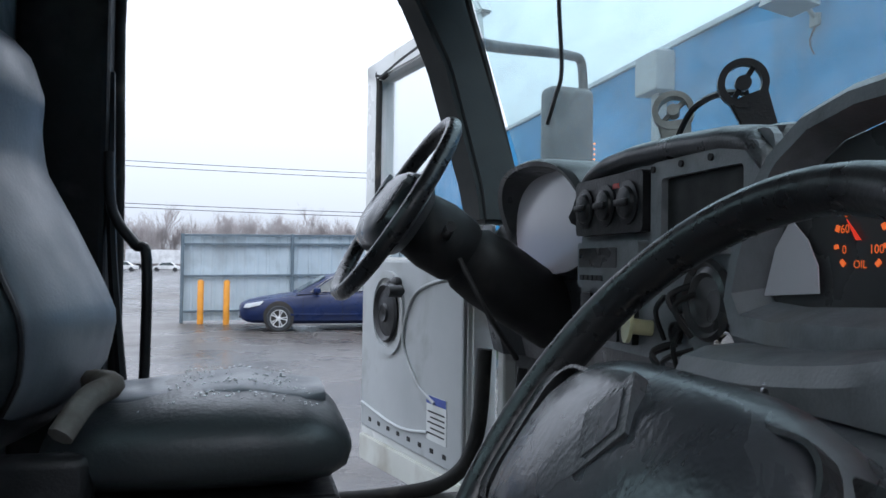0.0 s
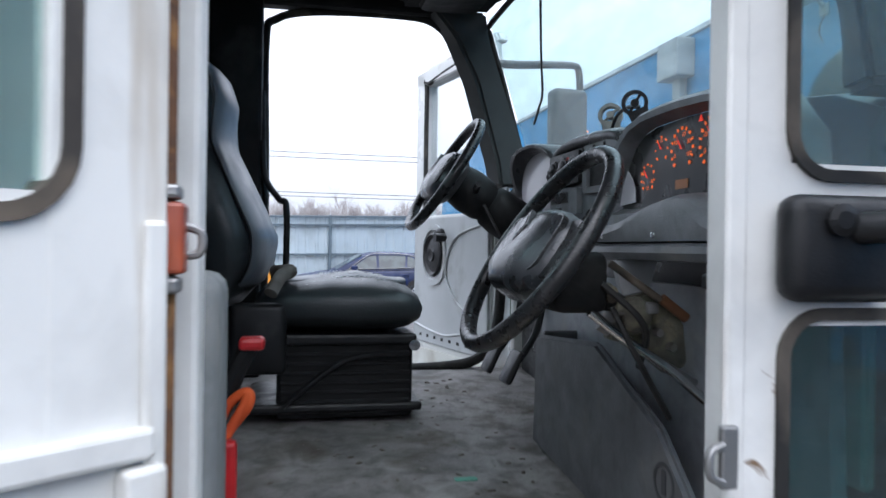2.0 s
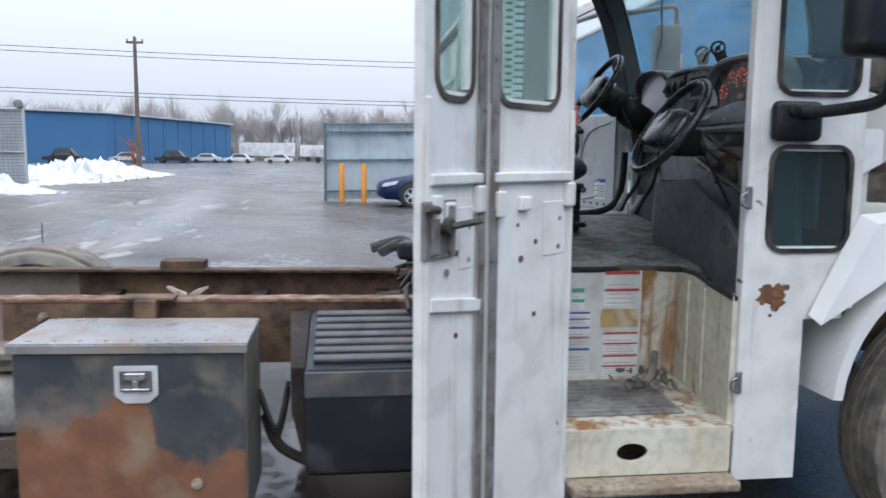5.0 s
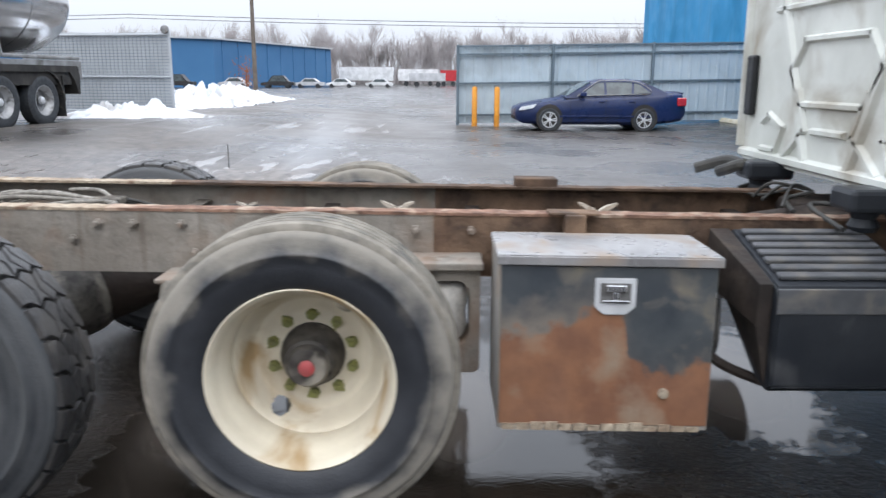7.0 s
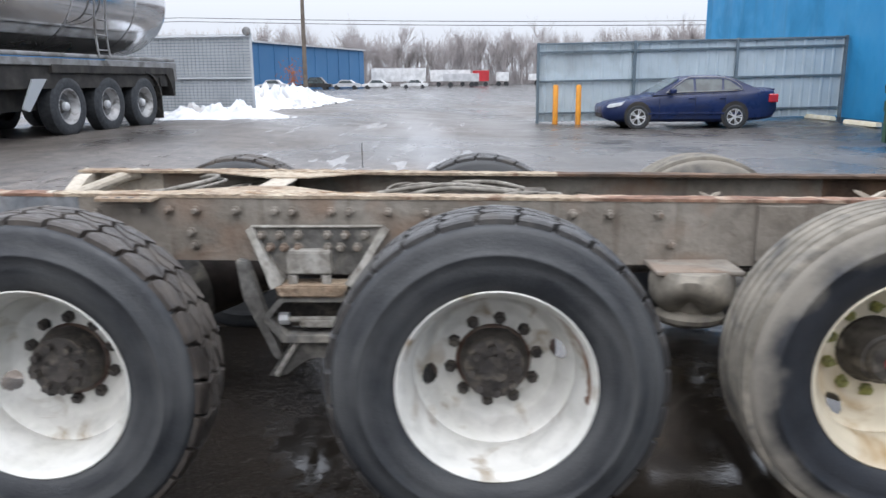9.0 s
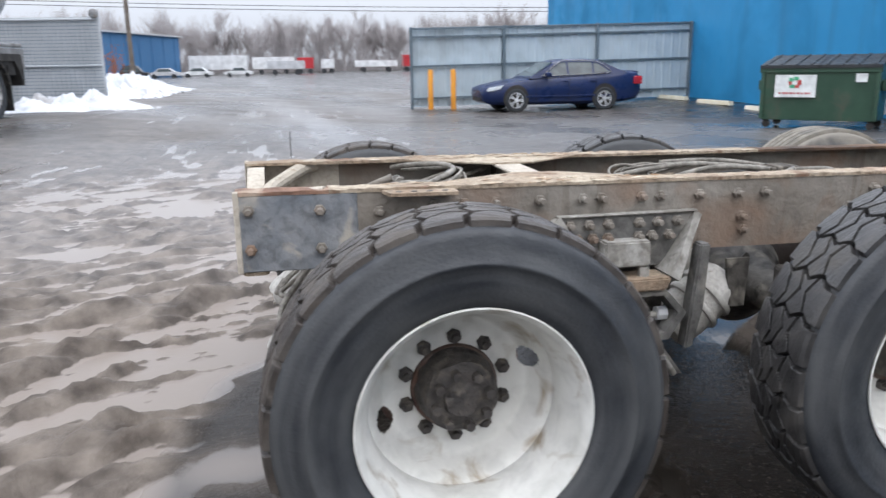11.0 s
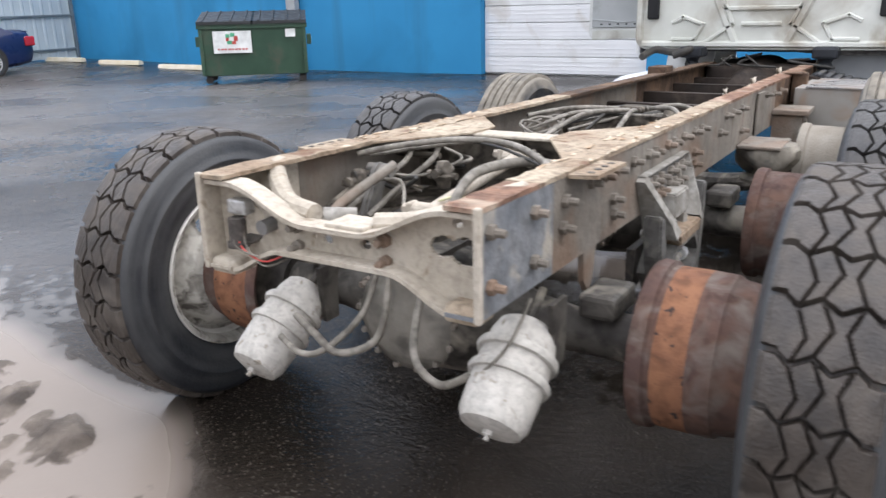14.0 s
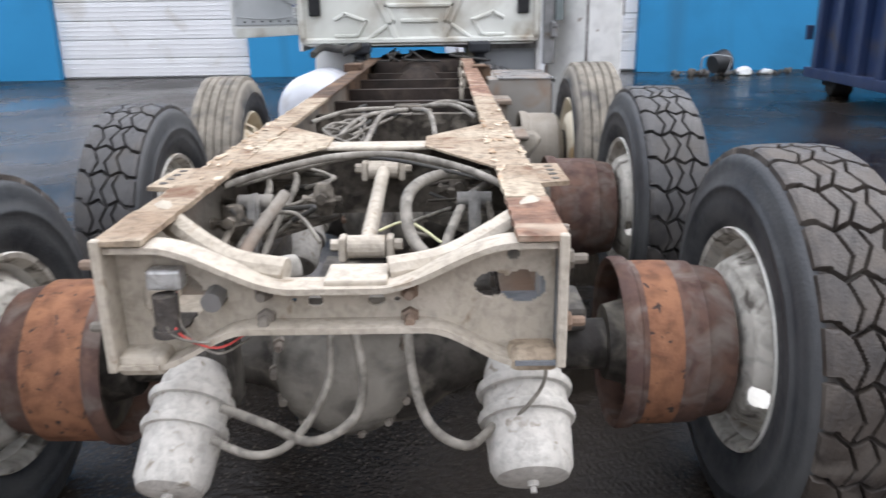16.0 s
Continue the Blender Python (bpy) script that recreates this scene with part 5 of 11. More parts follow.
def plate_with_holes(top, bottom, y0, y1, holes, x, thick, cell=0.0042):
    """An upright plate across the truck between two edge lines, with openings cut through."""
    bm = B()
    ny = int((y1 - y0) / cell)
    nz = 52
    grid = []
    for i in range(ny + 1):
        y = y0 + (y1 - y0) * i / ny
        lo, hi = bottom(y), top(y)
        grid.append([bm.verts.new((x, y, lo + (hi - lo) * j / nz)) for j in range(nz + 1)])
    for i in range(ny):
        for j in range(nz):
            c = (grid[i][j].co + grid[i + 1][j + 1].co) / 2
            if not any(((c.y - hy) / ry) ** 2 + ((c.z - hz) / rz) ** 2 < 1 for hy, hz, ry, rz in holes):
                bm.faces.new((grid[i][j], grid[i + 1][j], grid[i + 1][j + 1], grid[i][j + 1]))
    bmesh.ops.delete(bm, geom=[v for v in bm.verts if not v.link_faces], context="VERTS")
    bmesh.ops.recalc_face_normals(bm, faces=bm.faces)
    bmesh.ops.solidify(bm, geom=list(bm.faces), thickness=thick)
    return bm


def rear_crossmember():
    x = -0.52
    top = lambda y: 0.955 - 0.085 * (1 - smoothstep(0.08, 0.34, abs(y)))
    bottom = lambda y: 0.79 - 0.075 * smoothstep(0.17, 0.36, abs(y))
    holes = [(0.318, 0.842, 0.062, 0.055), (-0.30, 0.86, 0.035, 0.026), (-0.36, 0.855, 0.045, 0.034), (0.315, 0.85, 0.045, 0.042), (0.235, 0.845, 0.022, 0.022),
             (0.045, 0.83, 0.016, 0.013), (0.085, 0.832, 0.006, 0.006), (-0.075, 0.832, 0.017, 0.013), (-0.115, 0.832, 0.006, 0.006), (-0.34, 0.92, 0.012, 0.012)]
    beam = part("rear_crossmember", plate_with_holes(top, bottom, -0.42, 0.42, holes, x, 0.01), pale_mud, truck, "pale mud-covered pressed steel rear crossmember")
    for name, edge, lift in (("upper_lip", top, 0.0), ("lower_lip", bottom, 0.0)):
        bm = B()
        rings = []
        for k in range(49):
            y = -0.42 + 0.84 * k / 48
            z = edge(y)
            rings.append([(x - 0.055, y, z - 0.006), (x - 0.055, y, z + 0.006), (x + 0.012, y, z + 0.006), (x + 0.012, y, z - 0.006)])
        loft(bm, rings)
        part(name, bm, pale_mud, beam)
    # corner gussets that tie the beam into the rails
    for s in (-1, 1):
        bm = B()
        tube(bm, [(x + 0.02, s * 0.10, 0.885), (x + 0.05, s * 0.22, 0.90), (x + 0.16, s * 0.36, 0.945), (x + 0.22, s * 0.40, 0.955)], 0.028, 10)
        part("corner_brace", bm, pale_mud, beam)
        bm = B()
        box(bm, (x - 0.06, s * 0.33, 0.70), (x + 0.03, s * 0.425, 0.745), 0.015)
        part("rust_packed_corner", bm, rust_flake if s < 0 else pale_mud, beam)
        for z in (0.85, 0.795):
            part("bolt", BOLT, None, beam, at=Matrix.Translation((x - 0.002, s * 0.14, z + 0.005)) @ pose(0, 0, 0, 0, -90))
    bm = B()
    box(bm, (x - 0.04, -0.10, 0.872), (x + 0.06, 0.02, 0.887), 0.004)
    part("torque_rod_pad", bm, pale_mud, beam)
    bm = B()
    box(bm, (x - 0.045, 0.285, 0.872), (x - 0.005, 0.352, 0.912), 0.006)
    part("valve_box", bm, valve_alloy, beam, "small bright valve box with loose wires")
    bm = B()
    rod(bm, (x - 0.045, 0.318, 0.865), (x - 0.045, 0.318, 0.80), 0.024, seg=14)
    rod(bm, (x - 0.045, 0.318, 0.80), (x - 0.045, 0.318, 0.785), 0.03, seg=14)
    box(bm, (x - 0.03, 0.285, 0.79), (x + 0.03, 0.35, 0.80), 0.003)
    part("valve_body", bm, hub_dark, beam, "black valve body under the box", 40)
    bm = B()
    rod(bm, (x - 0.04, 0.235, 0.845), (x + 0.06, 0.235, 0.85), 0.02, seg=12)
    part("valve_port", bm, dull_steel, beam)
    for k, mat_ in enumerate((hose_pale, sign_red, hose_pale)):
        bm = B()
        tube(bm, [(x - 0.03, 0.30, 0.87), (x - 0.05 - 0.01 * k, 0.29 + 0.01 * k, 0.80), (x - 0.05, 0.23, 0.745 + 0.012 * k), (x - 0.02, 0.17, 0.765 + 0.015 * k)], 0.0026, 6)
        part("loose_wire", bm, mat_, beam)


rear_crossmember()


def middle_crossmembers():
    """The cross tie with its spread gussets over the tandem, and plain ties further forward."""
    t = part("centre_crossmember", box(B(), (0.475, -0.42, 0.745), (0.487, 0.42, 0.955)), inner_mud, truck, "mud-caked centre crossmember")
    bm = B()
    box(bm, (0.42, -0.20, 0.955), (0.53, 0.20, 0.9665), 0.003, 1)
    part("upper_strap", bm, pale_mud, t)
    for s in (-1, 1):
        bm = B()
        slab(bm, [(-0.04, s * 0.40), (0.92, s * 0.40), (0.58, s * 0.15), (0.40, s * 0.15)], "z", 0.967, 0.973)
        part("gusset_plate", bm, rust_flake, t, "flaking triangular gusset plate")
        bm = B()
        slab(bm, [(-0.12, s * 0.436), (0.12, s * 0.436), (0.12, s * 0.51), (-0.10, s * 0.51)], "z", 0.957, 0.968)
        part("outrigger_plate", bm, rust_flake, truck, "rusty drilled plate bolted on the rail")
        for k in range(4):
            bm = B()
            rod(bm, (-0.07 + 0.05 * k, s * 0.48, 0.9675), (-0.07 + 0.05 * k, s * 0.48, 0.9695), 0.011, seg=10)
            part("slot", bm, hub_dark, truck)
    for x, z in ((1.85, 0.87), (2.5, 0.86), (3.2, 0.86), (3.9, 0.86), (4.5, 0.86)):
        bm = B()
        box(bm, (x, -0.42, z - 0.16), (x + 0.008, 0.42, z))
        box(bm, (x, -0.42, z), (x + 0.07, 0.42, z + 0.008))
        # Forward ties are coloured near-black for the shade between the rails.
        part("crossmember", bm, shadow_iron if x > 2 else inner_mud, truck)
    # lower suspension frame plates
    for s in (-1, 1):
        bm = B()
        slab(bm, [(0.12, s * 0.40), (0.62, s * 0.40), (0.60, s * 0.14), (0.46, s * 0.14)], "z", 0.725, 0.735)
        part("lower_gusset", bm, inner_mud, truck)


middle_crossmembers()


def axle(x, z):
    bm = B()
    side = along((x, -1, z - 0.004), (x, 1, z - 0.040))
    lathe(bm, [(0.05, 0.16), (0.07, 0.17), (0.07, 0.36), (0.065, 0.58), (0.085, 0.70), (0.13, 0.80), (0.19, 0.88), (0.20, 1.0), (0.19, 1.12), (0.13, 1.2), (0.085, 1.30), (0.065, 1.42), (0.07, 1.64), (0.07, 1.83), (0.05, 1.84)], side, 28)
    ob = part("drive_axle", bm, axle_mud, truck, "greasy mud-covered drive axle housing", 50)
    bm = B()
    nose = along((x, 0.05, z), (x + 1, 0.05, z + 0.08))
    lathe(bm, [(0, -0.235), (0.10, -0.228), (0.165, -0.19), (0.19, -0.12), (0.195, -0.06)], nose, 32)
    part("differential_cover", bm, greasy_cover, ob, "round mud-covered differential cover", 50)
    # The nose is blackened for the shade inside the frame.
    bm = B()
    lathe(bm, [(0.195, -0.06), (0.198, -0.03), (0.193, 0.0), (0.18, 0.1), (0.13, 0.26), (0.08, 0.38), (0.07, 0.42), (0, 0.42)], nose, 32)
    part("differential", bm, shadow_iron, ob, "differential nose, near-black for the shade around it", 50)
    for k in range(14):
        a = 2 * math.pi * k / 14
        part("bolt", BOLT, None, ob, at=Matrix.Translation((x - 0.155, 0.05 + 0.172 * math.cos(a), z + 0.172 * math.sin(a))) @ pose(0, 0, 0, 0, -90))


axle(0.0, 0.50)
axle(1.40, 0.50)
bm = B()
rod(bm, (2.64, -0.86, 0.50), (2.64, -0.52, 0.50), 0.05)
rod(bm, (2.64, 0.86, 0.50), (2.64, 0.52, 0.50), 0.05)
tube(bm, [(2.64, -0.55, 0.50), (2.64, -0.38, 0.40), (2.64, 0.0, 0.38), (2.64, 0.38, 0.40), (2.64, 0.55, 0.50)], 0.055, 12)
part("lift_axle", bm, axle_mud, truck, "dropped lift axle beam")
bm = B()
rod(bm, (0.42, 0.05, 0.575), (1.18, 0.05, 0.53), 0.05, seg=20)
rod(bm, (1.62, 0.05, 0.57), (4.6, 0.0, 0.72), 0.055, seg=20)
part("drive_shaft", bm, hub_dark, truck, "dark greasy propeller shaft", 40)


def torque_rod():
    bm = B()
    rod(bm, (-0.13, -0.02, 0.825), (0.40, -0.02, 0.885), 0.02, seg=16)
    rod_ob = part("torque_rod", bm, pale_mud, truck, "pale grey diagonal torque rod", 40)
    for x, z in ((-0.15, 0.822), (0.42, 0.888)):
        bm = B()
        rod(bm, (x, -0.065, z), (x, 0.025, z), 0.028, seg=18)
        for s in (-1, 1):
            box(bm, (x - 0.024, -0.02 + s * 0.066, z - 0.032), (x + 0.024, -0.02 + s * 0.048, z + 0.028), 0.006)
            rod(bm, (x, -0.02 + s * 0.066, z + 0.005), (x, -0.02 + s * 0.086, z + 0.005), 0.015, seg=6)
        part("rod_clevis", bm, pale_mud, rod_ob)
    bm = B()
    slab(bm, [(-0.3, -0.14), (-0.05, -0.14), (0.0, 0.1), (-0.3, 0.1)], "z", 0.735, 0.75)
    box(bm, (-0.2, -0.08, 0.65), (-0.1, 0.04, 0.79), 0.02)
    part("rod_bracket", bm, axle_mud, rod_ob)


torque_rod()


def brake_chamber(p, q, k=1.0):
    """A spring brake can lying from its push-rod end p to its rounded cap q."""
    m = along(p, q)
    n = (Vector(q) - Vector(p)).length
    bm = B()
    lathe(bm, [(k * a, h) for a, h in ((0, 0), (0.06, 0), (0.078, 0.012), (0.09, 0.045), (0.096, 0.09), (0.099, n * 0.53), (0.095, n - 0.075), (0.092, n - 0.03), (0.08, n - 0.008), (0.05, n), (0, n))], m, 32)
    can = part("brake_chamber", bm, pale_grey_can, truck, "mud-greyed round spring brake chamber", 40)
    for h in (0.095, n * 0.53):
        bm = B()
        lathe(bm, [(k * a, h + g) for a, g in ((0.094, -0.013), (0.108, -0.011), (0.112, 0), (0.108, 0.011), (0.094, 0.013))], m, 32)
        part("clamp_band", bm, pale_grey_can, can, "", 50)
    bm = B()
    rod(bm, m @ Vector((0.0, 0.0, n - 0.002)), m @ Vector((0, 0, n + 0.012)), 0.014, seg=6)
    rod(bm, m @ Vector((0.0, 0.0, n)), m @ Vector((0, 0, n + 0.025)), 0.007, seg=8)
    part("release_bolt", bm, pale_grey_can, can)
    bm = B()
    rod(bm, m @ Vector((0.0, 0.0, -0.12)), m @ Vector((0, 0, 0.0)), 0.012, seg=8)
    slab(bm, [(p[0] - 0.03, p[2] - 0.09), (p[0] + 0.03, p[2] - 0.09), (p[0] + 0.04, p[2] + 0.09), (p[0] - 0.05, p[2] + 0.09)], "y", p[1] - 0.09, p[1] - 0.075)
    part("mount_bracket", bm, axle_mud, can)
    return can


brake_chamber((-0.235, -0.385, 0.574), (-0.475, -0.393, 0.384))
brake_chamber((-0.235, 0.383, 0.550), (-0.49, 0.399, 0.370), 0.89)
brake_chamber((1.165, -0.385, 0.574), (0.93, -0.393, 0.384))
brake_chamber((1.155, 0.365, 0.584), (0.91, 0.377, 0.399), 0.89)


def hose(points, r, mat, label="dusty rubber air hose"):
    part("air_hose", tube(B(), points, r * 0.72, 10, 8), mat, truck, label, 60)


hose([(-0.40, 0.29, 0.53), (-0.45, 0.18, 0.515), (-0.47, 0.08, 0.485), (-0.42, -0.01, 0.52), (-0.37, -0.02, 0.62), (-0.3, 0.02, 0.74)], 0.015, hose_pale)
hose([(-0.46, 0.30, 0.485), (-0.49, 0.20, 0.465), (-0.47, 0.12, 0.49), (-0.38, 0.055, 0.58), (-0.28, 0.06, 0.72)], 0.013, hose_pale)
hose([(-0.42, -0.31, 0.49), (-0.47, -0.25, 0.47), (-0.46, -0.17, 0.52), (-0.38, -0.13, 0.62), (-0.28, -0.12, 0.74)], 0.015, hose_pale)
hose([(-0.44, -0.34, 0.50), (-0.42, -0.42, 0.60), (-0.3, -0.42, 0.68)], 0.006, hose_pale)
hose([(-0.25, -0.20, 0.80), (-0.19, -0.13, 0.86), (-0.05, -0.12, 0.93), (0.10, -0.2, 0.945), (0.16, -0.33, 0.93)], 0.021, hose_pale, "thick curved grey air hose")
hose([(-0.2, -0.19, 0.79), (0.05, -0.26, 0.88), (0.2, -0.34, 0.9)], 0.018, hose_pale)
hose([(0.02, 0.36, 0.94), (0.10, 0.24, 0.965), (0.19, 0.08, 0.982), (0.19, -0.10, 0.982), (0.08, -0.26, 0.965), (-0.02, -0.36, 0.94)], 0.014, hose_pale)
hose([(0.06, 0.34, 0.93), (0.17, 0.18, 0.955), (0.24, -0.02, 0.972), (0.10, -0.30, 0.945)], 0.009, hose_pale)
hose([(0.22, 0.06, 0.975), (0.16, -0.10, 0.97), (0.02, -0.34, 0.94)], 0.007, hose_black)
hose([(-0.14, -0.05, 0.86), (-0.12, -0.12, 0.875), (-0.18, -0.2, 0.84)], 0.005, cream_knob, "thin yellow nylon air line")
for dy, dx in ((0.30, 0.0), (0.24, 0.08)):
    hose([(-0.15 + dx, dy + 0.02, 0.76), (0.0 + dx, dy, 0.83), (0.18 + dx, dy - 0.02, 0.90), (0.34 + dx, dy + 0.06, 0.93)], 0.014, hose_pale)
hose([(-0.32, 0.24, 0.78), (-0.2, 0.26, 0.83), (0.0, 0.2, 0.92)], 0.022, mud_frame, "mud-covered rigid brake linkage rod")
hose([(0.05, 0.28, 0.88), (0.15, 0.2, 0.86), (0.28, 0.12, 0.9), (0.3, 0.2, 0.93)], 0.007, hose_pale)
hose([(0.0, 0.3, 0.86), (0.0, 0.18, 0.87), (-0.1, 0.1, 0.82)], 0.008, hose_pale)
# the air line junction over the second axle, with lines fanning out of it
bm = B()
box(bm, (1.56, -0.10, 0.925), (1.66, 0.02, 0.955), 0.008)
for k in range(4):
    rod(bm, (1.55, -0.085 + 0.03 * k, 0.94), (1.53, -0.085 + 0.03 * k, 0.94), 0.011, seg=8)
part("line_junction", bm, inner_mud, truck, "dusty air line junction block")
for a, b, c in (((1.54, -0.01, 0.94), (1.2, 0.05, 0.955), (0.85, 0.08, 0.90)), ((1.54, -0.04, 0.94), (1.25, 0.12, 0.95), (1.0, 0.20, 0.90)), ((1.54, -0.07, 0.94), (1.2, -0.15, 0.965), (0.86, -0.18, 0.88)),
                ((1.6, 0.0, 0.94), (1.45, 0.2, 0.95), (1.25, 0.34, 0.93)), ((1.6, -0.1, 0.94), (1.7, -0.22, 0.955), (1.6, -0.36, 0.93)), ((1.62, -0.1, 0.945), (1.5, -0.25, 0.96), (1.3, -0.34, 0.93))):
    hose([a, b, c], 0.014, hose_pale)
for k in range(4):
    c = Vector((1.03 + 0.03 * k, 0.18, 0.905 + 0.006 * k))
    hose([c + Vector(((0.09 + 0.01 * k) * math.cos(a), 0.075 * math.sin(a), 0.03 * math.sin(a + k))) for a in [i * 0.785 for i in range(9)]], 0.008, hose_pale, "coiled dusty air line")
# slack adjusters and linkages between the rear axle and the crossmember
for s in (-1, 1):
    bm = B()
    slab(bm, [(-0.10, 0.72), (-0.04, 0.70), (0.06, 0.86), (0.07, 0.90), (0.03, 0.92), (0.0, 0.90)], "y", s * 0.27, s * 0.30, 0.008)
    rod(bm, (0.04, s * 0.24, 0.89), (0.04, s * 0.33, 0.89), 0.022, seg=10)
    rod(bm, (-0.07, s * 0.25, 0.72), (-0.07, s * 0.32, 0.72), 0.04, seg=14)
    part("slack_adjuster", bm, hanger_grey, truck, "mud-greyed slack adjuster arm", 40)
    bm = B()
    rod(bm, (0.04, s * 0.32, 0.89), (-0.18, s * 0.34, 0.80), 0.009, seg=8)
    part("clevis_rod", bm, inner_mud, truck)
bm = B()
rod(bm, (-0.36, 0.195, 0.828), (-0.30, 0.125, 0.822), 0.032, seg=20)
part("bush_cap", bm, hanger_pale, truck, "tan rounded bush cap", 40)
for a, b in (((0.30, 0.40, 0.90), (0.30, 0.22, 0.90)), ((0.18, 0.41, 0.86), (0.12, 0.26, 0.86)), ((0.36, -0.40, 0.88), (0.30, -0.28, 0.88))):
    bm = B()
    rod(bm, a, b, 0.012, seg=8)
    part("pipe_stub", bm, inner_mud, truck)
rng = random.Random(16)
for k in range(10):
    s = rng.choice((-1, 1))
    x0, z0 = rng.uniform(-0.05, 0.35), rng.uniform(0.78, 0.88)
    hose([(x0, s * rng.uniform(0.16, 0.3), z0), (x0 + rng.uniform(-0.08, 0.12), s * rng.uniform(0.1, 0.36), z0 + rng.uniform(-0.02, 0.08)), (x0 + rng.uniform(0.05, 0.2), s * rng.uniform(0.2, 0.4), z0 + rng.uniform(-0.04, 0.06))],
         rng.choice((0.006, 0.008, 0.01)), rng.choice((hose_pale, hose_black, inner_mud)))
rng = random.Random(6)
for k in range(6):
    y0, y1 = rng.uniform(-0.3, 0.3), rng.uniform(-0.36, 0.36)
    x0 = rng.uniform(1.3, 1.9)
    hose([(x0, y0, 0.86), (x0 + 0.25, (y0 + y1) / 2 + rng.uniform(-0.1, 0.1), 0.90 + rng.uniform(-0.05, 0.03)), (x0 + 0.5, y1, 0.88), (x0 + 0.9, y1 * 1.05, 0.85)], rng.choice((0.008, 0.011, 0.014)), rng.choice((hose_pale, hose_black)))


def valve(x, y, z, label="mud-caked relay valve"):
    bm = B()
    lathe(bm, [(0, -0.03), (0.022, -0.03), (0.026, -0.01), (0.036, 0.0), (0.038, 0.012), (0.030, 0.018), (0.026, 0.045), (0.018, 0.058), (0, 0.06)], Matrix.Translation((x, y, z + 0.01)), 16)
    rod(bm, (x - 0.05, y, z + 0.035), (x + 0.05, y, z + 0.035), 0.012, seg=8)
    rod(bm, (x - 0.06, y, z + 0.035), (x - 0.048, y, z + 0.035), 0.016, seg=6)
    rod(bm, (x, y - 0.05, z + 0.02), (x, y + 0.05, z + 0.02), 0.012, seg=8)
    rod(bm, (x, y + 0.048, z + 0.02), (x, y + 0.06, z + 0.02), 0.016, seg=6)
    for a in range(4):
        rod(bm, (x + 0.03 * math.cos(a * 1.57), y + 0.03 * math.sin(a * 1.57), z + 0.018), (x + 0.03 * math.cos(a * 1.57), y + 0.03 * math.sin(a * 1.57), z + 0.034), 0.005, seg=6)
    part("relay_valve", bm, inner_mud, truck, label, 40)


valve(0.18, 0.13, 0.84)
valve(0.26, -0.25, 0.85)
valve(1.9, -0.12, 0.84)
valve(-0.02, 0.33, 0.83)


def torn_tab(x, y, size, seed):
    """A body hold-down torn open: two bent horns of pale sheet on a short foot."""
    rng = random.Random(seed)
    bm = B()
    for side in (-1, 1):
        rings = []
        for k in range(7):
            f = k / 6
            px_, pz = x + side * size * (0.05 + 0.85 * f), 0.962 + size * (0.08 + 0.40 * f) + rng.uniform(-0.002, 0.002)
            half, thick = size * 0.20 * (1 - 0.7 * f), 0.003 + size * 0.085 * math.sin(math.pi * (0.12 + 0.86 * f))
            rings.append([(px_, y - half, pz - thick), (px_, y + half * 0.7, pz - thick), (px_, y + half * 0.7, pz + thick), (px_, y - half, pz + thick)])
        loft(bm, rings)
    box(bm, (x - size * 0.22, y - size * 0.25, 0.90), (x + size * 0.22, y + size * 0.25, 0.965), 0.006)
    part("torn_bracket", bm, pale_mud, truck, "bent pale metal tab on the frame", 40)


for k, (x, y, size) in enumerate(((2.28, -0.30, 0.045), (2.90, -0.32, 0.075), (3.72, -0.33, 0.09))):
    torn_tab(x, y, size, k)


# the unladen frame stands nose-down: all that the rails carry falls a little towards the cab
def settle(root, skip=()):
    for ob in root.children:
        if ob.name.split(".")[0] in skip:
            continue
        if ob.data.users > 1:
            ob.location.z -= SAG * (ob.location.x + 0.3)
        else:
            for v in ob.data.vertices:
                v.co.z -= SAG * (v.co.x + 0.3)
        settle(ob)


SAG = 0.0115
settle(truck, ("drive_axle", "lift_axle", "drive_shaft", "torque_rod", "brake_chamber", "rear_crossmember"))


# ---- wheels ----
def mesh_of(bm, name, mat, smooth=40):
    me = bpy.data.meshes.new(name)
    bmesh.ops.recalc_face_normals(bm, faces=bm.faces)
    bm.to_mesh(me)
    bm.free()
    for p in me.polygons:
        p.use_smooth = True
    me.set_sharp_from_angle(angle=radians(smooth))
    me.materials.append(mat)
    return me


def tyre_mesh(r, mat):
    k = r - 0.52
    bm = B()
    prof = [(0.288, -0.012), (0.297, -0.002), (0.312, 0.012), (0.33, 0.0165), (0.345, 0.0235), (0.375, 0.0275), (0.405, 0.0285 + k * 0), (0.408, 0.0310), (0.416, 0.0310), (0.419, 0.0275),
            (0.45 + k, 0.0235), (0.474 + k, 0.0155), (0.486 + k, 0.0125), (0.491 + k, 0.005), (0.496 + k, 0.000)]
    outer = prof + [(0.4965 + k, -0.012)]
    inner = [(a, -0.23 - h) for a, h in prof[::-1]]
    lathe(bm, outer, None, 96)
    lathe(bm, [(0.4965 + k, -0.218)] + inner, None, 96)
    return mesh_of(bm, "tyre", mat, 50)


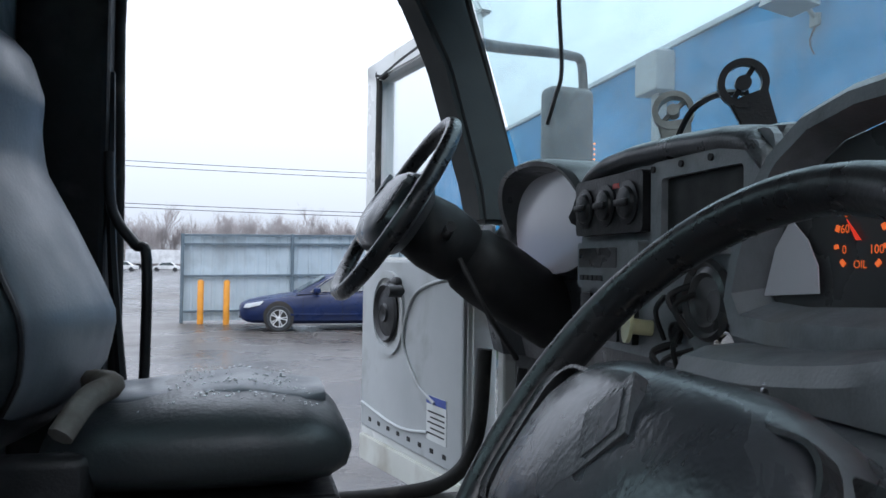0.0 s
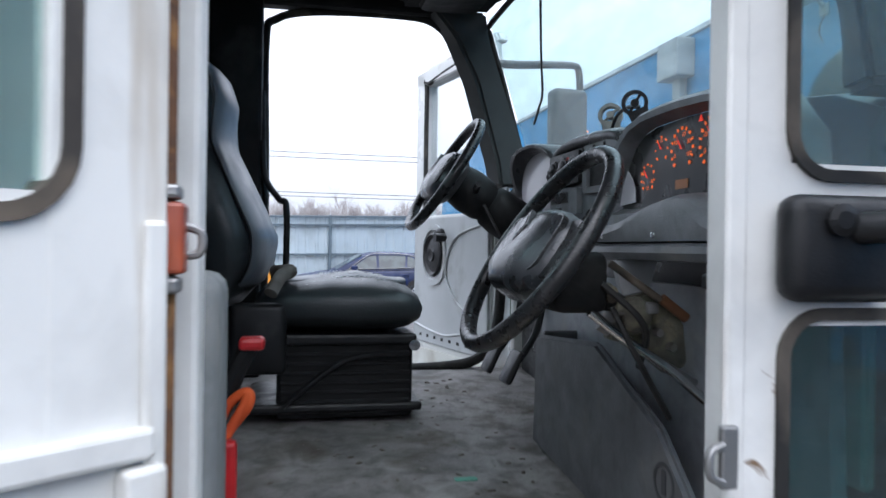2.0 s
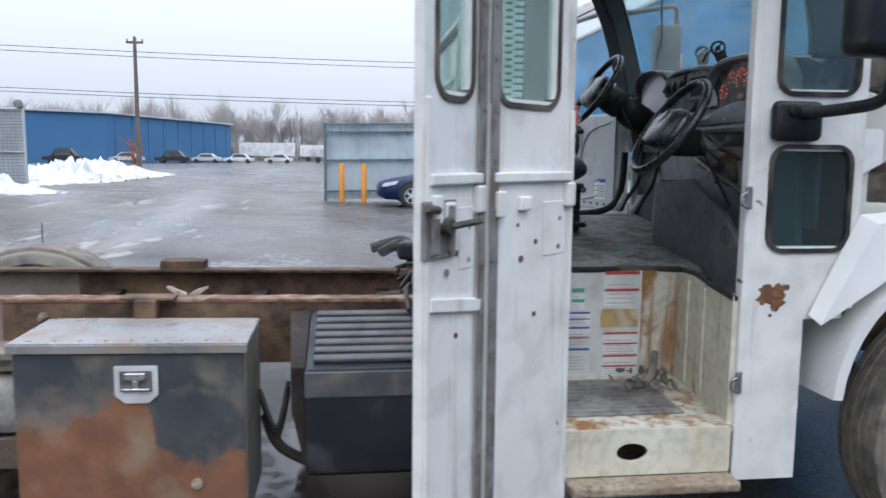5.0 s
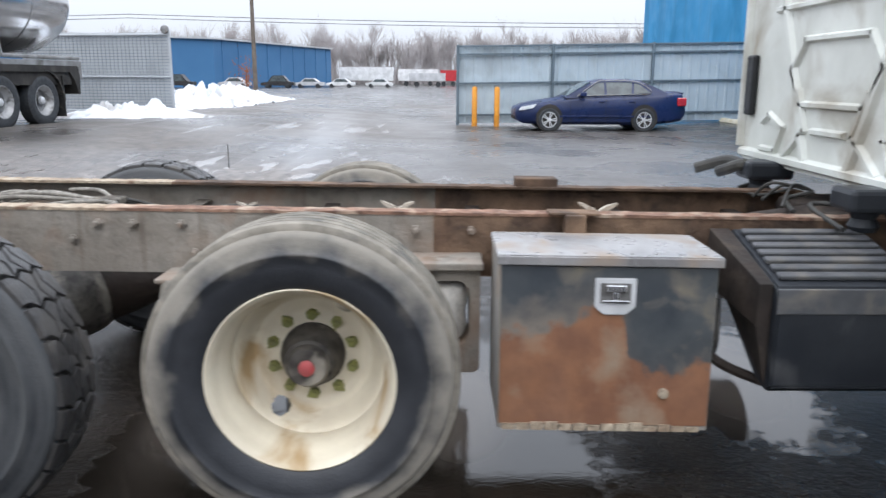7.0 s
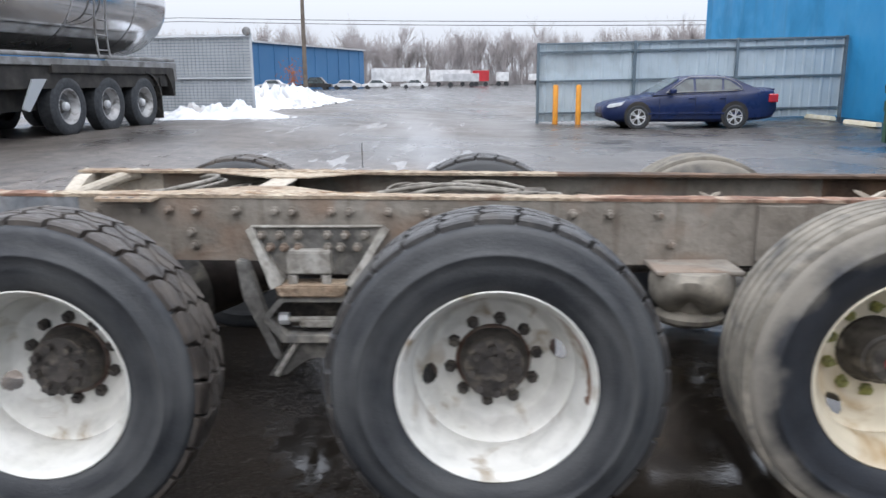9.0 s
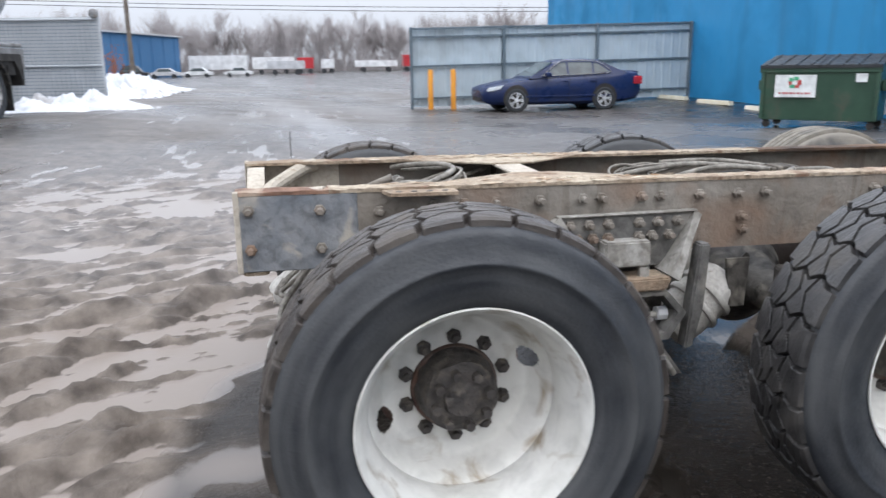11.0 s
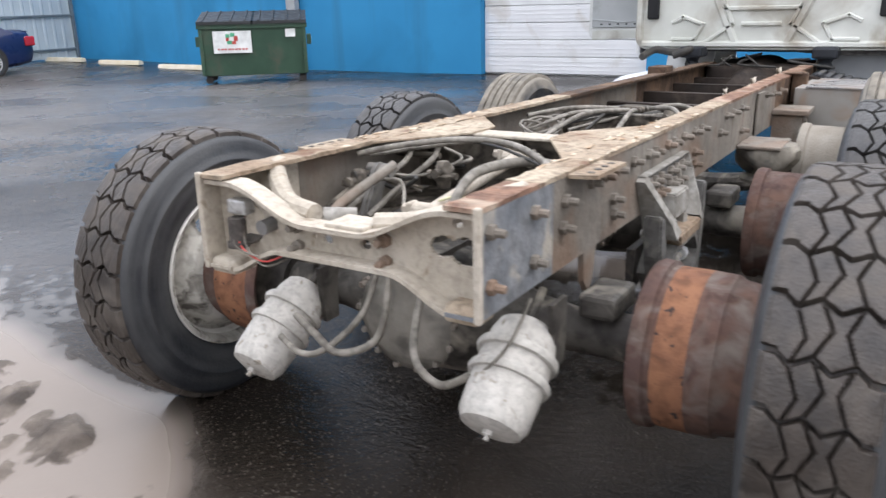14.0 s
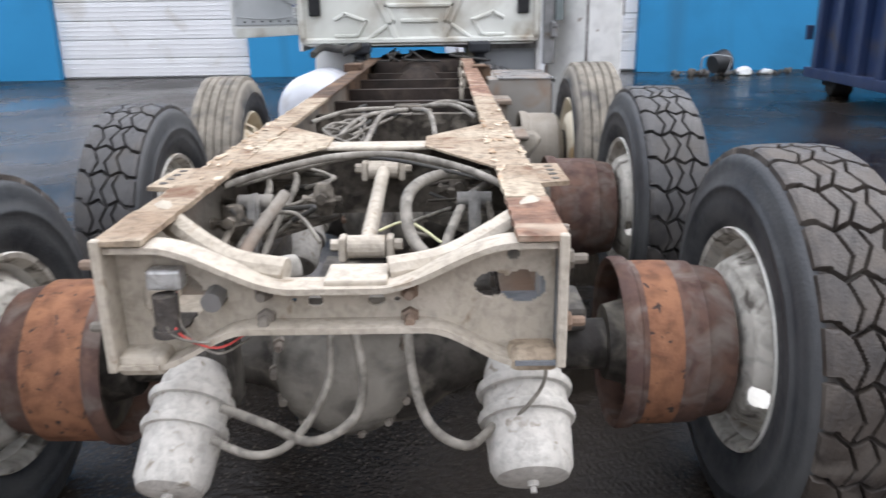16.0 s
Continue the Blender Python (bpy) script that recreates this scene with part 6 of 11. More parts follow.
def drive_tread_mesh(r, mat):
    """Block tread: big lugs parted by a zigzag, slanted bars and shoulder grooves, each cut to its depth."""
    nu, nv = 1280, 74
    P = 2 * math.pi * r / 28
    # worn lugs: deep wavy grooves run across, narrow zigzags run round
    wave = ((-0.018, -0.125), (-0.016, -0.088), (0.010, -0.058), (-0.012, -0.018), (0.014, 0.018), (-0.008, 0.058), (0.016, 0.088), (0.020, 0.125))
    deep = [(p, q, 0.9 if abs(p[1] + q[1]) < 0.16 else 1.5) for p, q in zip(wave, wave[1:])]
    zigzag = []
    for y, back in ((-0.058, -0.034), (-0.018, 0.010), (0.018, -0.006), (0.058, 0.036)):
        if y == 0.018:
            continue
        x = dict((q, p) for p, q in wave)[y]
        zigzag += [((x, y), (x + P * 0.52, back), 0.52), ((x + P * 0.52, back), (x + P, y), 0.52)]
    u = np.arange(nu) / nu * 2 * math.pi * r
    w = np.concatenate([[-0.1155], np.linspace(-0.113, 0.113, nv - 1), [0.1155]])
    U, W = np.meshgrid(u % P, w, indexing="ij")

    def away(lines):
        near = np.full(U.shape, 9.0)
        for (ax, ay), (bx, by), thick in lines:
            for shift in (-P, 0, P):
                px, py = U - (ax + shift), W - ay
                dx, dy = bx - ax, by - ay
                t = np.clip((px * dx + py * dy) / (dx * dx + dy * dy), 0, 1)
                near = np.minimum(near, np.hypot(px - t * dx, py - t * dy) / thick)
        return near
    worn = fbm(U * 9 + W * 31, W * 12 + u[:, None] * 3, 4.0, 91, 2) - 0.5
    cut = np.maximum(0.021 * sstep(0.0056, 0.0038, away(deep)), 0.016 * sstep(0.0066, 0.0042, away(zigzag))) + 0.0025 * worn
    crown = 0.006 * (1 - (W / 0.112) ** 2) - 0.005 * sstep(0.100, 0.113, np.abs(W))
    R = r + crown - cut - 0.004
    R[:, 0] = R[:, -1] = r - 0.030
    ang = (u / r)[:, None] + 0 * W
    V = np.stack([R * np.cos(ang), R * np.sin(ang), W - 0.115], -1).reshape(-1, 3)
    idx = np.arange(nu * (nv + 1)).reshape(nu, nv + 1)
    nxt = np.roll(idx, -1, 0)
    Q = np.stack([idx[:, :-1], nxt[:, :-1], nxt[:, 1:], idx[:, 1:]], -1).reshape(-1, 4)
    me = bpy.data.meshes.new("tread")
    me.from_pydata(V.tolist(), [], Q.tolist())
    for p in me.polygons:
        p.use_smooth = True
    me.set_sharp_from_angle(angle=radians(35))
    me.materials.append(mat)
    return me


def rib_tread_mesh(r, mat):
    bm = B()
    prof = [(r - 0.026, -0.001), (r - 0.012, -0.002), (r - 0.003, -0.008)]
    for z in (-0.048, -0.092, -0.138, -0.182):
        prof += [(r, z + 0.007), (r - 0.001, z + 0.006), (r - 0.013, z + 0.0035), (r - 0.013, z - 0.0035), (r - 0.001, z - 0.006), (r, z - 0.007)]
    prof += [(r - 0.003, -0.222), (r - 0.012, -0.228), (r - 0.026, -0.229)]
    lathe(bm, prof, None, 96)
    return mesh_of(bm, "tread", mat, 35)


def dish(bm, holes, lift=0.0):
    """The pressed disc of a wheel with oval hand holes through it."""
    nth, nr = 260, 40
    rings = []
    for i in range(nr + 1):
        f = i / nr
        rr = 0.257 - (0.257 - 0.085) * f
        z = lift - 0.168 - 0.078 * smoothstep(0.0, 0.34, f) - 0.012 * smoothstep(0.34, 0.6, f)
        rings.append([bm.verts.new((rr * math.cos(2 * math.pi * k / nth), rr * math.sin(2 * math.pi * k / nth), z)) for k in range(nth)])
    for a, b in zip(rings, rings[1:]):
        for k in range(nth):
            c = (a[k].co + b[(k + 1) % nth].co) / 2
            open_here = False
            for ha in holes:
                d = Vector((c.x, c.y)) - 0.212 * Vector((math.cos(ha), math.sin(ha)))
                rad = d.dot(Vector((math.cos(ha), math.sin(ha))))
                tan = d.dot(Vector((-math.sin(ha), math.cos(ha))))
                open_here |= (rad / 0.024) ** 2 + (tan / 0.033) ** 2 < 1
            if not open_here:
                bm.faces.new((a[k], b[k], b[(k + 1) % nth], a[(k + 1) % nth]))


def rim_mesh(mat, holes, name):
    bm = B()
    lathe(bm, [(0.286, -0.014), (0.296, -0.004), (0.302, 0.004), (0.303, 0.010), (0.299, 0.012), (0.294, 0.006), (0.288, -0.002), (0.281, -0.014), (0.278, -0.04), (0.268, -0.062), (0.256, -0.09),
               (0.254, -0.15), (0.258, -0.18), (0.270, -0.205), (0.278, -0.222), (0.284, -0.236), (0.296, -0.244), (0.302, -0.240), (0.302, -0.232), (0.290, -0.222)], None, 64)
    dish(bm, holes)
    return mesh_of(bm, name, mat, 40)


def rim_back_mesh(mat, holes):
    """The inboard face of a drive wheel: the same dish, a skin of dried mud over it."""
    bm = B()
    lathe(bm, [(0.299, -0.246), (0.285, -0.240), (0.272, -0.212), (0.262, -0.178), (0.257, -0.173)], None, 64)
    dish(bm, holes, -0.005)
    return mesh_of(bm, "rim_back", mat, 40)


def hub_mesh(style):
    bm = B()
    if style == "drive":
        lathe(bm, [(0.108, -0.27), (0.112, -0.245), (0.108, -0.205), (0.10, -0.185), (0.098, -0.165), (0.088, -0.155), (0.05, -0.152), (0.045, -0.145), (0, -0.143)], None, 24)
        rng = random.Random(2)
        for v in bm.verts:
            v.co += Vector([rng.uniform(-0.004, 0.004) for _ in range(3)])
    else:
        lathe(bm, [(0.112, -0.27), (0.112, -0.24), (0.098, -0.225), (0.09, -0.17), (0.082, -0.15), (0.072, -0.145), (0.07, -0.125), (0.062, -0.115), (0.03, -0.112), (0, -0.112)], None, 28)
    bm2 = mesh_of(bm, "hub", hub_dark if style == "drive" else axle_mud, 40)
    return bm2


def nut_mesh(mat, flag):
    bm = B()
    lathe(bm, [(0, 0.035), (0.010, 0.034), (0.011, 0.02)], None, 8)
    lathe(bm, [(0.0, 0.0225), (0.0185, 0.022), (0.0205, 0.018), (0.0205, 0.0)], None, 6)
    if flag:
        slab(bm, [(-0.005, 0.0), (0.005, 0.0), (0.004, 0.027), (-0.004, 0.027)], "z", 0.01, 0.02)
    return mesh_of(bm, "wheel_nut", mat, 30)


TYRE_D, TYRE_R = tyre_mesh(0.52, sidewall_scuffed), tyre_mesh(0.505, muddy_sidewall)
TREAD_D, TREAD_R = drive_tread_mesh(0.52, tread_rubber), rib_tread_mesh(0.505, mud_tyre)
TREAD_W = TREAD_D.copy()
TREAD_W.materials[0] = wet_tread
RIM_D = rim_mesh(rim_white, [radians(a) for a in (200, 20)], "wheel_rim")
RIM_C = rim_mesh(rim_cream, [radians(a) for a in (238, 58)], "wheel_rim")
BACK_D = rim_back_mesh(rim_mud, [radians(a) for a in (200, 20)])
HUB_D, HUB_R = hub_mesh("drive"), hub_mesh("rib")
bm = B()
rod(bm, (0, 0, -0.003), (0, 0, 0.03), 0.0135, seg=6)
STUD = mesh_of(bm, "axle_flange_stud", hub_dark)
NUT_D, NUT_R = nut_mesh(hub_dark, False), nut_mesh(nut_yellow, True)
bm = B()
lathe(bm, [(0, -0.100), (0.02, -0.101), (0.027, -0.106), (0.027, -0.113)], None, 18)
CAP_R = mesh_of(bm, "hub_cap", hub_red)


def road_wheel(x, y, z, side, kind, spin=0.0, label="", wet=False):
    m = Matrix.Translation((x, y, z)) @ pose(0, 0, 0, 90 if side < 0 else -90) @ pose(0, 0, 0, 0, 0, spin)
    drive = kind == "drive"
    w = part("wheel", RIM_D if drive else RIM_C, None, truck, label, at=m)
    part("tyre", TYRE_D if drive else TYRE_R, None, w, "worn black truck tyre" if drive else "mud-dried rib tyre")
    part("tread", TREAD_W if wet else TREAD_D if drive else TREAD_R, None, w, "wet black block tread" if wet else "dusty block tread" if drive else "worn rib tread")
    part("hub", HUB_D if drive else HUB_R, None, w)
    for k in range(10):
        a = 2 * math.pi * (k + 0.5) / 10
        o = part("wheel_nut", NUT_D if drive else NUT_R, None, w)
        o.location = (0.1425 * math.cos(a), 0.1425 * math.sin(a), -0.258)
        o.rotation_euler = (0, 0, a * 3.1)
    if drive:
        part("rim_back", BACK_D, None, w, "mud-splashed inboard face of the rim")
        for k in range(8):
            a = 2 * math.pi * (k + 0.3) / 8
            o = part("axle_flange_stud", STUD, None, w)
            o.location = (0.074 * math.cos(a), 0.074 * math.sin(a), -0.158)
    if not drive:
        part("hub_cap", CAP_R, None, w, "faded red hub cap")
    return w


road_wheel(0.0, -1.215, 0.50, -1, "drive", 0, "chalky white steel rim with a deep dish")
road_wheel(1.40, -1.213, 0.50, -1, "drive", 172, "white steel rim with a rust streak and deep dish", True)
arc = B()
rings = []
for k in range(25):
    a = radians(-12 + 62 * k / 24)
    w = 0.6 + 0.4 * math.sin(k * 2.1) * math.sin(k * 0.9)
    rings.append([(r * math.cos(a), r * math.sin(a), h) for r, h in ((0.2795, -0.014), (0.2795 - 0.006 * w, -0.014 - 0.04 * w), (0.2815 - 0.006 * w, -0.014 - 0.04 * w), (0.2815, -0.012))])
loft(arc, rings)
part("rust_streak", arc, copper, truck, "orange rust streak on the rim", 40, at=Matrix.Translation((1.40, -1.213, 0.50)) @ pose(0, 0, 0, 90))
road_wheel(2.64, -1.172, 0.525, -1, "rib", 0, "cream painted steel rim on the lift axle")
road_wheel(0.0, 1.215, 0.457, 1, "drive", 40, "chalky white steel rim with a deep dish")
road_wheel(1.40, 1.213, 0.457, 1, "drive", 75, "chalky white steel rim with a deep dish", True)
road_wheel(2.64, 1.172, 0.472, 1, "rib", 20, "cream painted steel rim on the lift axle")
road_wheel(6.72, -1.10, 0.495, -1, "rib", 30, "steer axle wheel with a cream steel rim")
road_wheel(6.72, 1.10, 0.495, 1, "rib", 50, "steer axle wheel with a cream steel rim")
bm = B()
rod(bm, (6.72, -0.9, 0.495), (6.72, 0.9, 0.495), 0.06)
part("steer_axle", bm, axle_mud, truck)


def brake_drum(x, z, s, mat, band):
    lo, hi = (0.695, 0.848) if s > 0 else (0.705, 0.79)
    m = along((x, 0, z), (x, s, z))
    bm = B()
    lathe(bm, [(0.150, 0.735), (0.206, 0.735), (0.209, 0.652), (0.226, 0.645), (0.232, 0.655), (0.230, 0.685), (0.219, 0.692), (0.219, lo)], m, 48)
    back = [(0.207, 0.862), (0.202, 0.90), (0.196, 0.928), (0.165, 0.94), (0.125, 0.95), (0.12, 0.97), (0.10, 0.97)] if mat is not mud_drum else [(0.195, 0.875), (0.15, 0.88), (0.12, 0.90), (0.10, 0.90)]
    lathe(bm, [(0.219, hi), (0.217, 0.852)] + back, m, 48)
    d = part("brake_drum", bm, drum_dark if mat is not mud_drum else mud_drum, truck, "heavy iron brake drum", 40)
    bm = B()
    lathe(bm, [(0.219, lo), (0.2195, lo + 0.001), (0.2195, hi - 0.001), (0.219, hi)], m, 48)
    part("rusted_band", bm, mat, d, band, 40)
    bm = B()
    lathe(bm, [(0.0, 0.63), (0.10, 0.632), (0.12, 0.70), (0.20, 0.712), (0.20, 0.72), (0.0, 0.725)], m, 32)
    part("backing_plate", bm, axle_mud, d, "", 40)


for x, z, mat in ((0.0, 0.5, drum_rust), (1.40, 0.5, drum_dark), (2.64, 0.525, mud_drum)):
    for s in (-1, 1):
        brake_drum(x, z - (0.038 if s > 0 else 0.005), s, mat, "orange rusted band round the drum" if mat is drum_rust else "")


# ---- suspension on the outside of the rails ----
def tandem_hanger(s):
    """Cast hanger between the drive axles: bolted top plate, two raised ribs, a shelf, a boxed cavity and a splayed foot."""
    y0 = s * (RAIL_Y + 0.002)
    out = lambda d: s * (RAIL_Y + 0.002 + d)
    bm = B()
    slab(bm, [(0.475, 0.845), (0.995, 0.845), (0.975, 0.79), (0.87, 0.655), (0.595, 0.655), (0.50, 0.79)], "y", y0, out(0.018))
    h = part("suspension_hanger", bm, hanger_grey, truck, "mud-greyed cast suspension hanger bolted to the rail")
    for a, b in (((0.472, 0.84), (0.588, 0.63)), ((0.998, 0.84), (0.872, 0.63))):
        bm = B()
        d = Vector((b[0] - a[0], 0, b[1] - a[1])).normalized()
        n = Vector((d.z, 0, -d.x))
        rings = []
        for f, w, deep in ((0.0, 0.016, 0.03), (0.3, 0.014, 0.06), (0.75, 0.016, 0.105), (1.0, 0.024, 0.12)):
            p = Vector((a[0], 0, a[1])).lerp(Vector((b[0], 0, b[1])), f)
            rings.append([(p.x + n.x * w, y0, p.z + n.z * w), (p.x + n.x * w, out(deep), p.z + n.z * w), (p.x - n.x * w, out(deep), p.z - n.z * w), (p.x - n.x * w, y0, p.z - n.z * w)])
        loft(bm, rings)
        part("hanger_rib", bm, hanger_pale, h, "pale worn cast rib", 30)
    bm = B()
    box(bm, (0.475, y0, 0.842), (0.995, out(0.03), 0.850), 0.003, 1)
    part("top_edge", bm, hanger_pale, h)
    bm = B()
    slab(bm, [(0.625, 0.672), (0.795, 0.672), (0.793, 0.762), (0.627, 0.762)], "y", out(0.02), out(0.09), 0.006)
    part("saddle_block", bm, hanger_pale, h, "pale rectangular saddle block")
    for x in (0.645, 0.775):
        bm = B()
        rod(bm, (x, out(0.075), 0.632), (x, out(0.075), 0.668), 0.02, seg=6)
        part("saddle_nut", bm, hanger_pale, h)
    bm = B()
    slab(bm, [(0.578, 0.635), (0.862, 0.635), (0.842, 0.59), (0.60, 0.59)], "y", y0, out(0.125), 0.006)
    part("saddle_shelf", bm, rust_flake, h, "rust-edged shelf")
    # boxed cavity: an open six-sided ring with a cross pin and nuts inside
    hexo = [(0.60, 0.592), (0.845, 0.592), (0.93, 0.50), (0.865, 0.405), (0.60, 0.405), (0.52, 0.50)]
    hexi = [(0.61, 0.568), (0.838, 0.568), (0.898, 0.50), (0.85, 0.432), (0.615, 0.432), (0.553, 0.50)]
    bm = B()
    ring_plate(bm, hexo, hexi, "y", y0, out(0.11))
    part("hanger_cavity", bm, hanger_grey, h)
    bm = B()
    slab(bm, [(0.55, 0.57), (0.90, 0.57), (0.90, 0.43), (0.55, 0.43)], "y", out(-0.05), out(-0.02))
    part("cavity_back", bm, hub_dark, h)
    bm = B()
    rod(bm, (0.585, out(0.06), 0.485), (0.87, out(0.06), 0.485), 0.012, seg=10)
    box(bm, (0.665, out(0.04), 0.455), (0.795, out(0.08), 0.485), 0.006)
    part("cross_pin", bm, hanger_pale, h)
    for x in (0.60, 0.855):
        bm = B()
        rod(bm, (x - 0.018, out(0.06), 0.488), (x + 0.018, out(0.06), 0.488), 0.026, seg=8)
        part("pin_nut", bm, alloy, h, "bright pin nut")
    # splayed foot with an arch
    arch = [(0.855 - 0.25 * k / 12, 0.262 + 0.07 * math.sin(math.pi * k / 12)) for k in range(13)]
    bm = B()
    slab(bm, [(0.635, 0.41), (0.83, 0.41), (0.945, 0.255), (0.885, 0.255)] + arch + [(0.575, 0.255), (0.53, 0.255)], "y", out(0.03), out(0.075))
    part("splayed_foot", bm, hanger_grey, h)
    for a, b in (((0.66, 0.415), (0.565, 0.262)), ((0.80, 0.415), (0.905, 0.262))):
        bm = B()
        tube(bm, [(a[0], out(0.085), a[1]), ((a[0] + b[0]) / 2, out(0.095), (a[1] + b[1]) / 2), (b[0], out(0.085), b[1])], 0.012, 8, 2)
        part("foot_rib", bm, hanger_pale, h, "", 60)
    for pts in ([(0.43, 0.73), (0.475, 0.72), (0.59, 0.33), (0.565, 0.33), (0.45, 0.58)], [(1.015, 0.74), (0.975, 0.74), (0.935, 0.36), (0.965, 0.36), (1.0, 0.50)]):
        bm = B()
        slab(bm, pts, "y", out(0.04), out(0.10), 0.006)
        part("side_web", bm, hanger_grey, h)
    for z, xs in ((0.814, (0.52, 0.59, 0.66, 0.775, 0.845, 0.92)), (0.766, (0.55, 0.605, 0.66, 0.775, 0.825, 0.89))):
        for x in xs:
            part("bolt", BOLT, None, h, at=Matrix.Translation((x, out(0.018), z)) @ pose(0, 0, 0, 90 if s < 0 else -90))
    for x in (0.0, 1.4):
        bm = B()
        box(bm, (x - 0.09, s * 0.46, 0.56), (x + 0.09, s * 0.57, 0.63), 0.015)
        part("axle_seat", bm, axle_mud, truck)
    # small hanging strap behind the rear tyre
    bm = B()
    slab(bm, [(0.03, 0.72), (0.13, 0.72), (0.10, 0.60), (0.07, 0.58), (0.04, 0.62)], "y", s * 0.41, s * 0.428)
    part("hanging_tab", bm, mud_frame, truck)


tandem_hanger(-1)
tandem_hanger(1)


def lift_axle_gear(s):
    bm = B()
    box(bm, (2.0, s * 0.435, 0.695), (2.32, s * 0.64, 0.713), 0.006)
    part("air_spring_bracket", bm, mud_frame, truck)
    bm = B()
    lathe(bm, [(0, 0.30), (0.118, 0.30), (0.128, 0.285), (0.138, 0.255), (0.136, 0.225), (0.112, 0.195), (0.07, 0.175), (0.055, 0.165), (0.06, 0.155), (0.10, 0.15), (0.112, 0.14), (0.108, 0.125), (0, 0.12)],
          Matrix.Translation((2.15, s * 0.56, 0.385)) @ Matrix.Diagonal((1.12, 1.12, 1.08, 1)), 32)
    for v in bm.verts:
        if 0.56 < v.co.z < 0.69:
            v.co.z += 0.03 * math.sin(3 * math.atan2(v.co.y - s * 0.56, v.co.x - 2.15) + 0.8)
    part("air_spring", bm, mud_tyre, truck, "dust-grey slack rubber air spring", 40)
    bm = B()
    box(bm, (2.42, s * 0.436, 0.735), (2.60, s * 0.447, 0.955), 0.004)
    part("rail_patch_plate", bm, mud_frame, truck)
    # hanger ahead of the lift axle: a cast frame with the lift bag inside it
    bm = B()
    ring_plate(bm, rounded(2.98, 3.23, 0.33, 0.76, 0.03, 4), rounded(3.02, 3.19, 0.44, 0.70, 0.05, 4), "y", s * 0.435, s * 0.60)
    g = part("lift_hanger", bm, mud_frame, truck, "cast lift axle hanger with an opening")
    bm = B()
    box(bm, (2.96, s * 0.43, 0.745), (3.24, s * 0.63, 0.775), 0.006)
    part("shelf", bm, mud_frame, g)
    bm = B()
    lathe(bm, [(0, -0.11), (0.06, -0.11), (0.078, -0.07), (0.07, -0.01), (0.08, 0.04), (0.07, 0.09), (0.05, 0.11), (0, 0.11)], Matrix.Translation((3.105, s * 0.52, 0.57)), 24)
    part("lift_bag", bm, pale_grey_can, g, "grey rounded lift air bag", 50)
    bm = B()
    box(bm, (2.66, s * 0.47, 0.43), (3.10, s * 0.55, 0.50), 0.02)
    part("trailing_arm", bm, axle_mud, truck)


lift_axle_gear(-1)
lift_axle_gear(1)


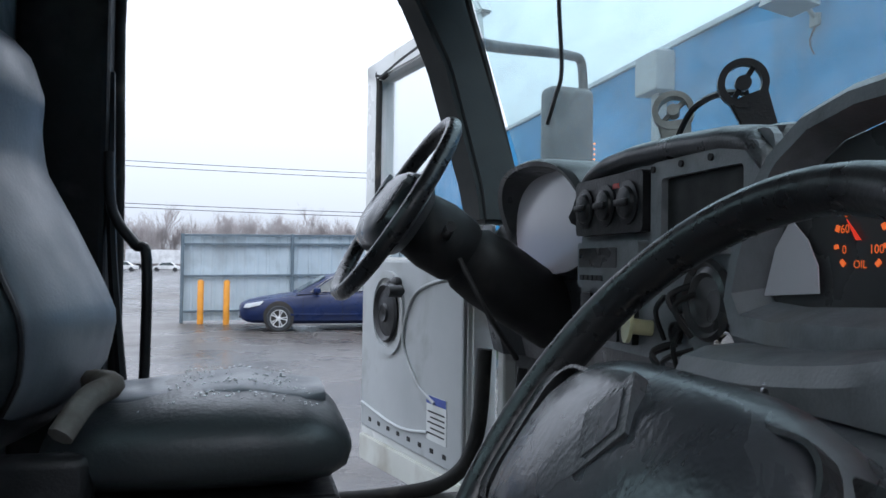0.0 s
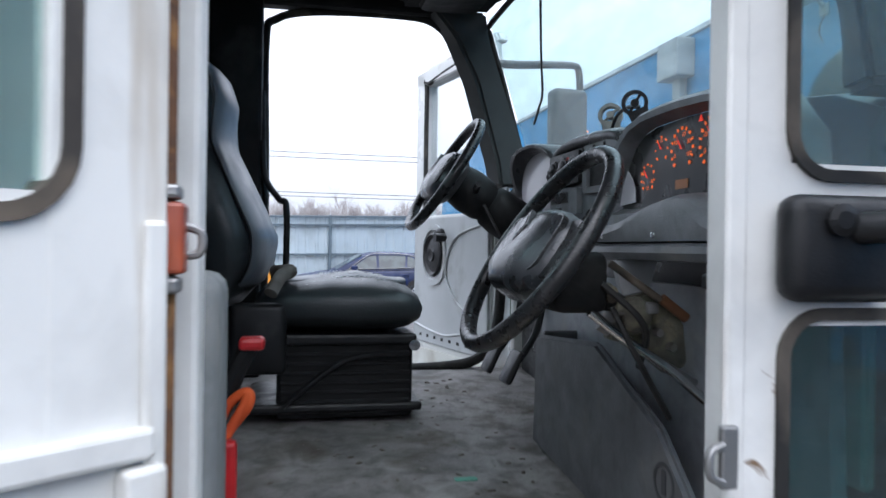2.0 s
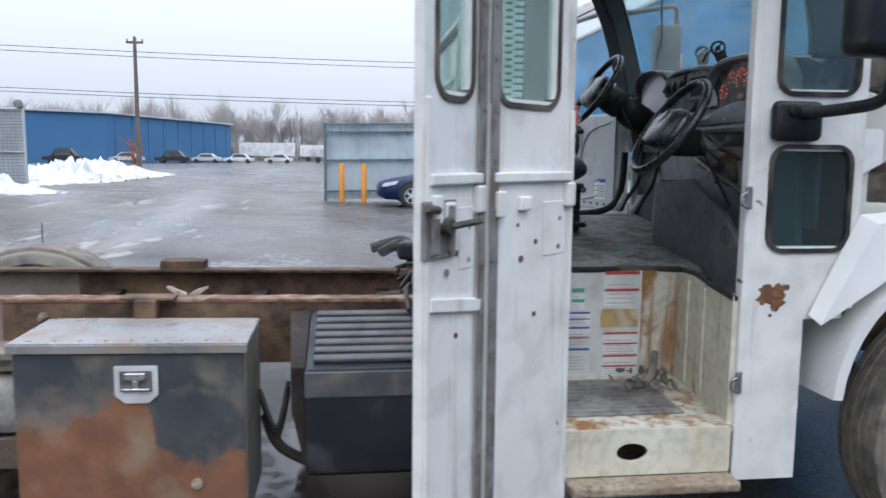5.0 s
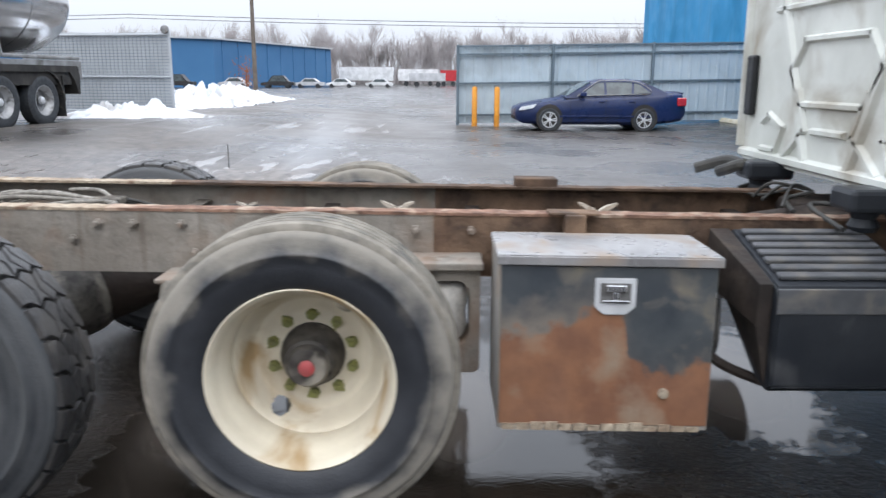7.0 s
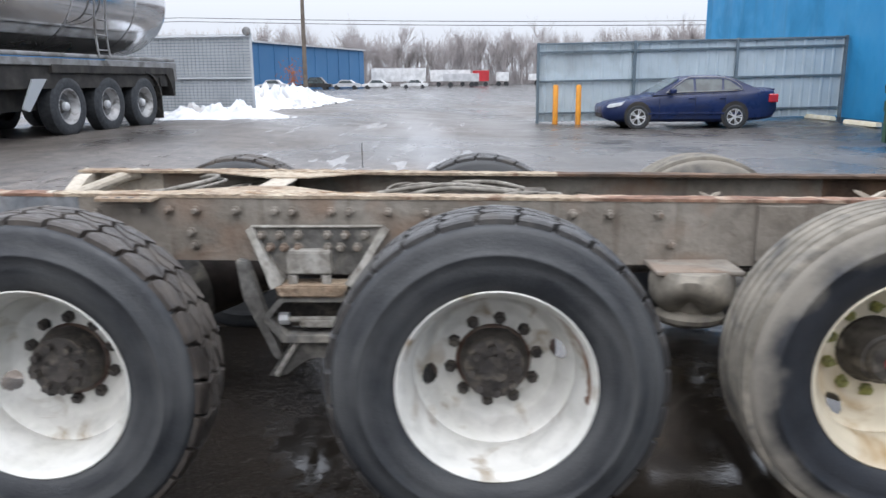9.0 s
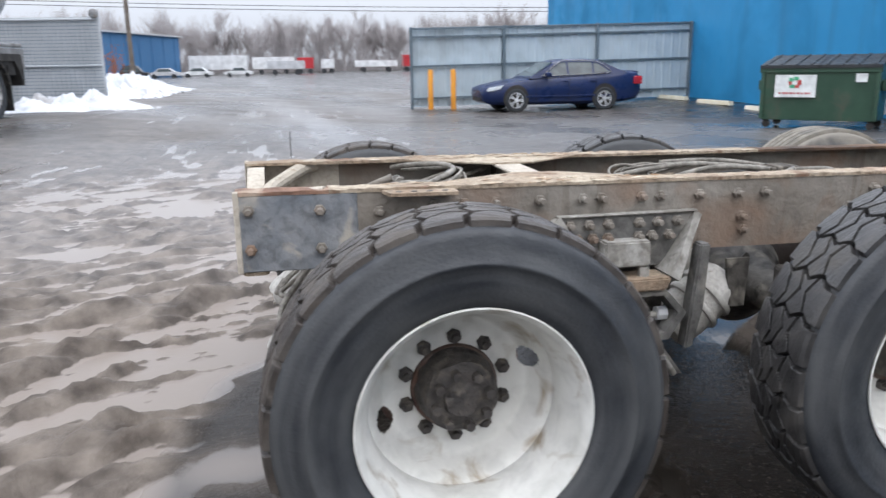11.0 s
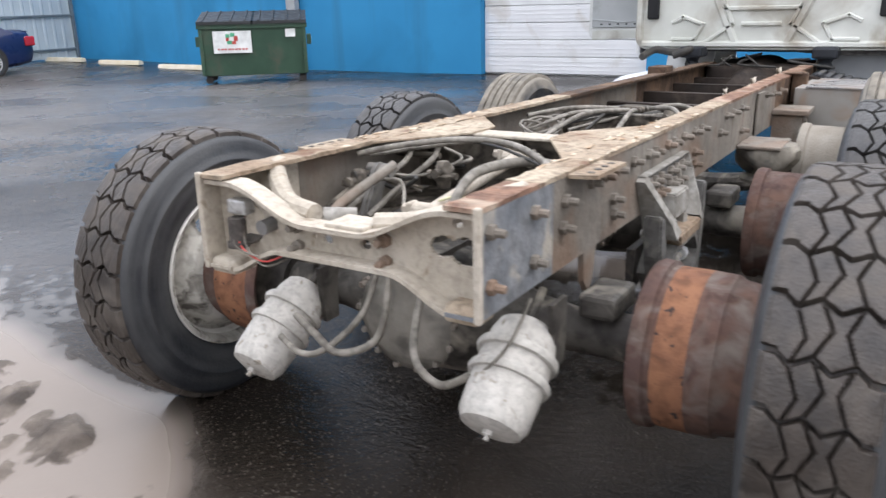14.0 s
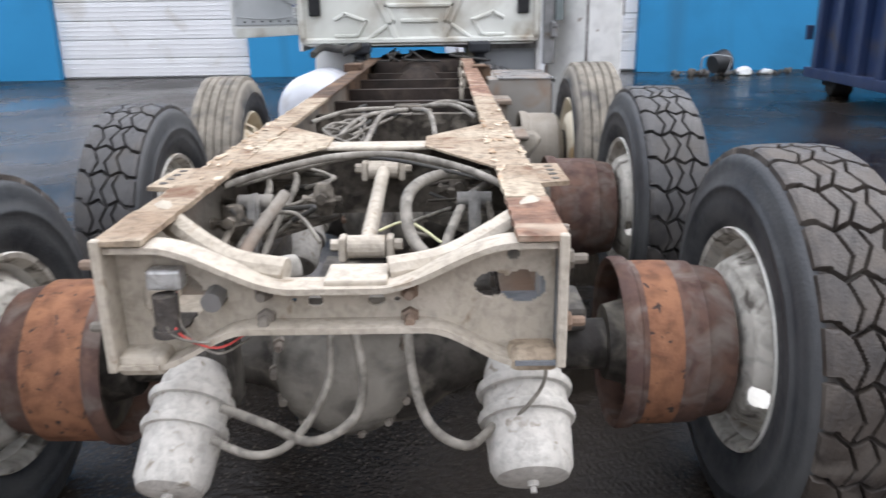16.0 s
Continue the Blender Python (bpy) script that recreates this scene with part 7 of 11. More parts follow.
# ---- tool box and step box on the curb side ----
def tool_box():
    x0, x1, yi, yo, z0, z1 = 3.275, 4.025, -0.50, -0.925, 0.245, 0.874
    bm = B()
    box(bm, (x0 + 0.004, yo + 0.006, z0), (x1 - 0.004, yi, z1 - 0.002), 0.006)
    t = part("tool_box", bm, box_side, truck, "steel side tool box, half rusted, with a shield-shaped latch")
    bm = B()
    box(bm, (x0 + 0.008, yo, z0 + 0.02), (x1 - 0.008, yo + 0.01, z1 - 0.035), 0.004)
    part("front_door", bm, rust_door, t, "black front door with rust eating up from the bottom")
    bm = B()
    slab(bm, [(yo - 0.012, z1 - 0.004), (yi - 0.06, z1 - 0.002), (yi - 0.06, z1 + 0.008), (yo - 0.012, z1 + 0.004)], "x", x0 - 0.006, x1 + 0.006, 0.003)
    box(bm, (x0 - 0.006, yo - 0.014, z1 - 0.03), (x1 + 0.006, yo - 0.009, z1), 0.002, 1)
    part("lid", bm, box_lid, t, "wet grey sheet metal lid")
    cx = x0 + 0.395
    bm = B()
    slab(bm, [(cx - 0.07, 0.802), (cx + 0.07, 0.802), (cx + 0.07, 0.702), (cx + 0.038, 0.674), (cx - 0.038, 0.674), (cx - 0.07, 0.702)], "y", yo - 0.010, yo - 0.001, 0.003)
    latch = part("latch", bm, alloy, t, "bright shield-shaped latch plate")
    bm = B()
    slab(bm, [(cx - 0.052, 0.785), (cx + 0.052, 0.785), (cx + 0.052, 0.715), (cx - 0.052, 0.715)], "y", yo - 0.0108, yo - 0.0102)
    part("latch_recess", bm, rim_dull, latch, "dark recess behind the latch handle")
    bm = B()
    box(bm, (cx - 0.034, yo - 0.024, 0.755), (cx + 0.034, yo - 0.011, 0.782), 0.004)
    box(bm, (cx - 0.045, yo - 0.020, 0.718), (cx + 0.045, yo - 0.011, 0.728), 0.003)
    box(bm, (cx - 0.012, yo - 0.018, 0.728), (cx + 0.012, yo - 0.011, 0.756), 0.003)
    part("latch_handle", bm, chrome, latch)
    bm = B()
    for k in range(9):
        xx = x0 + 0.05 + k * 0.081
        part("lid_rivet", rod(B(), (xx, yo + 0.03, z1 + 0.003), (xx, yo + 0.03, z1 + 0.0065), 0.006, seg=8), dull_steel, t)
    rod(bm, (x0 + 0.58, yo, 0.39), (x0 + 0.58, yo - 0.012, 0.39), 0.018, seg=12)
    part("plug", bm, rust_flake, t)
    bm = B()
    for x in np.arange(x0 + 0.02, x1 - 0.05, 0.05):
        h = random.Random(int(x * 1000)).uniform(0.004, 0.02)
        box(bm, (x, yo - 0.004, z0 + 0.0), (x + 0.045, yo + 0.004, z0 + 0.012 + h))
    part("rotten_bottom_edge", bm, rust_flake, t, "rotten rusty bottom edge")
    bm = B()
    box(bm, (3.56, -0.44, 0.80), (3.64, -0.53, 0.99), 0.006)
    box(bm, (3.50, -0.40, 0.985), (3.70, -0.5, 0.995), 0.003)
    box(bm, (3.52, -0.62, z1 + 0.012), (3.68, -0.48, z1 + 0.032), 0.004)
    part("body_mount_bracket", bm, dark_frame, truck, "dark body mount bracket on the rail")
    bm = B()
    box(bm, (3.45, 0.36, 0.97), (3.66, 0.48, 1.02), 0.006)
    part("body_mount_pad", bm, dark_frame, truck)


tool_box()


def step_box():
    x0, x1 = 4.16, 4.74
    bm = B()
    slab(bm, [(-0.46, 0.88), (-0.92, 0.765), (-0.94, 0.73), (-0.94, 0.41), (-0.90, 0.38), (-0.80, 0.40), (-0.46, 0.60)], "x", x0 + 0.06, x1, 0.008)
    t = part("battery_step_box", bm, step_black, truck, "black battery box with a ribbed sloping step top")
    for k in range(7):
        f = 0.06 + 0.125 * k
        y, z = -0.47 - 0.46 * f, 0.885 - 0.115 * f
        bm = B()
        box(bm, (x0 + 0.085, y - 0.036, z - 0.006), (x1 - 0.03, y, z + 0.012), 0.004, 1, turn=Matrix.Translation((0, y, z)) @ pose(0, 0, 0, 14) @ Matrix.Translation((0, -y, -z)))
        part("tread_rib", bm, step_tread, t)
    bm = B()
    box(bm, (x0 + 0.058, -0.945, 0.675), (x1 + 0.002, -0.935, 0.765), 0.004)
    part("upper_band", bm, step_tread, t)
    bm = B()
    loft(bm, [[(4.14, -0.46, 0.88), (4.217, -0.46, 0.88), (4.217, -0.46, 0.61), (4.14, -0.46, 0.66)], [(4.17, -0.90, 0.77), (4.217, -0.90, 0.77), (4.217, -0.90, 0.40), (4.17, -0.90, 0.62)]])
    tube(bm, [(4.05, -0.6, 0.5), (4.12, -0.72, 0.42), (4.3, -0.8, 0.36)], 0.02, 8)
    part("box_bracket", bm, shadow_iron, t, "near-black bracket on the flank of the box")
    for k in range(3):
        hose([(4.03, -0.55 - 0.03 * k, 0.55 + 0.03 * k), (4.10, -0.7, 0.45 + 0.02 * k), (4.14, -0.62, 0.60 + 0.02 * k)], 0.012, hose_black, "black battery cable")


step_box()

# fuel tank on the street side, and dark gear under the cab
bm = B()
lathe(bm, [(0, -0.01), (0.15, 0.0), (0.24, 0.018), (0.285, 0.05), (0.305, 0.10), (0.305, 0.75), (0, 0.78)], along((4.05, 0.80, 0.555), (5.0, 0.78, 0.545)), 36)
part("fuel_tank", bm, tank_alu, truck, "dull aluminium cylindrical fuel tank", 40)
# Its black colour paints the shade in the gap under the cab.
bm = B()
box(bm, (4.75, -0.40, 0.56), (5.6, 0.40, 0.90), 0.05)
lathe(bm, [(0, 0), (0.1, 0), (0.12, 0.03), (0.2, 0.1), (0.24, 0.5), (0.26, 0.9), (0, 0.9)], along((4.4, 0, 0.66), (5.4, 0, 0.70)), 20)
part("transmission", bm, shadow_iron, truck, "grimy transmission, blackened for the shade under the cab", 40)
rng = random.Random(12)
for k in range(7):
    y = rng.uniform(-0.4, 0.6)
    hose([(4.80, y, 0.95), (4.68 + rng.uniform(-0.06, 0.06), y + rng.uniform(-0.15, 0.15), 0.975 + rng.uniform(-0.08, 0.02)), (4.60, y + rng.uniform(-0.25, 0.25), 0.90)], rng.choice((0.010, 0.014, 0.018)), hose_black, "black hose under the cab")
for y in (-0.5, 0.5):
    bm = B()
    box(bm, (4.62, y - 0.09, 0.96), (4.86, y + 0.09, 1.05), 0.02)
    lathe(bm, [(0.05, 0), (0.06, 0.02), (0.045, 0.05), (0.06, 0.08), (0.05, 0.1)], Matrix.Translation((4.72, y, 0.88)), 16)
    part("cab_mount", bm, step_black, truck, "black rubber cab mount")
bm = B()
tube(bm, [(4.55, 0.62, 0.98), (4.62, 0.5, 1.03), (4.7, 0.66, 1.0), (4.66, 0.8, 1.02), (4.5, 0.86, 0.97)], 0.03, 10)
part("air_intake_elbow", bm, hose_black, truck, "black rubber elbow behind the cab")

for ob in [o for o in truck.children if o.name.split(".")[0] in ("tool_box", "body_mount_bracket", "body_mount_pad", "rail_patch_plate")]:
    for each in [ob] + list(ob.children_recursive):
        for v in each.data.vertices:
            v.co.z -= 0.0145 * (v.co.x - (3.45 if "tool_box" in (ob.name.split(".")[0]) else 0.2))
chassis_parts = set(bpy.data.objects)

# ---- the truck: cab shell ----
FLOOR = 1.06
RIGHT, LEFT, BACK, ROOF_Z = -1.12, 1.12, 4.80, 2.76
COMB = (4.685, 4.835)


def floor_z(y):
    return FLOOR + 0.09 * (y + 0.43)


def cab_shell():
    bm = B()
    loft(bm, [[(4.85, y, floor_z(y) - 0.05), (6.15, y, floor_z(y) - 0.05), (6.15, y, floor_z(y)), (4.85, y, floor_z(y))] for y in (-0.43, 0.0, 0.5, 1.08)])
    box(bm, (4.85, -1.08, 1.0), (5.075, -0.43, FLOOR - 0.003))
    fl = part("cab_floor", bm, rubber_floor, truck, "dirty black rubber cab floor")
    bm = B()
    tube(bm, [(5.07, -0.435, FLOOR - 0.005), (5.4, -0.44, FLOOR - 0.005), (5.79, -0.45, FLOOR - 0.005), (5.76, -0.8, FLOOR - 0.01), (5.72, -1.1, FLOOR - 0.02)], 0.014, 8, 2)
    part("floor_edge_trim", bm, rubber, fl)
    bm = B()
    tube(bm, [(5.08, 1.06, 1.20), (5.4, 1.07, 1.195), (5.8, 1.07, 1.20), (5.97, 1.06, 1.24), (6.04, 1.05, 1.36), (6.06, 1.05, 1.6)], 0.022, 10)
    part("sill_seal", bm, rubber, fl, "dusty rubber door sill seal", 60)

    # stepwell on the curb side
    bm = B()
    box(bm, (5.07, -0.443, 0.53), (5.615, -0.43, FLOOR - 0.012))
    w = part("step_riser", bm, riser_white, truck, "rust-streaked white step riser with warning labels")
    bm = B()
    box(bm, (5.615, -0.443, 0.53), (5.80, -0.43, FLOOR - 0.012))
    part("rusted_riser_corner", bm, rusty_white, w, "rust-streaked corner of the step riser")
    bm = B()
    slab(bm, [(5.79, -0.43), (5.815, -0.43), (5.74, -1.10), (5.715, -1.10)], "z", 0.50, FLOOR - 0.012)
    part("stepwell_front", bm, stepwell_cream, w, "rust-streaked white stepwell wall")
    for x0, y0 in ((5.775, -0.60), (5.755, -0.8)):
        bm = B()
        box(bm, (x0 - 0.012, y0 - 0.008, 0.56), (x0 + 0.004, y0 + 0.008, 1.03), 0.004)
        part("stiffener", bm, rusty_white, w)
    bm = B()
    box(bm, (5.055, -1.10, 0.35), (5.068, -0.443, FLOOR - 0.012))
    part("stepwell_back", bm, stepwell_cream, w)
    bm = B()
    box(bm, (5.068, -1.115, 0.525), (5.80, -0.443, 0.55))
    part("step_plate", bm, rusty_white, w, "rusty white step floor")
    bm = B()
    box(bm, (5.09, -0.98, 0.551), (5.60, -0.52, 0.563), 0.004)
    mat = part("step_mat", bm, rubber_floor, w, "ribbed black rubber step mat")
    for k in range(9):
        part("mat_rib", box(B(), (5.10, -0.97 + 0.05 * k, 0.562), (5.59, -0.95 + 0.05 * k, 0.568)), rubber_floor, mat)
    bm = B()
    ring_plate(bm, rounded(5.068, 5.72, 0.37, 0.549, 0.01, 6), [(5.33 + 0.06 * math.cos(2 * math.pi * k / 28), 0.46 + 0.035 * math.sin(2 * math.pi * k / 28)) for k in range(28)], "y", -1.128, -1.116)
    part("step_front_plate", bm, stepwell_cream, w, "white step edge with an oval drain hole")
    bm = B()
    box(bm, (5.068, -1.23, 0.33), (5.72, -1.128, 0.37), 0.01)
    box(bm, (5.068, -1.11, 0.33), (5.72, -0.6, 0.36))
    part("lower_step", bm, rust_flake, w, "rusty mud-packed lower step")
    rng = random.Random(3)
    bm = B()
    for k in range(40):
        p = Vector((rng.uniform(5.45, 5.72), rng.uniform(-0.75, -0.47), 0.56 + rng.uniform(0, 0.05)))
        bmesh.ops.create_icosphere(bm, subdivisions=1, radius=rng.uniform(0.008, 0.028), matrix=Matrix.Translation(p) @ pose(0, 0, 0, rng.uniform(0, 180), rng.uniform(0, 90)) @ Matrix.Diagonal((1, 0.6, 0.5, 1)))
    tube(bm, [(5.5, -0.7, 0.565), (5.6, -0.62, 0.60), (5.66, -0.52, 0.68)], 0.018, 8)
    solo("dead_leaves", bm, debris_grey, "small heap of dead leaves and dirt on the step", "debris", kind="stuff")

    # labels on the riser: white sheets with coloured header bars and lines of unreadable print
    def sheet(x0, x1, z0, z1, bars):
        bm = B()
        box(bm, (x0, -0.4455, z0), (x1, -0.4435, z1))
        s = part("warning_label", bm, sign_white, w, "white warning label with coloured bars")
        for a, b, mat in bars:
            bm = B()
            box(bm, (x0 + 0.003, -0.4465, z0 + (z1 - z0) * a), (x1 - 0.003, -0.4458, z0 + (z1 - z0) * b))
            part("label_bar", bm, mat, s)
        for k in range(5):
            bm = B()
            z = z0 + (z1 - z0) * (0.08 + 0.13 * k)
            box(bm, (x0 + 0.01, -0.4462, z), (x1 - 0.02 - 0.01 * (k % 3), -0.4457, z + 0.003))
            part("print_line", bm, pipe_grey, s)
    red = [(0.90, 1.0, sign_red), (0.42, 0.5, sign_red)]
    sheet(5.435, 5.605, 0.885, 1.048, red)
    sheet(5.435, 5.605, 0.662, 0.762, red)
    sheet(5.435, 5.605, 0.556, 0.655, red)
    part("torn_label", slab(B(), [(5.425, 0.785), (5.60, 0.785), (5.605, 0.84), (5.59, 0.872), (5.43, 0.872), (5.42, 0.83)], "y", -0.4452, -0.4436), stained_label, w, "torn label stained brown by rust")
    sheet(5.25, 5.375, 0.80, 0.86, [(0.85, 1.0, ink_blue), (0.4, 0.48, ink_blue)])
    sheet(5.25, 5.375, 0.70, 0.79, [(0.9, 1.0, ink_blue), (0.4, 0.48, sign_red)])
    sheet(5.28, 5.345, 0.87, 0.97, [(0.8, 1.0, ink_green), (0.35, 0.5, ink_green)])
    sheet(5.25, 5.375, 0.58, 0.69, [(0.9, 1.0, ink_blue)])

    # back wall, pressed sheet with a cross-braced pattern
    bm = B()
    ring_plate(bm, rounded(-1.02, 1.02, 1.02, 2.60, 0.1), rounded(-0.72, 0.72, 2.0, 2.46, 0.08), "x", BACK, BACK + 0.04)
    bk = part("cab_back_wall", bm, cab_back_paint, truck, "weathered white pressed cab back with a small window")
    def rib(points, wide=0.028, proud=0.022):
        bm = B()
        for a, b in zip(points, points[1:]):
            a, b = Vector((0, *a)), Vector((0, *b))
            d = (b - a).normalized()
            n = Vector((0, -d.z, d.y))
            e = d * 0.01
            rings = []
            for p in (a - e, b + e):
                rings.append([p + n * wide + Vector((BACK + 0.002, 0, 0)), p + n * wide * 0.45 + Vector((BACK - proud, 0, 0)), p - n * wide * 0.45 + Vector((BACK - proud, 0, 0)), p - n * wide + Vector((BACK + 0.002, 0, 0))])
            loft(bm, rings)
        part("pressed_rib", bm, cab_back_paint, bk, smooth=20)
    for s in (-1, 1):
        rib([(s * 0.20, 1.08), (s * 0.62, 2.0)], 0.035)
        rib([(s * 0.42, 1.08), (s * 0.22, 1.22), (s * 0.30, 1.40)], 0.02)
        rib([(s * 0.98, 1.1), (s * 0.98, 2.0)], 0.03, 0.03)
        rib([(s * 0.70, 1.10), (s * 0.52, 1.10), (s * 0.45, 1.22), (s * 0.62, 1.28), (s * 0.70, 1.24)], 0.018)
        bm = B()
        box(bm, (BACK - 0.035, s * 0.87 - 0.05, 1.265), (BACK - 0.001, s * 0.87 + 0.05, 1.585), 0.012)
        part("rear_cab_vent", bm, black_plastic, bk, "black vertical cab vent")
    rib([(-0.6, 2.0), (0.6, 2.0)], 0.02)
    rib([(-0.55, 1.80), (0.62, 1.80)], 0.02)
    rib([(-0.28, 1.64), (0.28, 1.64), (0.40, 1.50), (0.28, 1.34), (-0.28, 1.34), (-0.40, 1.50), (-0.28, 1.64)], 0.02)
    rib([(-0.14, 1.22), (0.14, 1.22)], 0.02)
    rib([(-0.95, 1.06), (0.95, 1.06)], 0.03, 0.03)
    bm = B()
    box(bm, (BACK + 0.012, -0.74, 1.98), (BACK + 0.018, 0.74, 2.48))
    g = part("rear_window", bm, side_glass, bk, "dusty rear cab window")
    g.visible_shadow = False
    bm = B()
    ring_plate(bm, rounded(-0.75, 0.75, 1.97, 2.49, 0.1), rounded(-0.70, 0.70, 2.02, 2.44, 0.07), "x", BACK - 0.012, BACK + 0.05)
    part("rear_window_seal", bm, rubber, bk)
    bm = B()
    ring_plate(bm, rounded(-1.0, 1.0, 1.06, ROOF_Z - 0.03, 0.05), rounded(-0.78, 0.78, 2.02, 2.56, 0.06), "x", BACK + 0.041, BACK + 0.06)
    part("back_lining", bm, lining_grey, bk, "worn blue-grey sheet lining of the cab back")
    for z0, z1 in ((1.985, 2.012), (1.90, 1.93), (1.60, 1.64), (1.30, 1.33)):
        bm = B()
        box(bm, (BACK + 0.061, -0.95, z0), (BACK + 0.085, 0.12, z1), 0.008)
        part("lining_rib", bm, lining_pale, bk, "pale metal rib across the lining")
    bm = B()
    loft(bm, [[(BACK + 0.062, y, 1.45), (BACK + 0.095 + 0.012 * math.sin(31 * y), y, 1.45), (BACK + 0.10 + 0.012 * math.sin(31 * y), y, 2.10), (BACK + 0.062, y, 2.10)] for y in [0.13 + 0.02 * k for k in range(20)]])
    part("hanging_curtain", bm, trim_black, bk, "black vinyl curtain hanging behind the seat", 60)
    # steel skirt under the back wall
    bm = B()
    box(bm, (4.92, -1.11, 0.80), (4.935, -0.52, 1.03))
    part("skirt_plate", bm, pipe_grey, truck, "dull grey plate under the cab back")

    # roof
    bm = B()
    slab(bm, rounded(BACK - 0.01, 6.1, -1.08, 1.08, 0.12), "z", ROOF_Z, ROOF_Z + 0.07, 0.02)
    rf = part("cab_roof", bm, white_paint, truck, "white cab roof")
    bm = B()
    slab(bm, rounded(BACK + 0.05, 6.02, -1.05, 1.05, 0.1), "z", ROOF_Z - 0.05, ROOF_Z - 0.002)
    slab(bm, [(5.58, -1.0), (5.60, 1.0), (5.98, 1.0), (5.99, -1.0)], "z", ROOF_Z - 0.10, ROOF_Z - 0.05, 0.02)
    part("headliner", bm, headliner, rf, "sagging dark headliner")
    for y in (0.62, -0.2):
        bm = B()
        slab(bm, rounded(5.66, 5.90, y - 0.3, y + 0.3, 0.05), "z", ROOF_Z - 0.135, ROOF_Z - 0.112, 0.008)
        part("sun_visor", bm, trim_black, rf)
    bm = B()
    tube(bm, [(5.93, -0.62, ROOF_Z - 0.1), (5.95, -0.60, ROOF_Z - 0.2), (5.98, -0.66, ROOF_Z - 0.24), (5.96, -0.72, ROOF_Z - 0.19)], 0.008, 6)
    tube(bm, [(5.93, -0.58, ROOF_Z - 0.1), (5.96, -0.54, ROOF_Z - 0.17), (5.98, -0.58, ROOF_Z - 0.23)], 0.006, 6)
    part("torn_wires", bm, wire_black, rf)

    # street side: rear corner, lintel, lower edge
    bm = B()
    box(bm, (BACK, LEFT - 0.04, 1.0), (5.05, LEFT, ROOF_Z), 0.01)
    sd = part("cab_side_street", bm, white_paint, truck, "white street-side cab corner")
    bm = B()
    box(bm, (BACK + 0.062, LEFT - 0.14, FLOOR), (5.072, LEFT - 0.041, ROOF_Z - 0.05), 0.015)
    part("corner_trim", bm, trim_black, sd, "black trim on the door post")
    bm = B()
    box(bm, (5.05, LEFT - 0.10, 2.645), (5.84, LEFT, ROOF_Z), 0.02)
    part("door_lintel", bm, trim_black, sd)
    bm = B()
    box(bm, (5.05, LEFT - 0.05, 1.0), (6.1, LEFT, 1.16), 0.012)
    part("door_sill", bm, white_paint, sd)
    bm = B()
    tube(bm, [(5.085, 1.07, 1.2), (5.085, 1.08, 1.95), (5.08, 1.08, 2.50), (5.12, 1.08, 2.60), (5.3, 1.07, 2.64), (5.68, 1.07, 2.645), (5.79, 1.06, 2.60)], 0.016, 8)
    part("door_seal", bm, rubber, sd, "black door opening seal", 60)
    bm = B()
    tube(bm, [(5.075, 0.99, 2.10), (5.085, 0.99, 1.96), (5.14, 0.985, 1.875), (5.168, 0.98, 1.84), (5.168, 0.98, 1.55), (5.16, 0.98, 1.42)], 0.013, 10)
    part("grab_handle", bm, black_plastic, sd, "black tubular grab handle", 60)

    # windscreen pillars
    def pillar(s, mat):
        bm = B()
        y = s * 1.075
        loft(bm, [[(6.02, y, 1.95), (6.18, y, 1.95), (6.2, y - s * 0.10, 1.95), (6.05, y - s * 0.10, 1.95)],
                  [(6.0, y, 2.05), (6.15, y, 2.05), (6.17, y - s * 0.09, 2.05), (6.04, y - s * 0.09, 2.05)],
                  [(5.90, y, 2.38), (6.05, y, 2.38), (6.06, y - s * 0.08, 2.38), (5.95, y - s * 0.08, 2.38)],
                  [(5.82, y, 2.56), (5.99, y, 2.56), (6.0, y - s * 0.08, 2.56), (5.86, y - s * 0.08, 2.56)],
                  [(5.74, y, 2.66), (5.97, y, 2.66), (5.98, y - s * 0.1, 2.66), (5.76, y - s * 0.1, 2.66)]])
        bmesh.ops.bevel(bm, geom=list(bm.edges), offset=0.012, segments=2, affect="EDGES")
        for v in bm.verts:
            v.co.x -= 0.022
        part("windscreen_pillar", bm, mat, truck, "grey-green trimmed windscreen pillar", 40)
        bm = B()
        tube(bm, [(6.16, y - s * 0.02, 2.02), (6.06, y - s * 0.02, 2.38), (5.995, y - s * 0.03, 2.58), (5.98, y - s * 0.12, 2.62), (5.98, 0, 2.64)], 0.012, 8)
        part("windscreen_seal", bm, rubber, truck)
    pillar(1, pillar_grey)
    pillar(-1, pillar_grey)
    bm = B()
    rings = []
    for k in range(25):
        y = -1.06 + 2.12 * k / 24
        b = 0.12 * (1 - (y / 1.06) ** 2)
        rings.append([(6.205 + b, y, 1.98), (6.209 + b, y, 1.98), (5.994 + 0.4 * b, y, 2.66), (5.99 + 0.4 * b, y, 2.66)])
    loft(bm, rings)
    g = part("windscreen", bm, teal_glass, truck, "teal tinted windscreen with road film", 40)
    g.visible_shadow = False
    bm = B()
    tube(bm, [(5.95, 0.29, 2.6), (5.96, 0.30, 2.34), (5.965, 0.295, 2.2), (5.955, 0.30, 2.15), (5.945, 0.315, 2.10)], 0.004, 6)
    part("dangling_wire", bm, wire_black, truck, "thin black wire hanging down the windscreen")
    # firewall
    bm = B()
    box(bm, (6.16, -1.08, 0.95), (6.20, 1.08, 1.97))
    part("firewall", bm, dash_plastic, truck)
    bm = B()
    box(bm, (6.12, LEFT - 0.05, 1.0), (6.24, LEFT, 2.0), 0.01)
    part("cowl_side", bm, white_paint, truck)


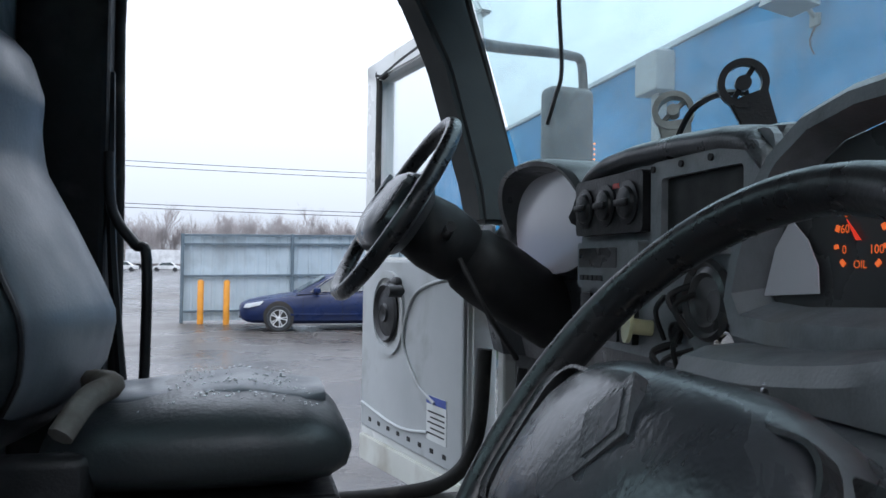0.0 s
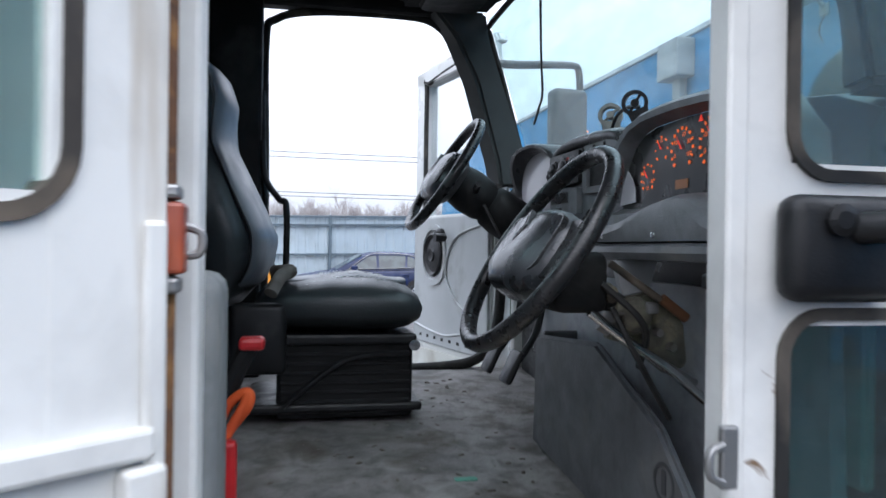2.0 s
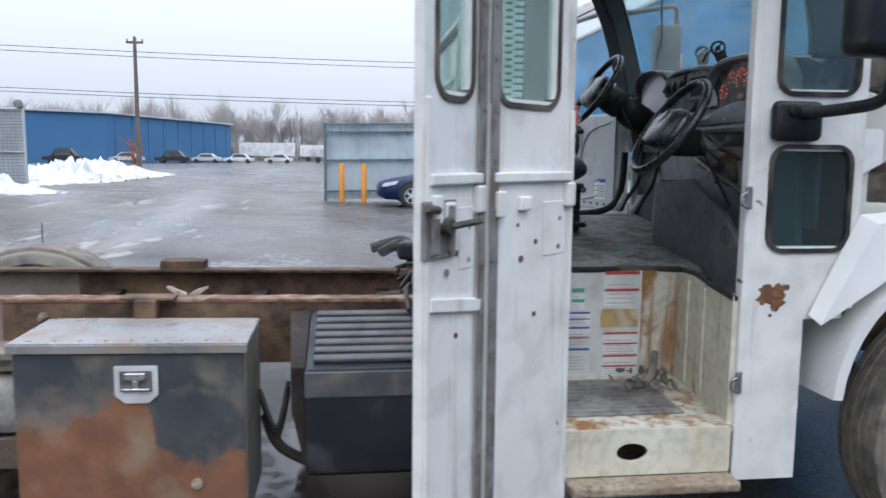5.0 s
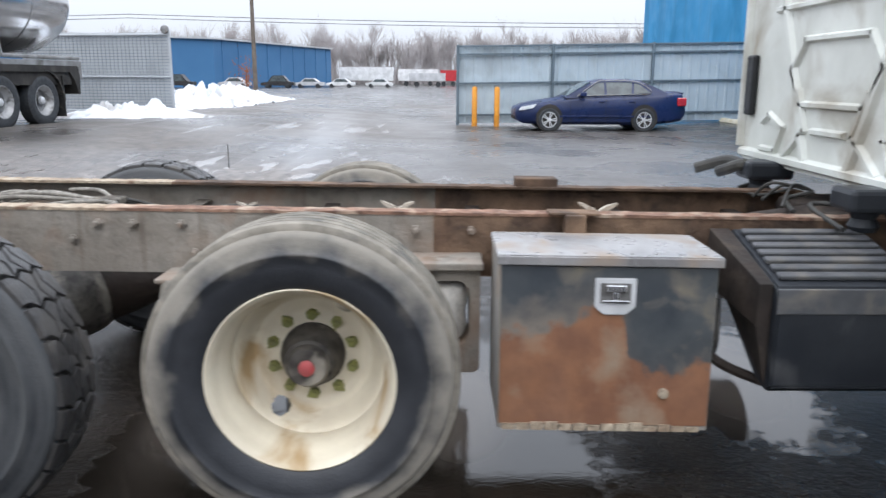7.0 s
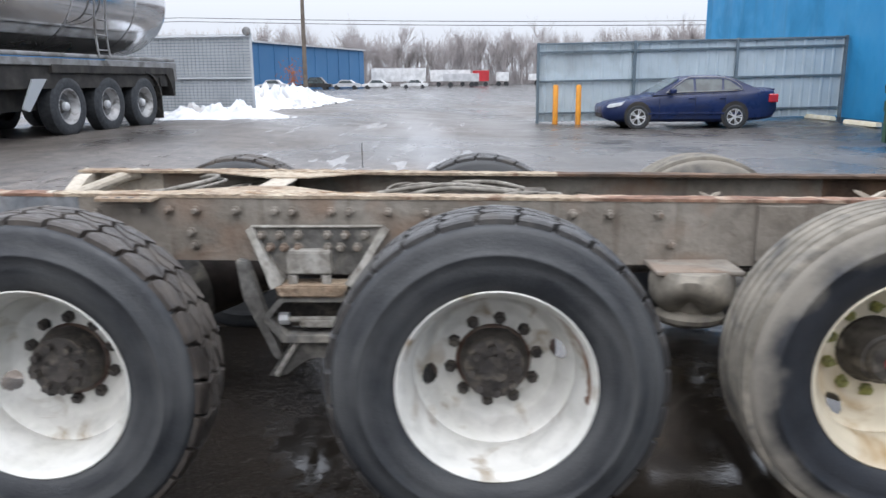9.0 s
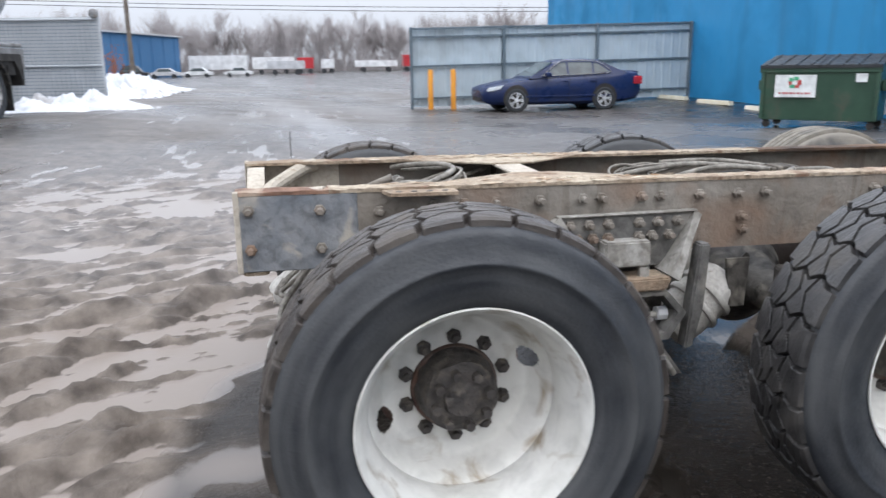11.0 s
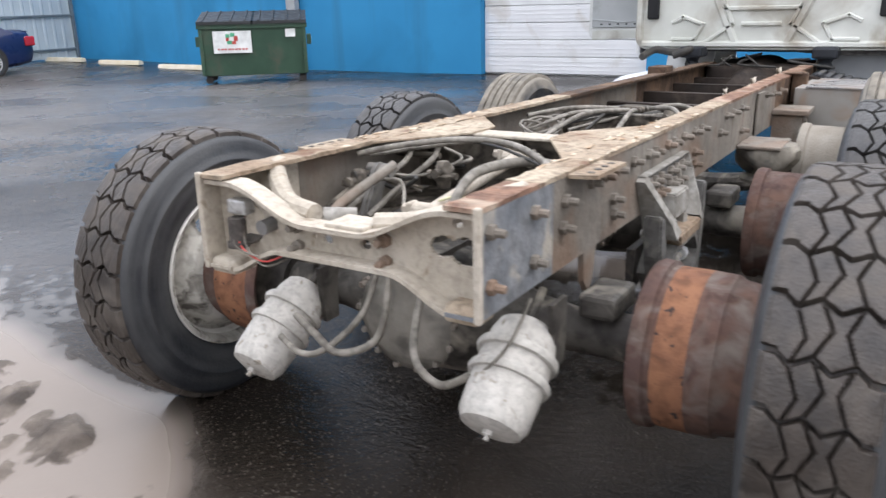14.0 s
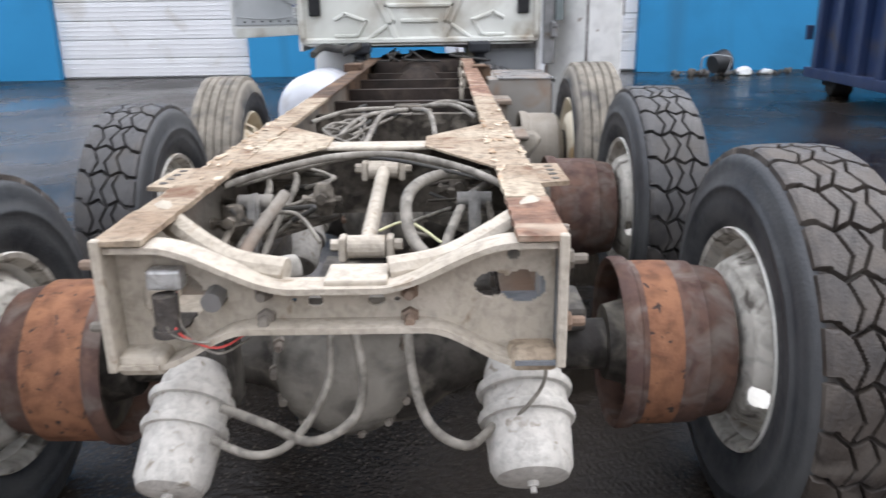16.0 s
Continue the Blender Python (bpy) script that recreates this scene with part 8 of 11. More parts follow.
cab_shell()


def side_window(name, x0, x1, z0, z1, y, r, parent, glass):
    bm = B()
    ring_plate(bm, rounded(x0 - 0.010, x1 + 0.010, z0 - 0.010, z1 + 0.010, r + 0.010), rounded(x0 + 0.007, x1 - 0.007, z0 + 0.007, z1 - 0.007, r - 0.007), "y", y - 0.009, y + 0.03)
    part("window_seal", bm, rubber, parent, "black rubber window seal", 40)
    bm = B()
    slab(bm, rounded(x0, x1, z0, z1, r), "y", y + 0.002, y + 0.007)
    g = part(name, bm, glass, parent)
    g.visible_shadow = False


def curb_side():
    """The fixed panel ahead of the curb-side doorway, with two small windows, and the rear corner post."""
    x0, x1 = 5.735, 6.19
    bm = B()
    ys = (RIGHT, RIGHT + 0.035)
    # bars round the openings
    box(bm, (x0, ys[0], 0.33), (5.835, ys[1], 2.68))
    p = part("curb_side_panel", bm, worn_white, truck, "chipped white side panel with two small windows")
    for nm, a, b in (("panel_front_bar", (6.145, ys[0], 1.0), (x1, ys[1], 2.68)), ("panel_lower_rail", (5.835, ys[0], 0.96), (6.145, ys[1], 1.24)), ("panel_middle_rail", (5.835, ys[0], 1.595), (6.145, ys[1], 1.82)),
                     ("panel_top_rail", (5.835, ys[0], 2.465), (6.145, ys[1], 2.68)), ("panel_skirt", (5.835, ys[0], 0.33), (5.99, ys[1], 0.96))):
        part(nm, box(B(), a, b), worn_white, p)
    side_window("upper_window", 5.835, 6.145, 1.805, 2.48, RIGHT, 0.06, p, side_glass)
    side_window("lower_window", 5.825, 6.14, 1.225, 1.61, RIGHT, 0.06, p, dark_glass)
    bm = B()
    box(bm, (x0 + 0.001, RIGHT - 0.003, 0.33), (x0 + 0.034, RIGHT + 0.05, 2.68), 0.006)
    part("door_post", bm, worn_white, p, "white door post with worn edges")
    for z in (1.42, 0.72):
        bm = B()
        box(bm, (x0 - 0.014, RIGHT - 0.022, z - 0.04), (x0 + 0.012, RIGHT - 0.011, z + 0.045), 0.004)
        tube(bm, [(x0 - 0.01, RIGHT - 0.02, z + 0.02), (x0 - 0.03, RIGHT - 0.022, z + 0.01), (x0 - 0.03, RIGHT - 0.022, z - 0.02), (x0 - 0.01, RIGHT - 0.02, z - 0.03)], 0.006, 8)
        part("latch_striker", bm, dull_steel, p, "rusty steel latch striker")
    rng = random.Random(9)
    for k in range(26):
        a, far = rng.uniform(0, 6.28), abs(rng.gauss(0, 0.55))
        cx, cz = 5.865 + 0.075 * far * math.cos(a), 1.055 + 0.05 * far * math.sin(a) - 0.01 * far
        r = 0.045 if k == 0 else rng.uniform(0.004, 0.022)
        ring = [(cx + r * 1.3 * rng.uniform(0.6, 1.15) * math.cos(q * 0.45), cz + r * rng.uniform(0.6, 1.15) * math.sin(q * 0.45)) for q in range(14)]
        part("rust_spot", slab(B(), ring, "y", RIGHT - 0.0012 - 0.00004 * k, RIGHT + 0.002), patch_rust, p, "brown rust where the paint is gone" if k == 0 else "")
    # rear corner of the doorway
    bm = B()
    box(bm, (BACK, RIGHT, 0.80), (5.03, RIGHT + 0.04, 2.68), 0.01)
    q = part("curb_side_corner", bm, worn_white, truck, "white curb-side rear cab corner")
    bm = B()
    box(bm, (4.99, RIGHT - 0.005, 0.35), (5.055, RIGHT + 0.07, 2.68), 0.008)
    part("rear_door_post", bm, worn_white, q)
    bm = B()
    box(bm, (4.87, RIGHT + 0.06, FLOOR), (5.03, RIGHT + 0.09, ROOF_Z - 0.06), 0.012)
    part("corner_lining", bm, trim_black, q)
    bm = B()
    box(bm, (4.97, -1.02, FLOOR), (5.065, -0.74, 1.655), 0.03, 3)
    part("grey_pad", bm, pad_board, truck, "worn grey padded side board beside the doorway", 40)
    bm = B()
    box(bm, (4.73, -1.24, 0.86), (4.80, -1.13, 2.6), 0.012)
    ch = part("corner_channel", bm, dull_steel, truck, "grey steel channel up the rear cab corner")
    bm = B()
    box(bm, (COMB[0] - 0.01, -1.298, 1.25), (COMB[1] + 0.01, -1.238, 2.58))
    comb = part("toothed_strip", bm, comb_dark, ch, "tall perforated strip with rows of pale slots")
    wide = (COMB[1] - COMB[0]) / 5
    tooth = B()
    box(tooth, (-0.004, 0, 0), (wide + 0.004, -0.004, 0.0152), 0.002, 1)
    tooth_mesh = bpy.data.meshes.new("slot")
    tooth.to_mesh(tooth_mesh)
    tooth.free()
    tooth_mesh.materials.append(comb_pale)
    for k in range(58):
        for c in range(5):
            part("slot", tooth_mesh, None, comb, at=Matrix.Translation((COMB[0] + c * wide, -1.2985, 1.27 + 0.0222 * k + (0.0111 if c % 2 else 0))))
    bm = B()
    box(bm, (4.66, -1.25, 1.10), (4.73, -1.19, 1.24), 0.01)
    rod(bm, (4.66, -1.22, 1.2), (4.60, -1.24, 1.2), 0.012)
    part("door_catch", bm, dull_steel, ch)


curb_side()


def folding_door():
    """Two-leaf folding door, open and folded back along the cab side."""
    bm = B()
    rod(bm, (5.025, -1.205, 0.33), (5.025, -1.205, 2.6), 0.014, seg=10)
    d = part("folding_door", bm, patch_rust, truck, "white two-leaf folding door, folded open, chipped and dirty")

    def leaf(p, q, bottom, latch):
        p, q = Vector((*p, 0)), Vector((*q, 0))
        w = (q - p).length
        a = math.atan2(q.y - p.y, q.x - p.x)
        m = Matrix.Translation(p) @ pose(0, 0, 0, 0, 0, math.degrees(a))
        s = -1 if math.cos(a) > 0 else 1

        def put(name, bm, mat, label="", sm=None):
            bmesh.ops.transform(bm, matrix=m, verts=bm.verts)
            return part(name, bm, mat, d, label, sm)
        win = (0.10 if not latch else 0.065, w - (0.045 if not latch else 0.06), 1.722, 2.46)
        bm = B()
        box(bm, (0.0, -0.016, bottom), (win[0] + 0.02, 0.016, 2.62), 0.004)
        box(bm, (win[1] - 0.02, -0.016, bottom), (w, 0.016, 2.62), 0.004)
        box(bm, (win[0], -0.015, bottom), (win[1], 0.015, win[2] + 0.02))
        box(bm, (win[0], -0.015, win[3] - 0.02), (win[1], 0.015, 2.61))
        put("door_leaf", bm, worn_white, "chipped white door leaf")
        bm = B()
        ring_plate(bm, rounded(win[0] - 0.009, win[1] + 0.009, win[2] - 0.009, win[3] + 0.009, 0.072), rounded(win[0] + 0.008, win[1] - 0.008, win[2] + 0.008, win[3] - 0.008, 0.056), "y", -0.022, 0.022)
        put("window_seal", bm, aged_seal, "aged brown-black rubber seal", 40)
        bm = B()
        slab(bm, rounded(win[0], win[1], win[2], win[3], 0.06), "y", -0.003, 0.003)
        g = put("window_glass", bm, side_glass)
        g.visible_shadow = False
        for x0, x1 in ((0.004, 0.03), (w - 0.03, w - 0.004)):
            bm = B()
            box(bm, (x0, s * 0.014, bottom + 0.02), (x1, s * 0.026, 1.72), 0.006)
            put("stile", bm, worn_white)
        x0, x1 = (w - 0.042, w - 0.002) if not latch else (0.002, 0.042)
        bm = B()
        box(bm, (x0, s * 0.026, bottom + 0.03), (x1, s * 0.0295, 2.58), 0.001, 1)
        put("hinge_flange", bm, hinge_grey, "grey riveted flange of the piano hinge")
        for k in range(14):
            bm = B()
            rod(bm, ((x0 + x1) / 2, s * 0.029, 0.5 + 0.15 * k), ((x0 + x1) / 2, s * 0.033, 0.5 + 0.15 * k), 0.007, seg=8)
            put("hinge_rivet", bm, dull_steel)
        for z, h in ((1.485, 0.032),):
            bm = B()
            box(bm, (0.02, s * 0.014, z), (w - 0.02, s * 0.034, z + h), 0.006)
            put("cross_rail", bm, worn_white)
        bm = B()
        box(bm, (0.05, s * 0.014, 1.24), (0.05 + w * 0.26, s * 0.0185, 1.42), 0.002, 1)
        put("stiffening_plate", bm, worn_white)
        bm = B()
        box(bm, (w * 0.55, s * 0.014, 1.395), (w * 0.55 + 0.055, s * 0.034, 1.44), 0.006)
        put("door_stop", bm, worn_white)
        for x, z, r in ((0.075, 1.36, 0.008), (0.08, 1.265, 0.009), (w * 0.62, 1.24, 0.011), (w * 0.66, 1.35, 0.006)):
            bm = B()
            rod(bm, (x, s * 0.014, z), (x, s * 0.0192, z), r, seg=10)
            put("bare_hole", bm, hinge_grey)
        for x, z in ((0.03, 1.46), (w - 0.05, 1.44)):
            bm = B()
            box(bm, (x - 0.02, s * 0.014, z - 0.06), (x + 0.025, s * 0.04, z + 0.02), 0.006)
            put("hinge_lug", bm, worn_white)
        if latch:
            bm = B()
            box(bm, (w - 0.15, s * 0.014, 1.285), (w + 0.012, s * 0.030, 1.445), 0.006)
            box(bm, (w - 0.12, s * 0.030, 1.30), (w - 0.10, s * 0.046, 1.43), 0.004)
            box(bm, (w - 0.05, s * 0.030, 1.30), (w - 0.01, s * 0.042, 1.40), 0.004)
            put("door_latch", bm, hinge_grey, "rusty door latch mechanism")
            bm = B()
            rod(bm, (w - 0.075, s * 0.030, 1.375), (w - 0.075, s * 0.062, 1.375), 0.022, seg=12)
            rod(bm, (w - 0.075, s * 0.056, 1.375), (w - 0.19, s * 0.085, 1.385), 0.010, seg=8)
            rod(bm, (w - 0.04, s * 0.04, 1.42), (w + 0.03, s * 0.05, 1.43), 0.011, seg=8)
            put("latch_handle", bm, hub_dark, "worn steel latch handle", 40)
            bm = B()
            box(bm, (0.02, s * 0.014, 1.10), (w - 0.02, s * 0.03, 1.14), 0.005, turn=Matrix.Translation((0, 0, 1.12)) @ pose(0, 0, 0, 0, -8) @ Matrix.Translation((0, 0, -1.12)))
            put("diagonal_brace", bm, worn_white)
        for k in range(2):
            bm = B()
            zz = 1.05 + 0.24 * k
            rod(bm, (w * 0.45, s * 0.0145, zz), (w * 0.45, s * 0.018, zz), 0.009, seg=8)
            put("rivet", bm, drum_dark)
    leaf((5.025, -1.225), (4.675, -1.515), 0.31, False)
    leaf((4.655, -1.535), (4.455, -1.78), 0.31, True)
    bm = B()
    rod(bm, (4.664, -1.526, 0.31), (4.664, -1.526, 2.6), 0.016, seg=10)
    for k in range(20):
        z = 0.33 + 0.114 * k
        rod(bm, (4.664, -1.526, z), (4.664, -1.526, z + 0.108), 0.0185, seg=12)
    part("piano_hinge", bm, hinge_grey, d, "grimy full-height piano hinge", 40)
    bm = B()
    box(bm, (5.02, -1.235, 1.665), (5.05, -1.19, 1.74), 0.005)
    part("marker_lamp", bm, reflector_red, d, "brown-red clearance lamp on the door edge")
    bm = B()
    for z0, z1 in ((1.645, 1.662), (1.743, 1.758)):
        part("lamp_clip", box(B(), (5.018, -1.235, z0), (5.045, -1.195, z1), 0.004), dull_steel, d)
    tube(bm, [(5.045, -1.20, 1.685), (5.062, -1.20, 1.687), (5.064, -1.20, 1.708), (5.048, -1.20, 1.715)], 0.005, 8)
    part("lamp_bracket", bm, dull_steel, d)


folding_door()


def street_door():
    """The street-side door, swung wide open: pale inner panel, window frame and speaker."""
    hinge, tip = Vector((6.085, 1.14, 0)), Vector((5.895, 2.02, 0))
    w = (tip - hinge).length
    a = math.degrees(math.atan2(tip.y - hinge.y, tip.x - hinge.x))
    m = Matrix.Translation(hinge) @ pose(0, 0, 0, 0, 0, a)
    bottom, top, sill = 1.09, 2.62, 1.86
    inner = 1          # local +y looks back along the truck

    def put(name, bm, mat, label="", parent=None, sm=None):
        bmesh.ops.transform(bm, matrix=m, verts=bm.verts)
        return part(name, bm, mat, parent or truck, label, sm)
    bm = B()
    slab(bm, [(0.0, bottom + 0.03), (w - 0.03, bottom), (w, bottom + 0.05), (w, sill), (0.0, sill)], "y", -0.05, 0.045, 0.012)
    d = put("street_door", bm, white_paint, "white street-side door standing wide open")
    bm = B()
    box(bm, (0.02, 0.0455, bottom + 0.12), (w - 0.035, 0.058, sill - 0.01), 0.008)
    put("inner_panel", bm, door_grey, "pale grey inner door panel", d)
    # window frame
    bm = B()
    box(bm, (w - 0.105, -0.04, sill - 0.02), (w, 0.04, top), 0.012)
    slab(bm, [(0.0, sill + 0.28), (0.10, top), (w, top), (w, top - 0.075), (0.14, top - 0.075), (0.06, sill + 0.22)], "y", -0.04, 0.04, 0.006)
    slab(bm, [(0.0, sill - 0.01), (0.06, sill - 0.01), (0.06, sill + 0.26), (0.0, sill + 0.3)], "y", -0.04, 0.04, 0.006)
    put("window_frame", bm, white_paint, "", d)
    bm = B()
    slab(bm, [(w + 0.02, top), (w - 0.02, top + 0.05), (0.12, top + 0.05), (0.08, top)], "y", -0.07, -0.02, 0.008)
    put("drip_rail", bm, white_paint, "", d)
    bm = B()
    slab(bm, [(0.055, sill), (w - 0.095, sill), (w - 0.095, top - 0.06), (0.13, top - 0.06), (0.055, sill + 0.22)], "y", -0.004, 0.002)
    g = put("door_glass", bm, clear_glass, "", d)
    g.visible_shadow = False
    bm = B()
    tube(bm, [(w - 0.112, 0.03, sill), (w - 0.112, 0.03, top - 0.1), (w - 0.15, 0.03, top - 0.07), (0.14, 0.03, top - 0.07), (0.07, 0.03, sill + 0.22)], 0.012, 8, 3)
    put("glass_run", bm, rubber, "", d)
    # raised shape of the panel, speaker and window crank
    cx, cz = 0.60, 1.66
    bm = B()
    ring_plate(bm, rounded(cx - 0.15, cx + 0.15, cz - 0.15, cz + 0.15, 0.13), rounded(cx - 0.125, cx + 0.125, cz - 0.125, cz + 0.125, 0.115), "y", 0.058, 0.068)
    put("speaker_recess", bm, door_grey, "", d, 40)
    bm = B()
    lathe(bm, [(0.0, 0.0), (0.03, 0.012), (0.035, 0.004), (0.085, -0.004), (0.10, 0.008), (0.108, 0.0)], Matrix.Translation((cx, 0.068, cz)) @ pose(0, 0, 0, -90), 28)
    put("speaker", bm, black_plastic, "round black door speaker", d, 40)
    bm = B()
    lathe(bm, [(0.03, 0.0), (0.032, 0.02), (0.02, 0.035), (0, 0.036)], Matrix.Translation((cx - 0.10, 0.06, cz + 0.10)) @ pose(0, 0, 0, -90), 16)
    tube(bm, [(cx - 0.10, 0.09, cz + 0.10), (cx - 0.17, 0.095, cz + 0.09), (cx - 0.22, 0.10, cz + 0.085)], 0.011, 8)
    rod(bm, (cx - 0.215, 0.10, cz + 0.085), (cx - 0.215, 0.15, cz + 0.085), 0.02, seg=12)
    put("window_crank", bm, black_plastic, "black window crank", d, 40)
    bm = B()
    tube(bm, [(0.08, 0.06, 1.80), (0.35, 0.062, 1.74), (0.45, 0.063, 1.58), (0.34, 0.062, 1.45), (0.2, 0.062, 1.40)], 0.006, 8)
    tube(bm, [(w - 0.05, 0.06, 1.30), (0.5, 0.06, 1.27), (0.25, 0.06, 1.30)], 0.006, 8)
    put("panel_swage", bm, door_grey, "", d, 60)
    for k in range(8):
        bm = B()
        box(bm, (0.12 + 0.09 * k, 0.057, bottom + 0.15), (0.145 + 0.09 * k, 0.0595, bottom + 0.165))
        put("clip_hole", bm, ink_dark, "", d)
    bm = B()
    box(bm, (0.12, 0.058, 1.28), (0.26, 0.060, 1.42))
    put("door_sticker", bm, sign_white, "white sticker with a blue header", d)
    bm = B()
    box(bm, (0.12, 0.0602, 1.395), (0.26, 0.061, 1.42))
    put("sticker_header", bm, ink_blue, "", d)
    for k in range(5):
        bm = B()
        box(bm, (0.13, 0.0602, 1.30 + 0.017 * k), (0.25 - 0.02 * (k % 2), 0.0608, 1.305 + 0.017 * k))
        put("print_line", bm, ink_dark, "", d)
    bm = B()
    slab(bm, [(0.02, bottom + 0.02), (w - 0.04, bottom - 0.01), (w - 0.04, bottom + 0.09), (0.02, bottom + 0.1)], "y", 0.046, 0.064, 0.004)
    put("kick_edge", bm, cab_back_paint, "dirty cream lower door edge", d)
    # exterior mirror on a bent arm
    bm = B()
    tube(bm, [(6.03, 1.16, 2.50), (6.2, 1.34, 2.545), (6.45, 1.60, 2.62), (6.68, 1.86, 2.69), (6.725, 1.90, 2.685), (6.735, 1.90, 2.64), (6.735, 1.89, 2.55)], 0.019, 10)
    tube(bm, [(6.66, 1.87, 2.12), (6.6, 1.8, 2.06), (6.45, 1.6, 2.0), (6.15, 1.16, 1.96)], 0.017, 10)
    arm = part("mirror_arm", bm, black_plastic, truck, "bent black mirror arm", 50)
    bm = B()
    mm = Matrix.Translation((6.66, 1.88, 2.335)) @ pose(0, 0, 0, 0, 0, 8)
    box(bm, (-0.105, -0.055, -0.235), (0.105, 0.055, 0.228), 0.035, 4)
    bmesh.ops.transform(bm, matrix=mm, verts=bm.verts)
    part("mirror_housing", bm, mirror_shell, arm, "flaking dark mirror housing", 40)
    bm = B()
    slab(bm, rounded(-0.085, 0.085, -0.2, 0.2, 0.03), "y", 0.0555, 0.058)
    bmesh.ops.transform(bm, matrix=mm, verts=bm.verts)
    part("mirror_glass", bm, mirror_steel, arm)
    for k in range(10):
        bm = B()
        bmesh.ops.create_icosphere(bm, subdivisions=1, radius=0.0048, matrix=mm @ Matrix.Translation((0.098, -0.052, 0.0 - 0.021 * k)))
        part("marker_diode", bm, marker_amber, arm, "lit amber marker")


street_door()


def curb_mirror():
    bm = B()
    box(bm, (5.80, RIGHT - 0.055, 1.63), (5.99, RIGHT - 0.002, 1.775), 0.025, 3)
    b = part("mirror_bracket", bm, black_plastic, truck, "black plastic mirror bracket", 40)
    bm = B()
    lathe(bm, [(0.0, 0), (0.02, 0), (0.022, 0.012), (0.012, 0.016), (0, 0.016)], Matrix.Translation((5.865, RIGHT - 0.055, 1.74)) @ pose(0, 0, 0, 90), 14)
    part("bracket_bolt", bm, black_plastic, b)
    bm = B()
    tube(bm, [(5.90, RIGHT - 0.05, 1.73), (5.98, -1.3, 1.74), (6.02, -1.42, 1.76), (6.03, -1.46, 1.83), (6.02, -1.46, 1.92)], 0.022, 10)
    part("mirror_arm", bm, black_plastic, b, "", 50)
    bm = B()
    box(bm, (-0.11, -0.055, -0.02), (0.13, 0.055, 0.42), 0.045, 4)
    box(bm, (-0.10, -0.05, 0.43), (0.12, 0.05, 0.62), 0.04, 4)
    bmesh.ops.transform(bm, matrix=Matrix.Translation((5.955, -1.46, 1.91)) @ pose(0, 0, 0, 0, 0, 12), verts=bm.verts)
    part("mirror_housing", bm, black_plastic, b, "black double mirror housing", 40)


curb_mirror()


# ---- cab interior ----
def text_mesh(words, size, mat, m):
    cu = bpy.data.curves.new("print", "FONT")
    cu.body, cu.size, cu.align_x, cu.align_y = words, size, "CENTER", "CENTER"
    ob = bpy.data.objects.new("print", cu)
    me = bpy.data.meshes.new_from_object(ob)
    bpy.data.objects.remove(ob)
    me.transform(m)
    me.materials.clear()
    me.materials.append(mat)
    return me


